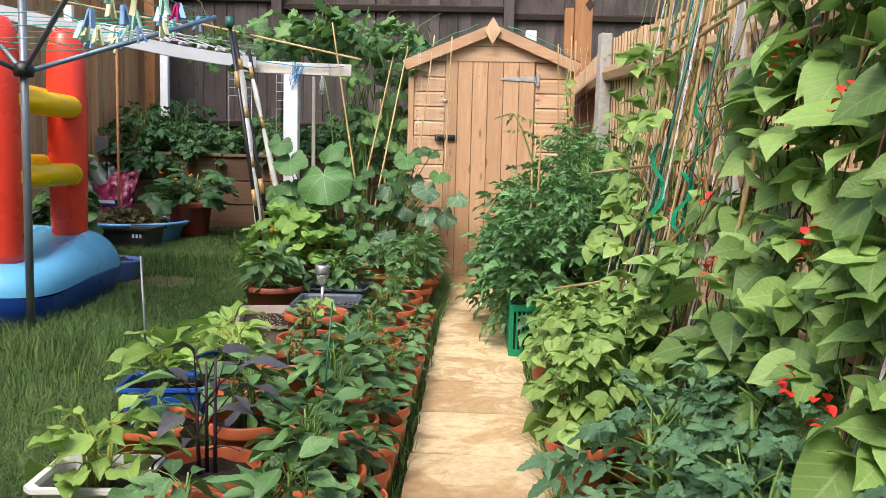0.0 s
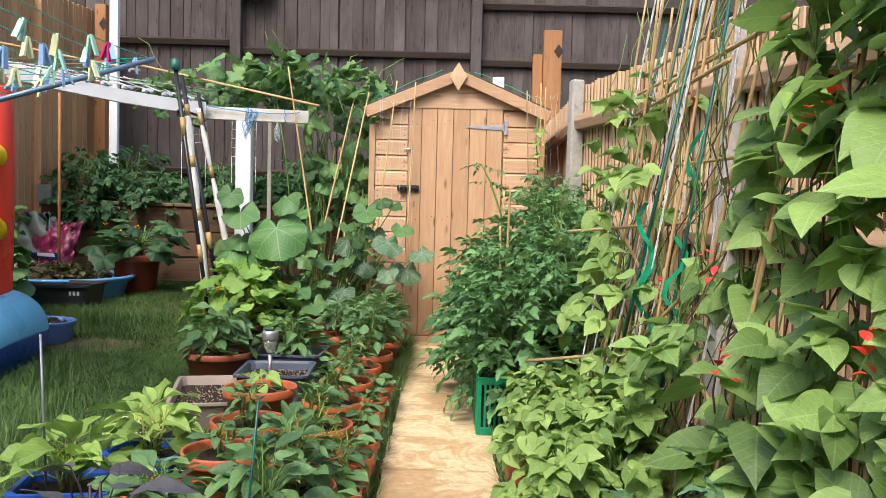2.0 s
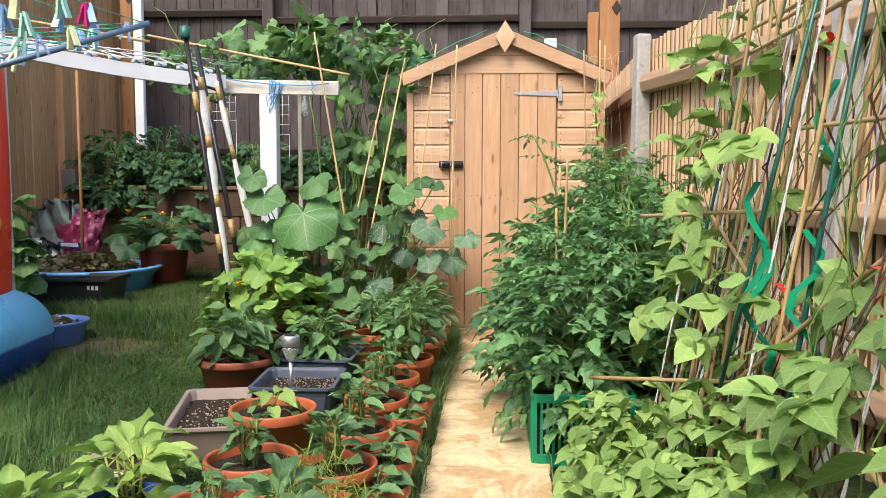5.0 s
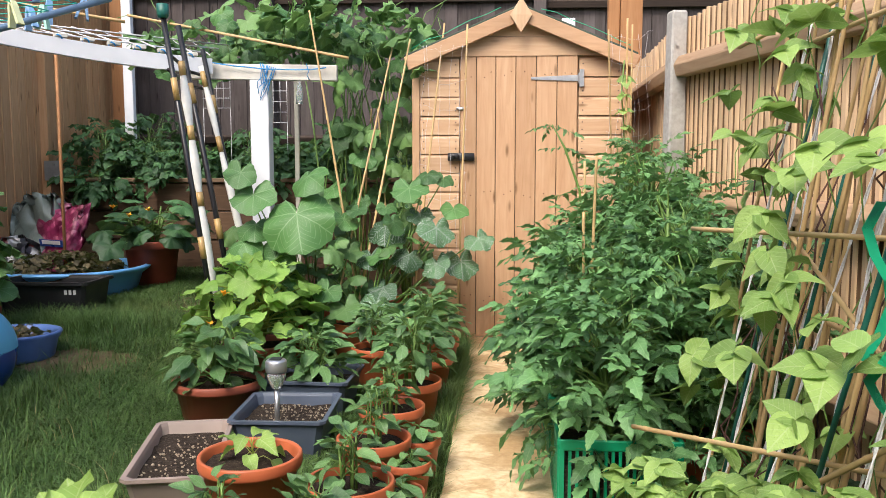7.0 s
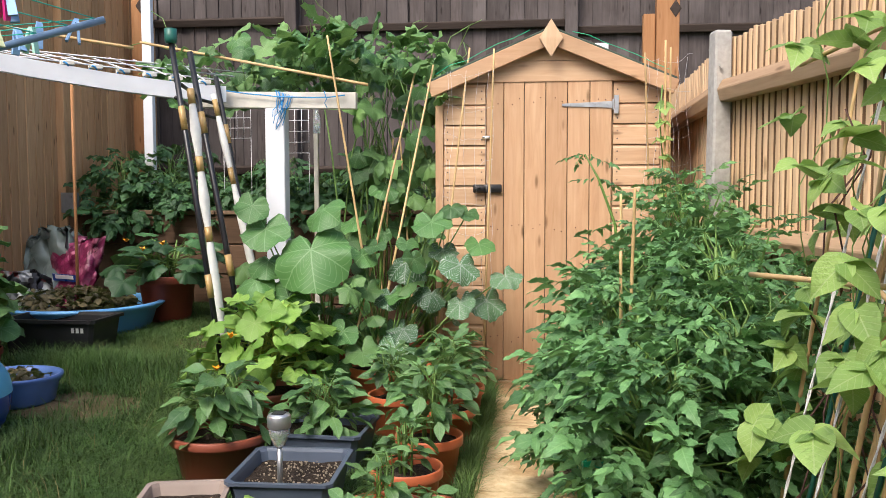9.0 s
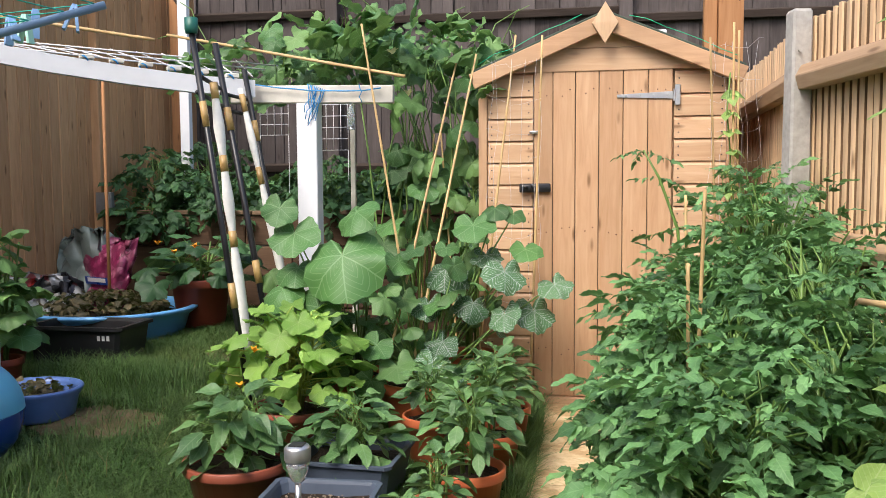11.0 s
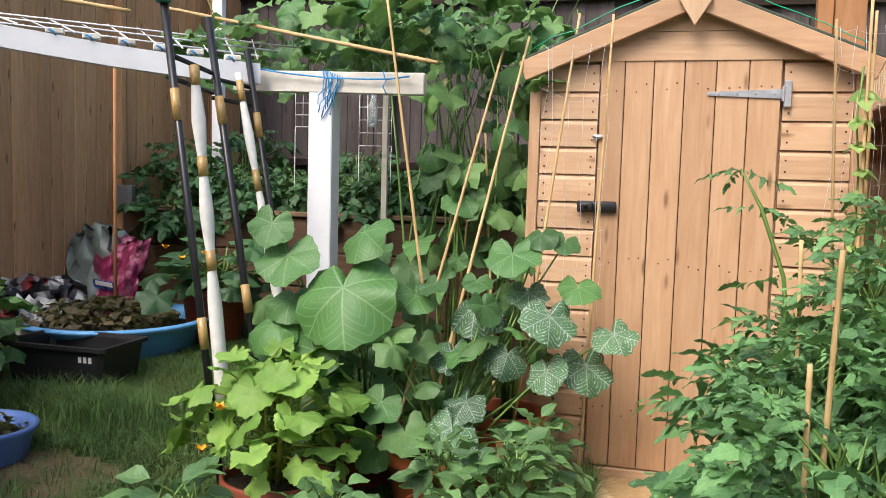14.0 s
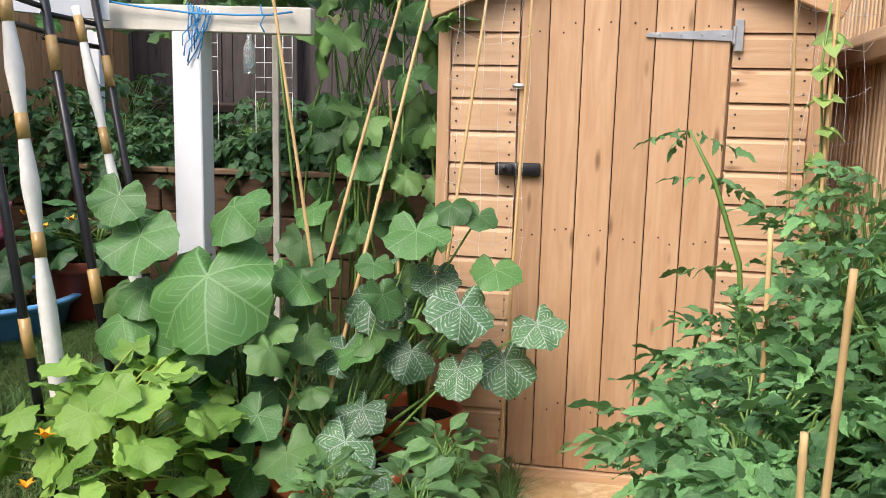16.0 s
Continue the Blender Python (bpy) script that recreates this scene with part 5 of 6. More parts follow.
t = potted("squash_pot", (-0.36, 6.72), 0.17, 0.32, "tall red plastic pot with squash stems", "potted plant", "", M_TERRA, RP)
dome(t, ML_SQ + ML_MOT, 16, 0.75, 0.22, 0.26, 0.11, 0.19, RP, M_STEM, 0.2, (-55, 0), 5, 0.006)


def vine_canopy():
    """The squash that has climbed over the frame and hangs down on both sides."""
    t = thing("squash_vine", (-1.0, 7.6, 0), "dense squash vine climbing over the frame beside the shed", "climbing plant")
    rng = random.Random(31)
    bm = bmesh.new()
    for i in range(26):
        x = rng.uniform(.05, .75)
        y = rng.uniform(-.55, .1)
        pts = [(x, y, 0.25), (x + rng.uniform(-.06, .06), y + rng.uniform(-.05, .05), 0.8), (x + rng.uniform(-.1, .1), y, 1.4), (x + rng.uniform(-.25, .15), y + .2, 1.95)]
        tube(bm, pts, [.007, .006, .006, .004], 5)
    for i in range(40):
        p = Vector((rng.uniform(-.95, .9), rng.uniform(-.7, .7), 1.85))
        q = p + Vector((rng.uniform(-.5, .5), rng.uniform(-.3, .3), rng.uniform(.05, .55)))
        tube(bm, bent(p, q, -.08, 4, .03, rng), .003, 4)
    part("stem", bm, M_STEM, t)
    for i in range(340):
        x, y = rng.uniform(-1.12, 0.78), rng.uniform(-.75, .75)
        hump = 2.16 - 0.18 * (x / 1.0 + .1) ** 2 - 0.10 * max(0, x - .4)
        z = hump - abs(rng.gauss(0, .16)) + rng.uniform(-.04, .07)
        put_leaf(t, ML_VINE if rng.random() < .72 else ML_SQ, (x, y, max(z, 1.70)), rng.uniform(90, 270), -rng.uniform(-25, 70), rng.uniform(-45, 45), rng.uniform(.10, .20), rng)
    for i in range(64):
        x, y = rng.uniform(.06, .78), rng.uniform(-.62, -.1)
        z = rng.uniform(.85, 1.75)
        put_leaf(t, ML_SQ if rng.random() < .65 else ML_VINE, (x, y, z), rng.uniform(110, 250), -rng.uniform(35, 80), rng.uniform(-25, 25), rng.uniform(.12, .23), rng)
    flowers(t, [(.28, -.72, 1.68), (.2, -.75, 1.9), (.55, -.6, 2.0)], M_PALE, .05, rng)


vine_canopy()

t = potted("courgette_plant", (-2.50, 8.0), 0.22, 0.34, "dark green courgette with orange flowers in a deep red pot", "potted plant", "", M_TERRA_D, RP)
dome(t, ML_SQD, 40, 0.36, 0.52, 0.28, 0.16, 0.27, RP, M_STEM, 0.15, (-50, 5), 8, 0.008, 0.95)
flowers(t, [(-.16, -.3, .60), (.12, -.32, .58), (-.02, -.34, .54)], M_ORANGE, 0.042, RP)
t = potted("squash_plant", (-2.80, 6.30), 0.11, 0.20, "broad-leaved squash plant beside the blue tub", "potted plant", "", M_TERRA_D, RP)
dome(t, ML_VINE + ML_SQ[:2], 26, 0.72, 0.30, 0.16, 0.16, 0.24, RP, M_STEM, 0.2, (-55, 5), 6, 0.006)
t = potted("squash_plant", (-3.15, 6.75), 0.16, 0.20, "leafy squash plant near the brown fence", "potted plant", "", M_TERRA_D, RP)
dome(t, ML_VINE + ML_SQ[:2], 30, 0.40, 0.40, 0.16, 0.14, 0.22, RP, M_STEM, 0.2, (-50, 5), 7, 0.006)

# plants on the raised bed
rb = random.Random(41)
for x, y, h, sp, n in ((-1.75, 8.95, .36, .3, 40), (-2.7, 8.95, .36, .32, 40), (-3.35, 9.05, .62, .42, 48), (-2.95, 9.0, .45, .42, 44), (-3.2, 9.7, .75, .5, 40), (-2.45, 9.1, .42, .40, 42), (-2.0, 9.2, .40, .40, 42), (-1.5, 9.1, .42, .40, 44), (-1.05, 9.1, .40, .38, 40), (-0.7, 9.3, .45, .36, 34), (-2.2, 9.8, .6, .45, 34), (-1.3, 9.8, .6, .45, 34), (-3.25, 8.78, .16, .30, 30)):
    t = thing("potato_plant", (x, y, 0.90), "bushy dark green potato plant growing in the raised bed", "vegetable plant", "potato plants in the raised bed")
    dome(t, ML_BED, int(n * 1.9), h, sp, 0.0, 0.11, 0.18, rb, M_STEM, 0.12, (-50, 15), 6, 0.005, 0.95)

# ---- tomatoes by the fence ----
rt = random.Random(51)
TOMS = [(0.62, 4.50, .54, .27, 50, 0.28), (0.88, 4.62, .68, .29, 44, 0.28), (0.63, 4.98, .66, .29, 56, .28), (0.92, 5.10, .86, .30, 50, .28), (0.62, 5.45, .72, .29, 58, .28),
        (0.90, 5.60, 1.0, .29, 54, .28), (0.68, 5.95, .72, .25, 46, .26), (0.93, 6.02, 1.06, .26, 48, .26), (1.05, 4.80, .74, .24, 34, .2), (0.47, 5.22, .38, .20, 36, .2)]


def crate(at, sx, sy, h, label):
    t = thing("green_crate", (at[0], at[1], 0), label, "crate", "green crates by the path")
    for sd in (-1, 1):
        for (L, ax, off) in ((sx, 0, sy / 2), (sy, 1, sx / 2)):
            bm = bmesh.new()
            box(bm, (L, 0.012, 0.035), pose(0, 0, h - 0.018), 0.004)
            box(bm, (L, 0.010, 0.05), pose(0, 0, 0.025), 0.004)
            n = int(L / 0.022)
            box(bm, (0.016, 0.011, h - .04), pose(-L / 2 + .008, 0, h / 2), 0)
            box(bm, (0.016, 0.011, h - .04), pose(L / 2 - .008, 0, h / 2), 0)
            bmesh.ops.remove_doubles(bm, verts=bm.verts[:], dist=0.0001)
            o = part("crate_side", bm, M_GREENCRATE, t, smooth=False)
            slat = box_mesh("slat", (0.010, 0.006, h - .07), M_GREENCRATE, 0)
            for i in range(n):
                piece("slat", slat, pose(-L / 2 + (i + .5) * L / n, 0, h / 2), o)
            o.matrix_basis = pose(0, sd * off, 0) if ax == 0 else pose(sd * off, 0, 0, 0, 0, 90)
    part("crate_floor", box(bmesh.new(), (sx - .02, sy - .02, .01), pose(0, 0, .012), 0), M_GREENCRATE, t, smooth=False)
    part("soil", box(bmesh.new(), (sx - .02, sy - .02, .16), pose(0, 0, .11), 0.01), M_SOIL, t, smooth=False)


for y in (4.50, 4.98, 5.45):
    crate((0.60, y), 0.38, 0.42, 0.28, "green slatted plastic crate holding tomato plants")
for x, y, r, h, pm in ((0.86, 4.62, .13, .22, M_TERRA), (0.88, 5.10, .14, .22, M_TERRA), (0.86, 5.60, .14, .22, M_TERRA), (0.62, 5.95, .14, .22, M_TERRA), (0.86, 6.05, .13, .22, M_TERRA), (1.04, 4.78, .12, .2, M_TERRA)):
    potted("tomato_pot", (x, y), r, h, "terracotta plastic pot holding a tomato plant", "pot", "tomato pots", pm, rt)


def tomato(x, y, h, sp, n, z0, meshes, s0, s1, label, z_at=0.2):
    t = thing("tomato_plant", (x, y, z_at), label, "vegetable plant", "tomato plants")
    dome(t, meshes, n, h, sp, 0.0, s0, s1, rt, M_STEM, 0.04, (-28, 38), 5, 0.007, 0.88)
    return t


for x, y, h, sp, n, z0 in TOMS:
    t = tomato(x, y, h, sp, int(n * 3.0), z0, ML_TOM, 0.13, 0.22, "tall bushy tomato plant in a pot beside the fence", 0.18)
    if rt.random() < .6:
        flowers(t, [(rt.uniform(-.2, .2), rt.uniform(-.25, .1), h * rt.uniform(.6, 1)) for _ in range(2)], M_YELLOW, .012, rt)
# the long shoot in front of the door
t = thing("tomato_plant", (0.60, 6.12, 0.2), "leggy tomato shoot rising above the others", "vegetable plant", "tomato plants")
bm = bmesh.new()
shoot = [(.06, .0, 0), (.05, .0, .5), (.02, .0, .80), (-.06, .0, 1.02), (-.126, .01, 1.14)]
tube(bm, shoot, [.01, .009, .007, .006, .003], 6)
part("stem", bm, M_STEM, t)
for p, az, sz in ((shoot[2], 60, .16), (shoot[2], -90, .17), (shoot[3], -60, .16), (shoot[3], 95, .11), (shoot[4], 30, .08), (shoot[4], 110, .12), (shoot[4], -100, .14), (shoot[1], 90, .18), (shoot[1], -70, .18), (shoot[1], 180, .16)):
    put_leaf(t, ML_TOM, p, az, rt.uniform(-30, 10), rt.uniform(-15, 15), sz, rt)
for x, y, h in ((0.68, 2.02, .34), (0.86, 1.90, .42), (0.75, 1.66, .34), (0.98, 1.70, .42), (0.92, 2.18, .40), (0.70, 1.42, .30)):
    potted("tomato_pot", (x, y), .11, .16, "terracotta plastic pot holding a young tomato plant", "pot", "tomato pots", M_TERRA, rt)
    tomato(x, y, h, .21, 50, .14, ML_TOMG, .11, .17, "young grey-green tomato plant in a pot", 0.13)
# ---- beans ----
rbn = random.Random(61)
for x, y, h, sp, n in ((0.55, 2.55, .34, .20, 26), (0.58, 2.90, .36, .22, 30), (0.60, 3.25, .38, .22, 32), (0.57, 3.62, .30, .17, 26), (0.72, 2.75, .40, .22, 28), (0.78, 3.15, .45, .22, 28)):
    big = y > 3.5
    t = potted("dwarf_bean_plant", (x, y), .11, .18, "lime-green dwarf bean plant in a pot by the path", "potted plant", "dwarf beans", M_TERRA, rbn)
    dome(t, ML_LIME, int(n * 1.8), h, sp, .15, .055, .085, rbn, M_STEM, 0.1, (-50, 10), 4, .004)

CANES = []


def twisted_pole(p, q, r):
    """Two silver wires twisted round each other into one leaning pole."""
    p, q = Vector(p), Vector(q)
    L = (q - p).length
    bm = bmesh.new()
    n = int(L / .022)
    for ph in (0.0, math.pi):
        tube(bm, [(r * .55 * math.cos(i * .85 + ph), r * .55 * math.sin(i * .85 + ph), L * i / n) for i in range(n + 1)], r * .62, 4)
    o = part("twisted_wire_pole", bm, M_TWINE)
    o.matrix_basis = Matrix.Translation(p) @ (q - p).to_track_quat("Z", "Y").to_matrix().to_4x4()
    return tagged(o, "thin silver twisted wire pole leaning on the fence", "support pole", "bean supports")


for i in range(50):
    y = 0.95 + 1.9 * i / 15 if i < 15 else 2.98 + 1.36 * (i - 15) / 35
    y += rbn.uniform(-.03, .03)
    base = (0.84 + 0.06 * math.sin(i * 2.1) + rbn.uniform(-.05, .07), y, 0.0)
    high = rbn.uniform(1.70, 2.0) if i < 40 or i % 3 else rbn.uniform(1.2, 1.6)
    top = (1.03 + rbn.uniform(-.05, .13) + max(0, 2.6 - y) * .05, y - 0.28 + rbn.uniform(-.16, .14), high)
    CANES.append((base, top))
    k = i % 9
    if k in (2, 5, 7):
        twisted_pole(base, top, 0.0036)
    elif k == 8:
        o = rod("green_stick", base, top, 0.006, M_GREENSTICK, None, None, 6)
        tagged(o, "dark green coated plant stick", "support pole", "bean supports")
    else:
        o = rod("bamboo_cane", base, top, rbn.uniform(.005, .0085), M_BAMBOO, None, 0.0045, 7, 7)
        tagged(o, "leaning bamboo cane tied into the bean frame", "bamboo cane", "bean supports")
for p, q in (((.70, 3.75, .20), (.98, 2.75, .95)), ((.94, 2.3, 1.46), (1.02, 3.6, 1.50)), ((1.08, 1.3, 1.62), (1.04, 4.0, 1.60)), ((1.04, 1.3, 1.18), (0.98, 3.3, 1.20)), ((1.0, 1.5, .72), (0.94, 3.9, .80)), ((.90, 2.5, .55), (.94, 3.9, .98)), ((.92, 2.6, 1.42), (1.05, 4.3, 1.46)), ((.60, 4.06, .40), (.92, 3.1, .62)), ((.96, 4.45, 1.50), (1.10, 3.2, 1.56)), ((.78, 4.2, .95), (.98, 3.0, 1.02))):
    o = rod("bamboo_cane", p, q, .0068, M_BAMBOO, None, .0055, 7, 8)
    tagged(o, "bamboo cane lashed across the bean frame", "bamboo cane", "bean supports")
for k in range(4):
    b, tpt = CANES[17 + k * 3]
    p = Vector(b).lerp(Vector(tpt), rbn.uniform(.5, .85))
    bm = bmesh.new()
    pts = [p + Vector((-.02 + .03 * math.sin(j * 1.3 + k), .02 * math.cos(j * 1.7), -.045 * j)) for j in range(7)]
    edge = [(bm.verts.new(a), bm.verts.new(a + Vector((-.012, .016, 0)))) for a in pts]
    for (a, a2), (c, c2) in zip(edge, edge[1:]):
        bm.faces.new((a, c, c2, a2))
    bmesh.ops.solidify(bm, geom=bm.faces[:], thickness=0.0015)
    tagged(part("garden_ribbon", bm, M_RIBBON), "bright green ribbon tied round the canes", "ribbon", "ribbons on the bean frame")


def bean_vine(y0, y1, n_obj, n_flow, seed, label, x_lo, dense_top, low=1.0):
    rng = random.Random(seed)
    t = thing("runner_bean_plant", (0.85, (y0 + y1) / 2, 0), label, "climbing plant", "runner beans on canes")
    ym = (y0 + y1) / 2
    bm = bmesh.new()
    for i in range(4):
        y = rng.uniform(y0, y1) - ym
        pts = []
        for j in range(15):
            z = j * 0.13
            pts.append((0.0 + 0.08 * z + .03 * math.sin(j * 1.9 + i), y + .03 * math.cos(j * 1.9 + i) - .05 * z, z))
        tube(bm, pts, .0019, 4)
    part("stem", bm, M_STEM, t)
    bm = bmesh.new()
    for i in range(4):
        y = rng.uniform(y0, y1) - ym
        pts = [(0.03 + rng.uniform(-.06, .06) + .08 * j * .14, y + rng.uniform(-.05, .05), .15 + j * .12) for j in range(11)]
        tube(bm, pts, .0026, 4)
    part("dry_stem", bm, M_VINE, t, "dry brown twining stems")
    for i in range(n_obj):
        y = rng.uniform(y0, y1) - ym
        z = .12 + (dense_top - .12) * rng.uniform(0, 1) ** low
        front = x_lo + 0.13 * z
        x = front + abs(rng.gauss(0, .11)) - .85
        az = rng.choice((80, 100, 120, 150, 180, 200)) + rng.uniform(-55, 55)
        if rng.random() < (.40 if y0 < 2.3 else .05):
            put_leaf(t, ML_BIGBEAN, (x, y, z), az, -rng.uniform(-25, 60), rng.uniform(-40, 40), rng.uniform(.11, .165), rng)
        else:
            put_leaf(t, ML_BEAN if y0 < 3 else ML_LIME, (x, y, z), az, -rng.uniform(-25, 45), rng.uniform(-40, 40), rng.uniform(.075, .115) * (1 if y0 < 2.3 else .88), rng)
    for i in range(n_flow):
        y, z = rng.uniform(y0, y1) - ym, rng.uniform(.55, dense_top)
        x = x_lo + .13 * z - .89
        bm = bmesh.new()
        for k in range(6):
            m = pose(x + rng.uniform(-.02, .02), y + rng.uniform(-.02, .02), z + k * .012, rng.uniform(-30, 60), 0, rng.uniform(0, 360))
            V, F, U = blade(.022, .018, (.4, 1, .9, .2), 0, .3, .5, 0, 0, 2, m, rng)
            vs = [bm.verts.new(v) for v in V]
            for f in F:
                bm.faces.new([vs[q] for q in f])
        part("flower", bm, M_FLOWER, t, "scarlet bean flowers")


bean_vine(1.00, 1.40, 175, 7, 70, "dense runner bean vine with scarlet flowers on canes", .82, 2.12, .85)
bean_vine(1.40, 1.85, 270, 9, 71, "dense runner bean vine with scarlet flowers on canes", .78, 2.14, .80)
bean_vine(1.85, 2.22, 230, 7, 72, "dense runner bean vine with scarlet flowers on canes", .74, 2.14, .80)
bean_vine(2.22, 2.55, 130, 3, 77, "dense runner bean vine with scarlet flowers on canes", .76, 2.08, .85)
bean_vine(2.55, 3.15, 62, 0, 73, "thinner runner bean vine low on a bamboo frame", .68, .90, 1.0)
bean_vine(2.55, 3.35, 12, 2, 75, "a few runner bean shoots reaching the top of the canes", .84, 1.95, .35)
bean_vine(3.15, 3.75, 44, 0, 74, "sparse pale runner bean vine on a bamboo frame", .64, 1.5, 1.6)
bean_vine(3.75, 4.38, 36, 0, 76, "sparse pale runner bean vine at the frame's end", .68, 1.65, 1.3)

# ---- canes round the squash ----
for p, q in (((-.62, 6.62, 0.2), (-0.924, 6.684, 2.034)), ((-.72, 6.25, 0.25), (-0.46, 6.891, 1.849)), ((-.60, 6.28, 0.25), (-0.352, 6.89, 1.892)),
             ((-.34, 6.55, 0.0), (-0.141, 6.88, 1.983)), ((-.06, 6.78, 0.0), (0.0, 6.85, 1.97)), ((.90, 6.72, 0.0), (0.83, 6.78, 1.92)), ((.93, 6.60, 0.0), (0.91, 6.58, 1.95)), ((.97, 6.74, 0), (.97, 6.80, 1.95)),
             ((.57, 5.06, 0.2), (0.59, 5.05, 1.17)), ((.55, 5.00, .2), (.54, 5.02, .95)), ((-.75, 7.2, .2), (-.65, 7.25, 1.5)), ((-.5, 7.15, .2), (-.6, 7.2, 1.5)), ((.62, 5.62, .2), (.60, 5.66, 1.15)), ((.42, 4.95, .42), (1.05, 4.75, .50))):
    o = rod("bamboo_cane", p, q, .0075, M_BAMBOO, None, .0055, 7, 7)
    tagged(o, "slim bamboo cane supporting the plants by the shed", "bamboo cane", "canes by the shed")


# ---- white frame with nets and poles ----
def white_frame():
    t = thing("garden_pergola", (-1.31, 6.86, 0), "white painted timber frame with a bowed rail", "garden frame")
    part("post", box(bmesh.new(), (0.115, 0.10, 1.66), pose(0.035, 0.0, 0.83), 0.005), M_WHITE, t, smooth=False)
    part("front_rail", box(bmesh.new(), (0.92, 0.045, 0.095), pose(0.06, -0.03, 1.695, 0, 1.2, 0), 0.004), M_CREAMPAINT, t, smooth=False)
    bm = bmesh.new()
    pts = [(-0.24, -.10, 1.725), (-0.50, -.30, 1.735), (-0.75, -.475, 1.76), (-1.04, -.69, 1.80), (-1.32, -.90, 1.85), (-1.75, -1.22, 1.92)]
    rows = []
    for i, p in enumerate(pts):
        q = [Vector(p) + Vector((s * .014, s * -.019, z)) for s, z in ((-1, -.045), (1, -.045), (1, .045), (-1, .045))]
        rows.append([bm.verts.new(v) for v in q])
    for a, b in zip(rows, rows[1:]):
        for k in range(4):
            bm.faces.new((a[k], a[(k + 1) % 4], b[(k + 1) % 4], b[k]))
    bm.faces.new(rows[0][::-1])
    bm.faces.new(rows[-1])
    bmesh.ops.recalc_face_normals(bm, faces=bm.faces)
    part("bowed_rail", bm, M_WHITE, t, "long white plank that bows as it runs", smooth=False)
    for k, f in enumerate((.12, .28, .42, .56, .70, .84)):
        a = Vector(pts[0]).lerp(Vector(pts[3]), f) + Vector((0, 0, .055))
        bm = box(bmesh.new(), (0.07, 0.05, 0.022), Matrix.Translation(a) @ pose(0, 0, 0, 0, 0, 36), .003)
        part("spacer_block", bm, M_CREAMPAINT, t, smooth=False)
        bm = bmesh.new()
        tube(bm, [a + Vector((.02 * math.cos(j * .7), -.03 * math.sin(j * .7) * .4 - .02, -.02 + .022 * math.sin(j * .7))) for j in range(8)], .0045, 5)
        part("cord_loop", bm, M_CORD, t, "blue cord loop")
    bm = bmesh.new()
    for k in range(9):
        a = (0.05 + .012 * k, -.06, 1.75 - .004 * k)
        tube(bm, bent(a, (0.06 + .03 * math.sin(k * 2.3), -.064, 1.62 - .012 * k), .0, 4, .012), .0028, 4)
    tube(bm, bent((-.30, -.08, 1.76), (.46, -.075, 1.715), .03, 8, .006), .004, 5)
    tube(bm, bent((.34, -.075, 1.74), (.36, -.085, 1.64), .0, 4, .012), .003, 4)
    tagged(part("lashing", bm, M_CORD, t, "tangled blue cord lashing"), kind="stuff")


M_CREAMPAINT = plain("aged_cream_paint", (0.60, 0.57, 0.50), 0.6, 0, 0.2, 14, 0.2)
white_frame()
for at, w, z0, z1, lab in (((-2.745, 6.17), .06, 0, 2.04, "slim white painted post beside the lawn"), ((-3.17, 9.17), .085, .9, 3.12, "white painted post rising from the raised bed"), ((-1.24, 7.60), .032, 0, 1.80, "thin grey-white post under the vine")):
    bm = box(bmesh.new(), (w, w * .7, z1 - z0), pose(0, 0, (z1 - z0) / 2), .003)
    o = tagged(part("white_post", bm, M_WHITE, smooth=False) if w > .04 else part("white_post", bm, M_CREAMPAINT, smooth=False), lab, "post")
    o.location = (at[0], at[1], z0)
o = rod("wooden_stake", (-3.12, 7.84, 0), (-3.13, 7.86, 1.95), .015, M_POSTWOOD, None, .014, 4)
tagged(o, "square orange-brown wooden stake near the brown fence", "stake")
for p, q in (((-.69, 6.66, 1.755), (-2.15, 6.95, 2.07)), ((-1.83, 6.22, 1.905), (-2.75, 5.72, 2.02))):
    o = rod("bamboo_cane", p, q, .009, M_BAMBOO, None, .008, 7, 9)
    tagged(o, "long bamboo cane lying along the white frame", "bamboo cane", "canes on the frame")


def net_rods():
    t = thing("overhead_netting", (-1.9, 6.5, 1.8), "fan of thin white rods and strings over the frame", "netting")
    rng = random.Random(81)
    for k in range(13):
        f = k / 12
        a = Vector((-1.55, 6.74, 1.79)).lerp(Vector((-2.58, 5.98, 1.88)), f) - Vector((-1.9, 6.5, 1.8))
        b = Vector((-1.75, 7.5, 1.98)).lerp(Vector((-3.3, 6.7, 2.06)), min(1, f + .12)) - Vector((-1.9, 6.5, 1.8))
        part("rod", tube(bmesh.new(), [a, b], .0045 if k % 2 else .003, 5), M_TWINE, t)
    for k in range(3):
        a = Vector((-1.6, 6.85 + .2 * k, 1.82 + .05 * k)) - Vector((-1.9, 6.5, 1.8))
        b = Vector((-3.0, 5.95 + .25 * k, 1.92 + .04 * k)) - Vector((-1.9, 6.5, 1.8))
        part("rod", tube(bmesh.new(), [a, b], .005, 5), M_TWINE, t)


net_rods()


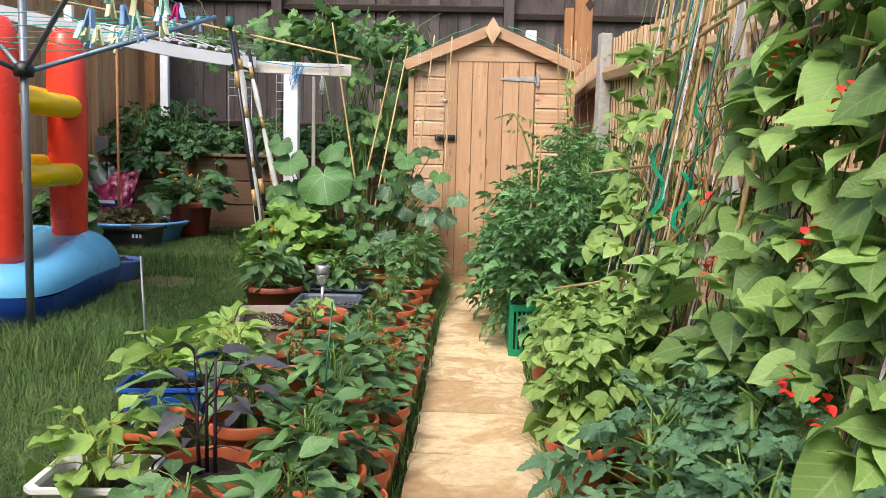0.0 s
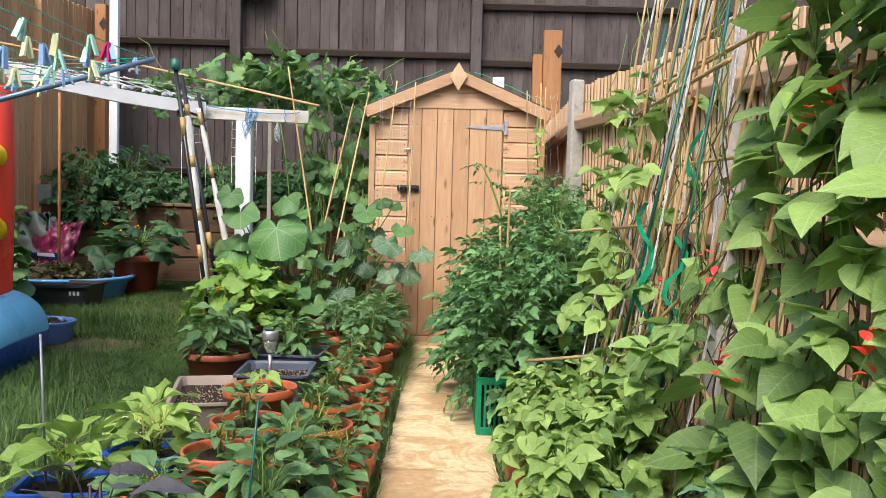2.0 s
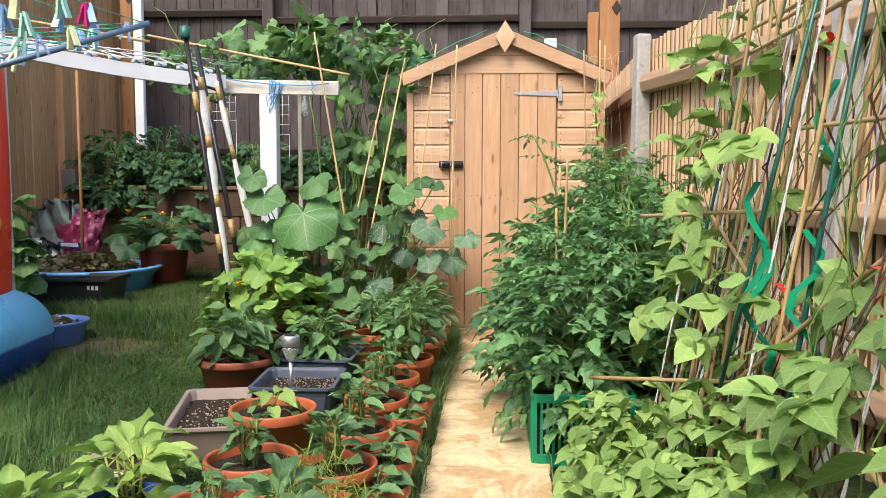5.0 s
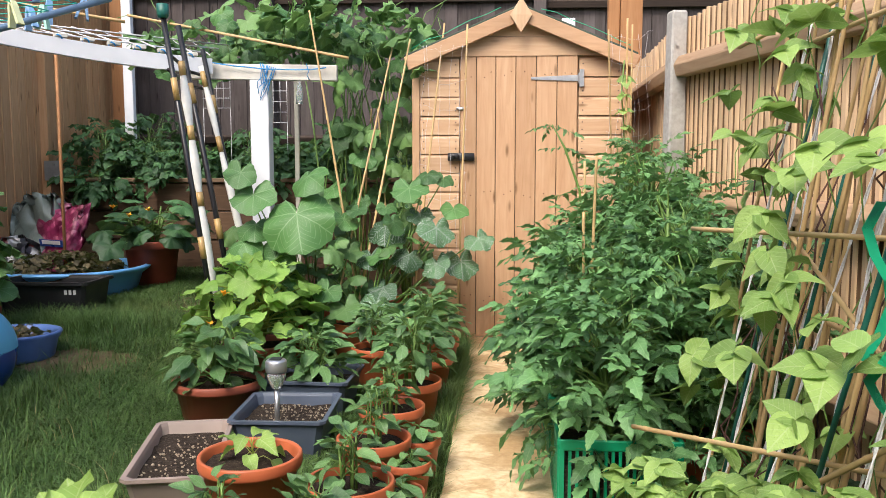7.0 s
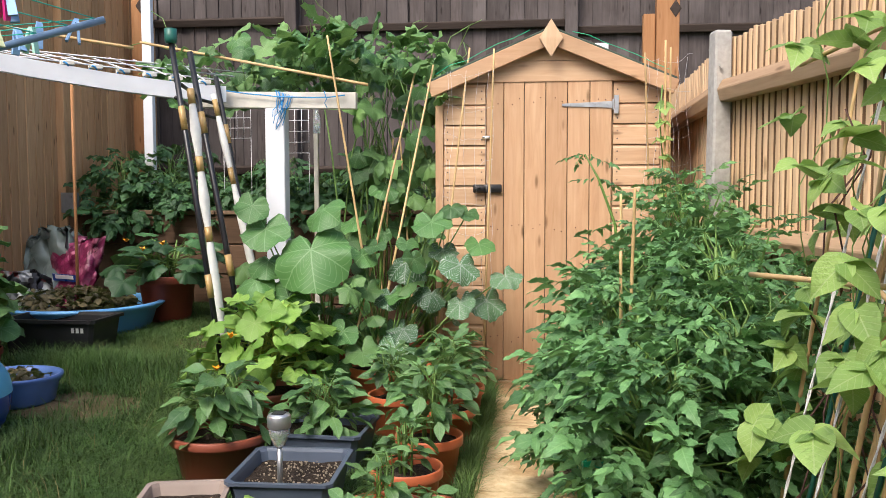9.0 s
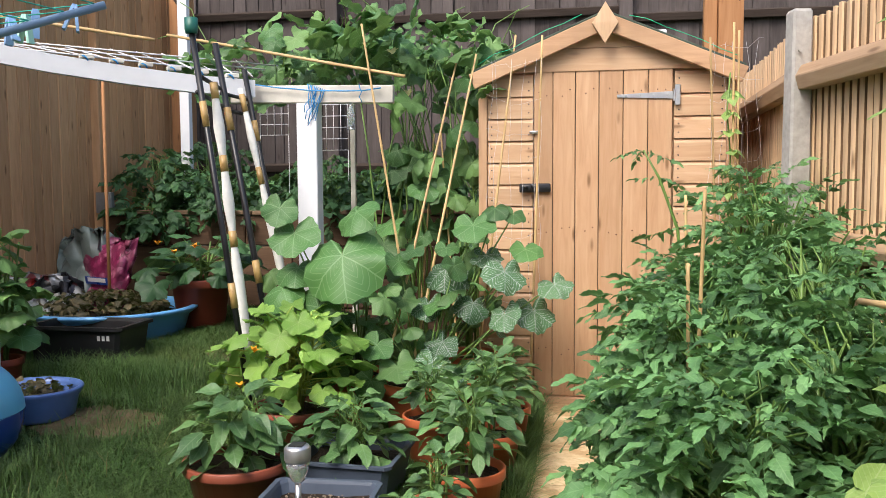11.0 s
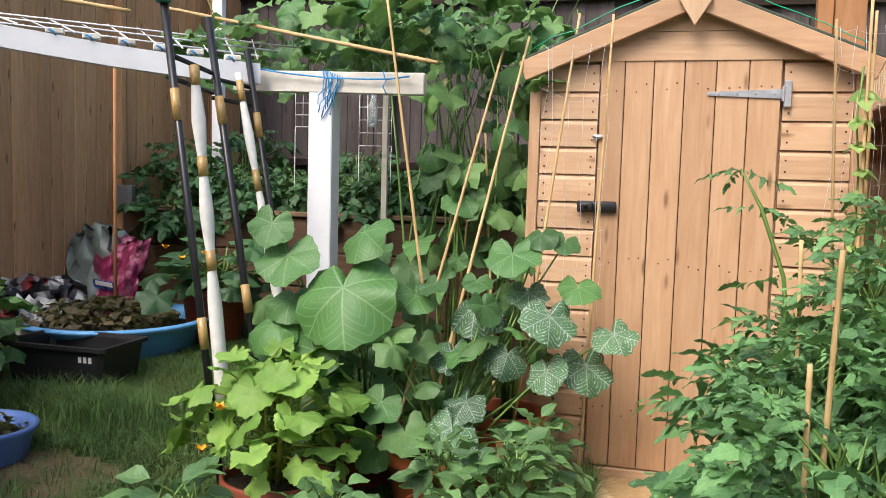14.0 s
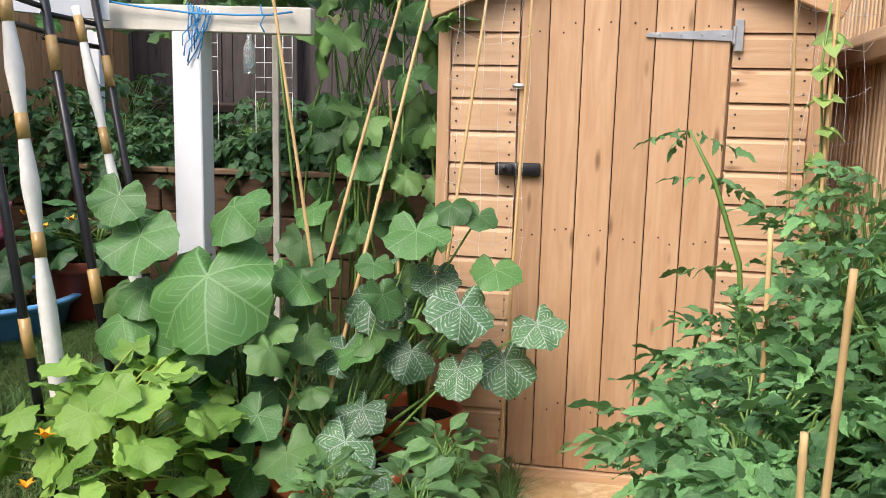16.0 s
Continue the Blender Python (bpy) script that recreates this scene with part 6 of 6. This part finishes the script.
def taped_pole(p, q, r, tapes, label, cap=False, white=False):
    p, q = Vector(p), Vector(q)
    t = thing("net_roll" if white else "black_pole", p, label, "netting roll" if white else "pole", "poles leaning on the frame")
    d = q - p
    if white:
        n = 30
        pts = [d * (i / n) for i in range(n + 1)]
        rr = [r * (.52 + .48 * min(1.0, min(abs(i / n - f) for f in tapes) / .13)) for i in range(n + 1)]
        part("roll", tube(bmesh.new(), pts, rr, 8), M_NETROLL, t)
    else:
        part("pole", tube(bmesh.new(), [Vector(), d * .5, d], r, 8), M_BLACKPOLE, t)
    for f in tapes:
        a, b = d * (f - .03), d * min(1.0, f + .03)
        part("tape", tube(bmesh.new(), [a, b], r * (.70 if white else 1.18), 8), M_TAPE, t, "tan tape")
    if cap:
        o = part("cap", lathe(bmesh.new(), [(.004, -.02), (.026, -.02), (.030, 0), (.030, .05), (.004, .055)], 14), M_GREENSTICK, t, "dark green end cap")
        o.location = d


taped_pole((-1.23, 5.93, 0), (-1.52, 5.98, 1.90), .014, (.37, .80), "black pole with tan tape and a green cap", True)
taped_pole((-1.24, 6.32, 0), (-1.63, 6.46, 1.92), .016, (.40, .80), "black pole with bands of tan tape")
taped_pole((-1.22, 6.62, 0), (-1.58, 6.70, 1.82), .014, (.45, .82), "black pole with bands of tan tape")
taped_pole((-1.33, 6.08, .42), (-1.49, 6.13, 1.68), .027, (.42, .70, .97), "white netting rolled tightly and bound with tape", False, True)
taped_pole((-1.18, 6.46, .20), (-1.53, 6.53, 1.70), .022, (.70, .95), "second roll of white netting bound with tape", False, True)
bm = bmesh.new()
for z in (1.70, 1.62):
    tube(bm, [(-1.50, 5.98, z), (-1.60, 6.45, z - .01)], .010, 6)
    tube(bm, [(-1.60, 6.45, z - .03), (-1.56, 6.70, z - .04)], .010, 6)
o = tagged(part("cross_bar", bm, M_BLACKPOLE), "black cross bars joining the poles", "pole")


def wire_grid(at, w, h, rz=0.0):
    t = thing("wire_grid", at, "white wire grid standing in the raised bed", "wire grid", "", "", rz)
    for i in range(5):
        part("wire", tube(bmesh.new(), [(-w / 2 + w * i / 4, 0, -h), (-w / 2 + w * i / 4, 0, 0)], .0028, 4), M_TWINE, t)
    for sd in (-1, 1):
        part("leg", tube(bmesh.new(), [(sd * w / 2, 0, .90 - at[2]), (sd * w / 2, 0, -h)], .0028, 4), M_TWINE, t)
    for i in range(5):
        part("wire", tube(bmesh.new(), [(-w / 2, .004, -h * i / 4), (w / 2, .004, -h * i / 4)], .0028, 4), M_TWINE, t)


wire_grid((-1.76, 8.86, 1.85), .24, .36)
wire_grid((-2.27, 8.90, 1.96), .24, .34)
bm = lathe(bmesh.new(), [(.004, 0), (.022, 0), (.022, .09), (.010, .12), (.009, .14), (.002, .14)], 12)
o = tagged(part("plastic_bottle", bm, M_CLEAR), "small clear plastic bottle hanging on the frame", "bottle")
o.location = (-1.02, 6.80, 1.50)


# ---- rotary airer and pegs ----
def airer():
    c = Vector((-2.025, 4.22, 0))
    t = thing("rotary_airer", c, "grey rotary clothes airer with green lines", "clothes airer")
    part("pole", tube(bmesh.new(), [(-.01, .02, 0), (0, 0, 1.95)], .020, 12), M_GREYTUBE, t)
    part("hub", lathe(bmesh.new(), [(.02, 1.35), (.045, 1.355), (.05, 1.38), (.045, 1.41), (.02, 1.43)], 14), M_BLACK, t, "black plastic hub")
    part("top_hub", lathe(bmesh.new(), [(.02, 1.80), (.05, 1.81), (.05, 1.86), (.02, 1.88)], 14), M_BLACK, t)
    tips = []
    for k in range(4):
        a = math.radians(42.8 + 90 * k)
        tip = Vector((1.013 * math.cos(a), 1.013 * math.sin(a), 1.77))
        tips.append(tip)
        part("arm", tube(bmesh.new(), [(.04 * math.cos(a), .04 * math.sin(a), 1.39), tip], .013, 8), M_GREYTUBE if k != 0 else M_ARM, t)
    for f in (.30, .42, .54, .66, .78, .88, .97):
        bm = bmesh.new()
        q = [Vector((0, 0, 1.39)).lerp(p, f) + Vector((0, 0, .012)) for p in tips]
        for a, b in zip(q, q[1:] + q[:1]):
            tube(bm, bent(a, b, .02 * f, 4), .0022, 4)
        part("line", bm, M_LINE, t, "thin green washing line")
    return [c + p for p in tips]


M_ARM = plain("blue_grey_tube", (0.16, 0.24, 0.34), 0.4, 0.2, 0.15, 14, 0.05)
TIPS = airer()


def make_peg(material):
    t = thing("clothes_peg", (0, 0, 0), "small plastic clothes peg clipped on the line", "clothes peg", "pegs on the airer")
    for sd in (-1, 1):
        bm = bmesh.new()
        a = [(-.004 * sd * 0 + sd * .002, 0, .004), (sd * .008, 0, -.018), (sd * .011, 0, -.038), (sd * .020, 0, -.078)]
        rows = []
        for (x, y, z), w in zip(a, (.009, .011, .011, .012)):
            rows.append([bm.verts.new((x + u, v, z)) for u, v in ((-.0045, -w), (.0045, -w), (.0045, w), (-.0045, w))])
        for r0, r1 in zip(rows, rows[1:]):
            for k in range(4):
                bm.faces.new((r0[k], r0[(k + 1) % 4], r1[(k + 1) % 4], r1[k]))
        bm.faces.new(rows[0][::-1])
        bm.faces.new(rows[-1])
        bmesh.ops.recalc_face_normals(bm, faces=bm.faces)
        part("jaw", bm, material, t, smooth=False)
    part("spring", tube(bmesh.new(), [(-.012, 0, -.03), (.012, 0, -.03)], .004, 6), M_STEEL, t)
    return t


rp = random.Random(91)
pegs = {}
HUBC = Vector((-2.025, 4.22, 1.39))
places = []
for k, mt in enumerate((M_PEG_B, M_PEG_G, M_PEG_Y, M_PEG_B, M_PEG_Y, M_PEG_G, M_PEG_B, M_PEG_B, M_PEG_G, M_PEG_Y, M_PEG_P, M_PEG_B, M_PEG_Y, M_PEG_B, M_PEG_G, M_PEG_B, M_PEG_Y, M_PEG_G, M_PEG_B, M_PEG_Y, M_PEG_B, M_PEG_G, M_PEG_Y, M_PEG_B)):
    f = (.97, .88, .78, .66, .54)[k % 5]
    side = 3 if k % 3 else 1
    a, b = HUBC.lerp(TIPS[0], f), HUBC.lerp(TIPS[side], f)
    u = rp.uniform(.02, .85 if side == 3 else .4)
    p = a.lerp(b, u) + Vector((0, 0, .012 - .02 * f * 4 * u * (1 - u)))
    m = pose(p.x, p.y, p.z, rp.uniform(-12, 12), rp.uniform(-25, 25), rp.uniform(0, 180)) @ Matrix.Diagonal((1.05, 1.05, 1.05, 1))
    if mt.name in pegs:
        copy_thing(pegs[mt.name], m)
    else:
        pegs[mt.name] = make_peg(mt)
        pegs[mt.name].matrix_basis = m


# ---- inflatable ----
def inflatable():
    t = thing("inflatable_toy", (-2.36, 5.03, 0), "inflatable toy with blue base, red columns and yellow bars", "inflatable toy", rz=3)
    X0, X1, Y0, Y1 = -1.15, 0.27, -0.72, 0.72
    cx, hx, hy = (X0 + X1) / 2, (X1 - X0) / 2, (Y1 - Y0) / 2

    def pad(lo, hi, material, name, top):
        """Half of the cushion: from its flat face in to the seam where it is widest."""
        bm = bmesh.new()
        rows = []
        for i in range(9):
            f = i / 8
            k = 0.16 * (1 - math.cos(f * math.pi / 2))
            z = lo + (hi - lo) * (math.sin(f * math.pi / 2))
            ring = []
            for s in range(56):
                a = 6.2832 * s / 56
                x = cx + (hx - k) * (abs(math.cos(a)) ** .35) * (1 if math.cos(a) >= 0 else -1)
                y = (hy - k) * (abs(math.sin(a)) ** .35) * (1 if math.sin(a) >= 0 else -1)
                ring.append(bm.verts.new((x, y, z + (top * (.05 * y + .025 * math.sin(5 * y + x * 3)) * (f + .4) if top else .02 * math.sin(5 * y + x * 3) * (1 - f) + .02 * y * (1 - f)))))
            rows.append(ring)
        for r0, r1 in zip(rows, rows[1:]):
            for s in range(56):
                bm.faces.new((r0[s], r0[(s + 1) % 56], r1[(s + 1) % 56], r1[s]))
        bm.faces.new(rows[-1])
        bmesh.ops.recalc_face_normals(bm, faces=bm.faces)
        return part(name, bm, material, t)

    pad(.235, 0.005, M_NAVYVINYL, "lower_base", 0)
    pad(.235, .43, M_SKYVINYL, "upper_base", 1)
    for x, y, z in ((-.05, -.41, .37), (-.035, .42, .43), (-.95, -.41, .37), (-.95, .42, .43)):
        prof = [(.004, -.04), (.100, -.04), (.110, .06), (.120, .5), (.120, .9), (.114, 1.20), (.095, 1.29), (.06, 1.335), (.004, 1.345)]
        o = part("column", lathe(bmesh.new(), prof, 28), M_RED, t, "red inflated column")
        o.location = (x, y, z)
    for z in (1.27, .85):
        for x, y1, dz in ((.035, .36, 0), (-.17, .42, .05)):
            r = .072
            pts, rr = [(x - .03, -.42, z + dz), (x, y1 - .3, z + dz)], [r, r]
            for k in range(9):
                a = k * math.pi / 16.4
                pts.append((x, y1 - r + r * math.sin(a), z + dz))
                rr.append(r * math.cos(a) + .001)
            part("bar", tube(bmesh.new(), pts, rr, 16), M_YELLOW, t, "yellow inflated bar")


inflatable()


# ---- tubs, crate and sacks ----
def leaf_heap(t, n, rx, ry, z, s0, s1, rng, material, hump=.08):
    bits = []
    for i in range(n):
        a, r = rng.uniform(0, 6.283), math.sqrt(rng.uniform(0, 1))
        m = pose(rx * r * math.cos(a), ry * r * math.sin(a), z + hump * (1 - r * r) + rng.uniform(-.03, .03), rng.uniform(-50, 20), rng.uniform(-30, 30), rng.uniform(0, 360))
        L = rng.uniform(s0, s1)
        bits.append(blade(L, L * .8, P_OVATE, .05, rng.uniform(.1, .4), rng.uniform(.2, .5), .05, .08, 4, m, rng))
    return tagged(part("leaves", mesh_of("leaves", join(bits), material), None, t), kind="stuff")


rtub = random.Random(101)
t = thing("plastic_tub", (-2.99, 7.68, gz(-2.6, 7.5) - 0.01), "wide sky-blue tub full of bronze strawberry leaves", "tub")
part("shell", lathe(bmesh.new(), [(.02, 0), (.44, 0), (.46, .02), (.505, .15), (.545, .18), (.57, .20), (.57, .212), (.53, .217), (.495, .19), (.44, .04), (.02, .03)], 40), M_TUB, t)
part("soil", soil_mesh(.47, .14, rtub), M_SOIL, t)
leaf_heap(t, 620, .45, .44, .20, .04, .08, rtub, L_BRONZE, .10).location = (-.08, -.03, 0)
t = thing("plastic_tub", (-2.43, 6.03, gz(-2.43, 5.9)), "small denim-blue tub with a few reddish seedlings", "tub")
part("shell", lathe(bmesh.new(), [(.02, 0), (.20, 0), (.212, .015), (.232, .10), (.25, .125), (.258, .14), (.256, .148), (.24, .15), (.222, .125), (.20, .03), (.02, .02)], 34, .95, .85), M_TUB2, t)
part("soil", soil_mesh(.19, .09, rtub), M_SOIL, t)
leaf_heap(t, 130, .19, .16, .12, .03, .06, rtub, L_BRONZE, .03)
t = thing("black_crate", (-2.74, 7.0, gz(-2.74, 7.0)), "black plastic crate standing in the grass", "crate")
part("shell", open_box(.60, .36, .235, .90, .006, .02), M_BLACK, t, smooth=False)
for k in range(3):
    part("sticker", box(bmesh.new(), (.018, .003, .03), pose(.17 + .03 * k, -.176, .17), 0), M_BUCKET, t, smooth=False)


def sack(at, w, d, h, rz, lean, material, label, crumple, seed, marks=False):
    t = thing("compost_sack", at, label, "sack", "", "", rz)
    rng = random.Random(seed)
    bm = bmesh.new()
    bmesh.ops.create_cube(bm, size=1.0)
    bmesh.ops.subdivide_edges(bm, edges=bm.edges[:], cuts=7, use_grid_fill=True)
    off = Vector((seed * 3.1, seed * 1.7, 0))
    for v in bm.verts:
        p = v.co.copy()
        f = p.z + .5
        rnd = 1 - .55 * (abs(p.x * 2) ** 4) * (abs(p.y * 2) ** .5) * .4
        x, y = p.x * w * rnd, p.y * d * (1 - .75 * f) * (1 - .5 * (p.x * 2) ** 4)
        n = noise.noise_vector(p * 3.2 + off) * crumple + noise.noise_vector(p * 8 + off) * crumple * .5
        v.co = Vector((x, y + lean * f, h * f)) + n * (.4 + f)
        v.co.z = max(v.co.z, 0.0)
    part("bag", bm, material, t)
    if marks:
        for z, wd, hh, mt in ((h * .56, w * .62, .055, M_NAVYVINYL), (h * .57, w * .46, .03, M_BUCKET), (h * .35, w * .35, .03, M_FLOWERPINK)):
            o = part("printed_band", box(bmesh.new(), (wd, .004, hh), pose(.02, -d * .42 + lean * z / h - (.012 if mt == M_BUCKET else .006), z, 8, 0, 0), .001), mt, t, smooth=False)


M_FLOWERPINK = plain("pink_print", (0.55, 0.08, 0.22), 0.35, 0, 0.2, 20, 0.1)
sack((-3.30, 7.98, gz(-3.3, 7.98)), .46, .24, .56, -24, .16, M_PINKBAG, "magenta compost sack slumped against the fence", .07, 5, True)
sack((-3.52, 8.08, gz(-3.5, 8.08)), .40, .20, .62, -10, .10, M_GREYBAG, "grey-green compost sack behind the magenta one", .09, 6)
sack((-3.50, 7.62, gz(-3.5, 7.62)), .46, .36, .34, 30, 0, M_DARKBAG, "crumpled dark printed sack with white patches", .10, 7)
sack((-3.40, 7.46, gz(-3.4, 7.46)), .26, .20, .26, -20, 0, M_BUCKET, "crumpled white plastic bag", .10, 8)
bm = box(bmesh.new(), (.14, .05, .17), pose(0, 0, 0), .006)
for z in (-.05, .05):
    bmesh.ops.create_cone(bm, cap_ends=True, segments=8, radius1=.012, radius2=.01, depth=.012, matrix=pose(.02, -.028, z, 90, 0, 0))
o = tagged(part("galvanised_bracket", bm, M_STEEL_D, smooth=False), "galvanised steel bracket box on the bed's corner", "bracket")
M = pose(-3.64, 8.66, 1.08)
o.matrix_basis = M


# ---- strings, netting and twigs by the shed ----
rn = random.Random(111)
t = thing("plant_netting", (0.95, 6.78, 0), "loose pea netting hung between the canes and the shed", "netting")
for x0, x1, y, z0, z1 in ((-1.24, -.95, .0, .6, 1.85), (-.12, .14, -.02, .9, 1.9)):
    bm = bmesh.new()
    for i in range(6):
        x = x0 + (x1 - x0) * i / 5
        tube(bm, bent((x, y + .02, z0), (x + rn.uniform(-.04, .04), y + .06, z1), 0, 7, .018, rn), .0008, 3)
    for i in range(8):
        z = z0 + (z1 - z0) * i / 7
        tube(bm, bent((x0, y + .03, z), (x1, y + .05, z + rn.uniform(-.05, .05)), .03, 6, .02, rn), .0007, 3)
    part("mesh_panel", bm, M_TWINE, t)
bm = bmesh.new()
for sgn in (-1, 1):
    pts = [(.32 + sgn * (.12 + .09 * k), 6.85 + rn.uniform(-.015, .01), 2.115 - .042 * (1.2 + .9 * k) + rn.uniform(-.01, .012)) for k in range(7)]
    tube(bm, pts, .0022, 5)
tagged(part("green_twine", bm, M_RIBBON), "frayed green twine lying on the shed roof edge", "twine")
t = thing("pea_plant", (0.90, 6.60, 0), "thin climbing shoot on the canes by the shed", "climbing plant")
part("stem", tube(bmesh.new(), bent((0, 0, 0), (.0, .0, 1.72), 0, 9, .015, rn), .004, 5), M_STEM, t)
for k in range(9):
    put_leaf(t, ML_LIME if k > 5 else ML_BEAN, (rn.uniform(-.02, .02), 0, .9 + .09 * k), rn.uniform(60, 300), -rn.uniform(0, 50), 0, .07, rn)
bits = []
for i in range(70):
    m = pose(.44 + rn.uniform(-.05, .04), 5.42 + rn.uniform(-.09, .09), .02 + rn.uniform(0, .03), rn.uniform(-10, 30), 0, rn.uniform(0, 360))
    bits.append(blade(rn.uniform(.04, .11), .006, (.8, 1, .8, .2), 0, 0, .1, 0, 0, 2, m, rn))
tagged(part("dry_clippings", mesh_of("dry_clippings", join(bits), L_DRYDARK), None), "small heap of dry brown clippings on the path", "clippings", kind="stuff")


# ---- grit on the bare trays ----
def grit(at, sx, sy, z, n, seed):
    rng = random.Random(seed)
    bm = bmesh.new()
    for i in range(n):
        r = rng.uniform(.002, .0052)
        m = pose(at[0] + rng.uniform(-sx, sx) * .5, at[1] + rng.uniform(-sy, sy) * .5, z + rng.uniform(0, .008), rng.uniform(0, 90), rng.uniform(0, 90), 0) @ Matrix.Diagonal((r * rng.uniform(.7, 1.6), r, r * .7, 1))
        bmesh.ops.create_icosphere(bm, subdivisions=1, radius=1, matrix=m)
    tagged(part("tray_grit", bm, M_GRIT), "pale grit and bark chips on the tray's soil", "grit", kind="stuff")


M_GRIT = plain("mixed_grit", (0.30, 0.24, 0.17), 0.8, 0, 0.6, 90, 0.3)
grit((-0.64, 4.98), .30, .34, .112, 260, 1)
grit((-0.90, 4.53), .20, .48, .098, 150, 2)


# ---- grass ----
def blades_mesh(name, pts, heights, widths, lean, material, seed):
    rng = np.random.default_rng(seed)
    n = len(pts)
    az = rng.uniform(0, 2 * np.pi, n)
    d = np.stack([np.cos(az), np.sin(az)], 1)
    s = np.stack([-d[:, 1], d[:, 0]], 1)
    ln = lean * rng.uniform(.2, 1.3, n) * heights
    V = np.zeros((n, 5, 3), np.float32)
    w = widths[:, None] * .5
    V[:, 0, :2], V[:, 1, :2] = pts - s * w, pts + s * w
    g = .062 * np.clip(pts[:, 1] - 4.6, 0, 4.2)
    f = np.clip((-1.15 - pts[:, 0]) / .7, 0, 1)
    g = g * f * f * (3 - 2 * f)
    V[:, 0, 2] = V[:, 1, 2] = g - .012
    midp = pts + d * ln[:, None] * .35
    V[:, 2, :2], V[:, 3, :2] = midp + s * w * .85, midp - s * w * .85
    V[:, 2, 2] = V[:, 3, 2] = g + heights * .62
    V[:, 4, :2] = pts + d * ln[:, None]
    V[:, 4, 2] = g + heights * .92
    base = (np.arange(n) * 5)[:, None]
    loops = np.concatenate([base + np.array([[0, 1, 2, 3]]), base + np.array([[3, 2, 4]])], 1).astype(np.int32)
    me = bpy.data.meshes.new(name)
    me.vertices.add(n * 5)
    me.vertices.foreach_set("co", V.ravel())
    me.loops.add(n * 7)
    me.loops.foreach_set("vertex_index", loops.ravel())
    me.polygons.add(n * 2)
    st = np.stack([np.arange(n) * 7, np.arange(n) * 7 + 4], 1).astype(np.int32)
    me.polygons.foreach_set("loop_start", st.ravel())
    uv = me.uv_layers.new(name="UVMap")
    u = np.tile(np.array([[.4, 0], [.6, 0], [.6, .6], [.4, .6], [.4, .6], [.6, .6], [.5, 1]], np.float32), (n, 1))
    uv.data.foreach_set("uv", u.ravel())
    me.update(calc_edges=True)
    me.materials.append(material)
    return me


def grass():
    rng = np.random.default_rng(5)
    n = 300000
    p = np.stack([rng.uniform(-3.7, -.05, n), rng.uniform(1.2, 8.65, n)], 1)
    x, y = p[:, 0], p[:, 1]
    keep = ~((x > -.62) & (y < 4.0) & (rng.uniform(0, 1, n) < .7))
    for cx, cy, rx, ry, k in ((-2.06, 5.98, .36, .26, .88), (-1.80, 7.35, .45, .35, .6), (-2.8, 5.03, .68, .66, 1), (-2.95, 7.68, .42, .42, 1)):
        dd = ((x - cx) / rx) ** 2 + ((y - cy) / ry) ** 2
        keep &= ~((dd < rng.uniform(.55, 1.1, n)) & (rng.uniform(0, 1, n) < k))
    thin = np.sin(x * 2.3 + 1.0) * np.sin(y * 1.9 + .4)
    keep &= rng.uniform(0, 1, n) < .86 + .2 * thin
    p, thin = p[keep], thin[keep]
    h = rng.uniform(.014, .044, len(p)) * (1 + .4 * thin)
    me = blades_mesh("grass", p, h, rng.uniform(.0028, .0052, len(p)), 2.8, L_GRASS, 1)
    tagged(new("grass", me), "short green lawn grass", "grass", kind="stuff")
    # long uncut tufts by the pole, the tubs, the pots and the path
    P, H = [], []
    for cx, cy, sx, sy, k, hh in ((-1.95, 4.15, .40, .5, 4200, .17), (-1.9, 3.2, .55, .6, 2600, .11), (-1.98, 5.0, .10, .6, 1500, .13), (-2.45, 6.58, .40, .16, 3600, .16), (-2.0, 6.55, .2, .3, 900, .10),
                                  (-.02, 6.0, .035, .75, 3600, .15), (-.02, 4.2, .03, 1.6, 1500, .09), (.50, 2.9, .035, .9, 1300, .13), (-1.15, 4.2, .12, .7, 1400, .08), (-2.3, 7.2, .2, .2, 600, .09),
                                  (-1.2, 2.6, .25, .7, 1600, .09), (-3.2, 8.3, .3, .15, 700, .16), (-1.35, 5.6, .10, .4, 600, .07)):
        P.append(np.stack([rng.normal(cx, sx * .6, k), rng.normal(cy, sy * .6, k)], 1))
        H.append(rng.uniform(.35, 1, k) * hh)
    P, H = np.concatenate(P), np.concatenate(H)
    ok = ~((P[:, 0] > .03) & (P[:, 0] < .455))
    P, H = P[ok], H[ok]
    me = blades_mesh("long_grass", P, H, rng.uniform(.0025, .0045, len(P)), 1.15, L_GRASS, 2)
    tagged(new("long_grass", me), "long uncut grass tufts round pots and poles", "grass", kind="stuff")
    k = 900
    P = np.stack([rng.uniform(-3.4, -.8, k), rng.uniform(1.5, 8.4, k)], 1)
    me = blades_mesh("straw", P, rng.uniform(.03, .14, k), rng.uniform(.0015, .0025, k), 1.3, L_DRY, 3)
    tagged(new("straw", me), "dry straw-coloured grass stalks in the lawn", "grass", kind="stuff")


grass()
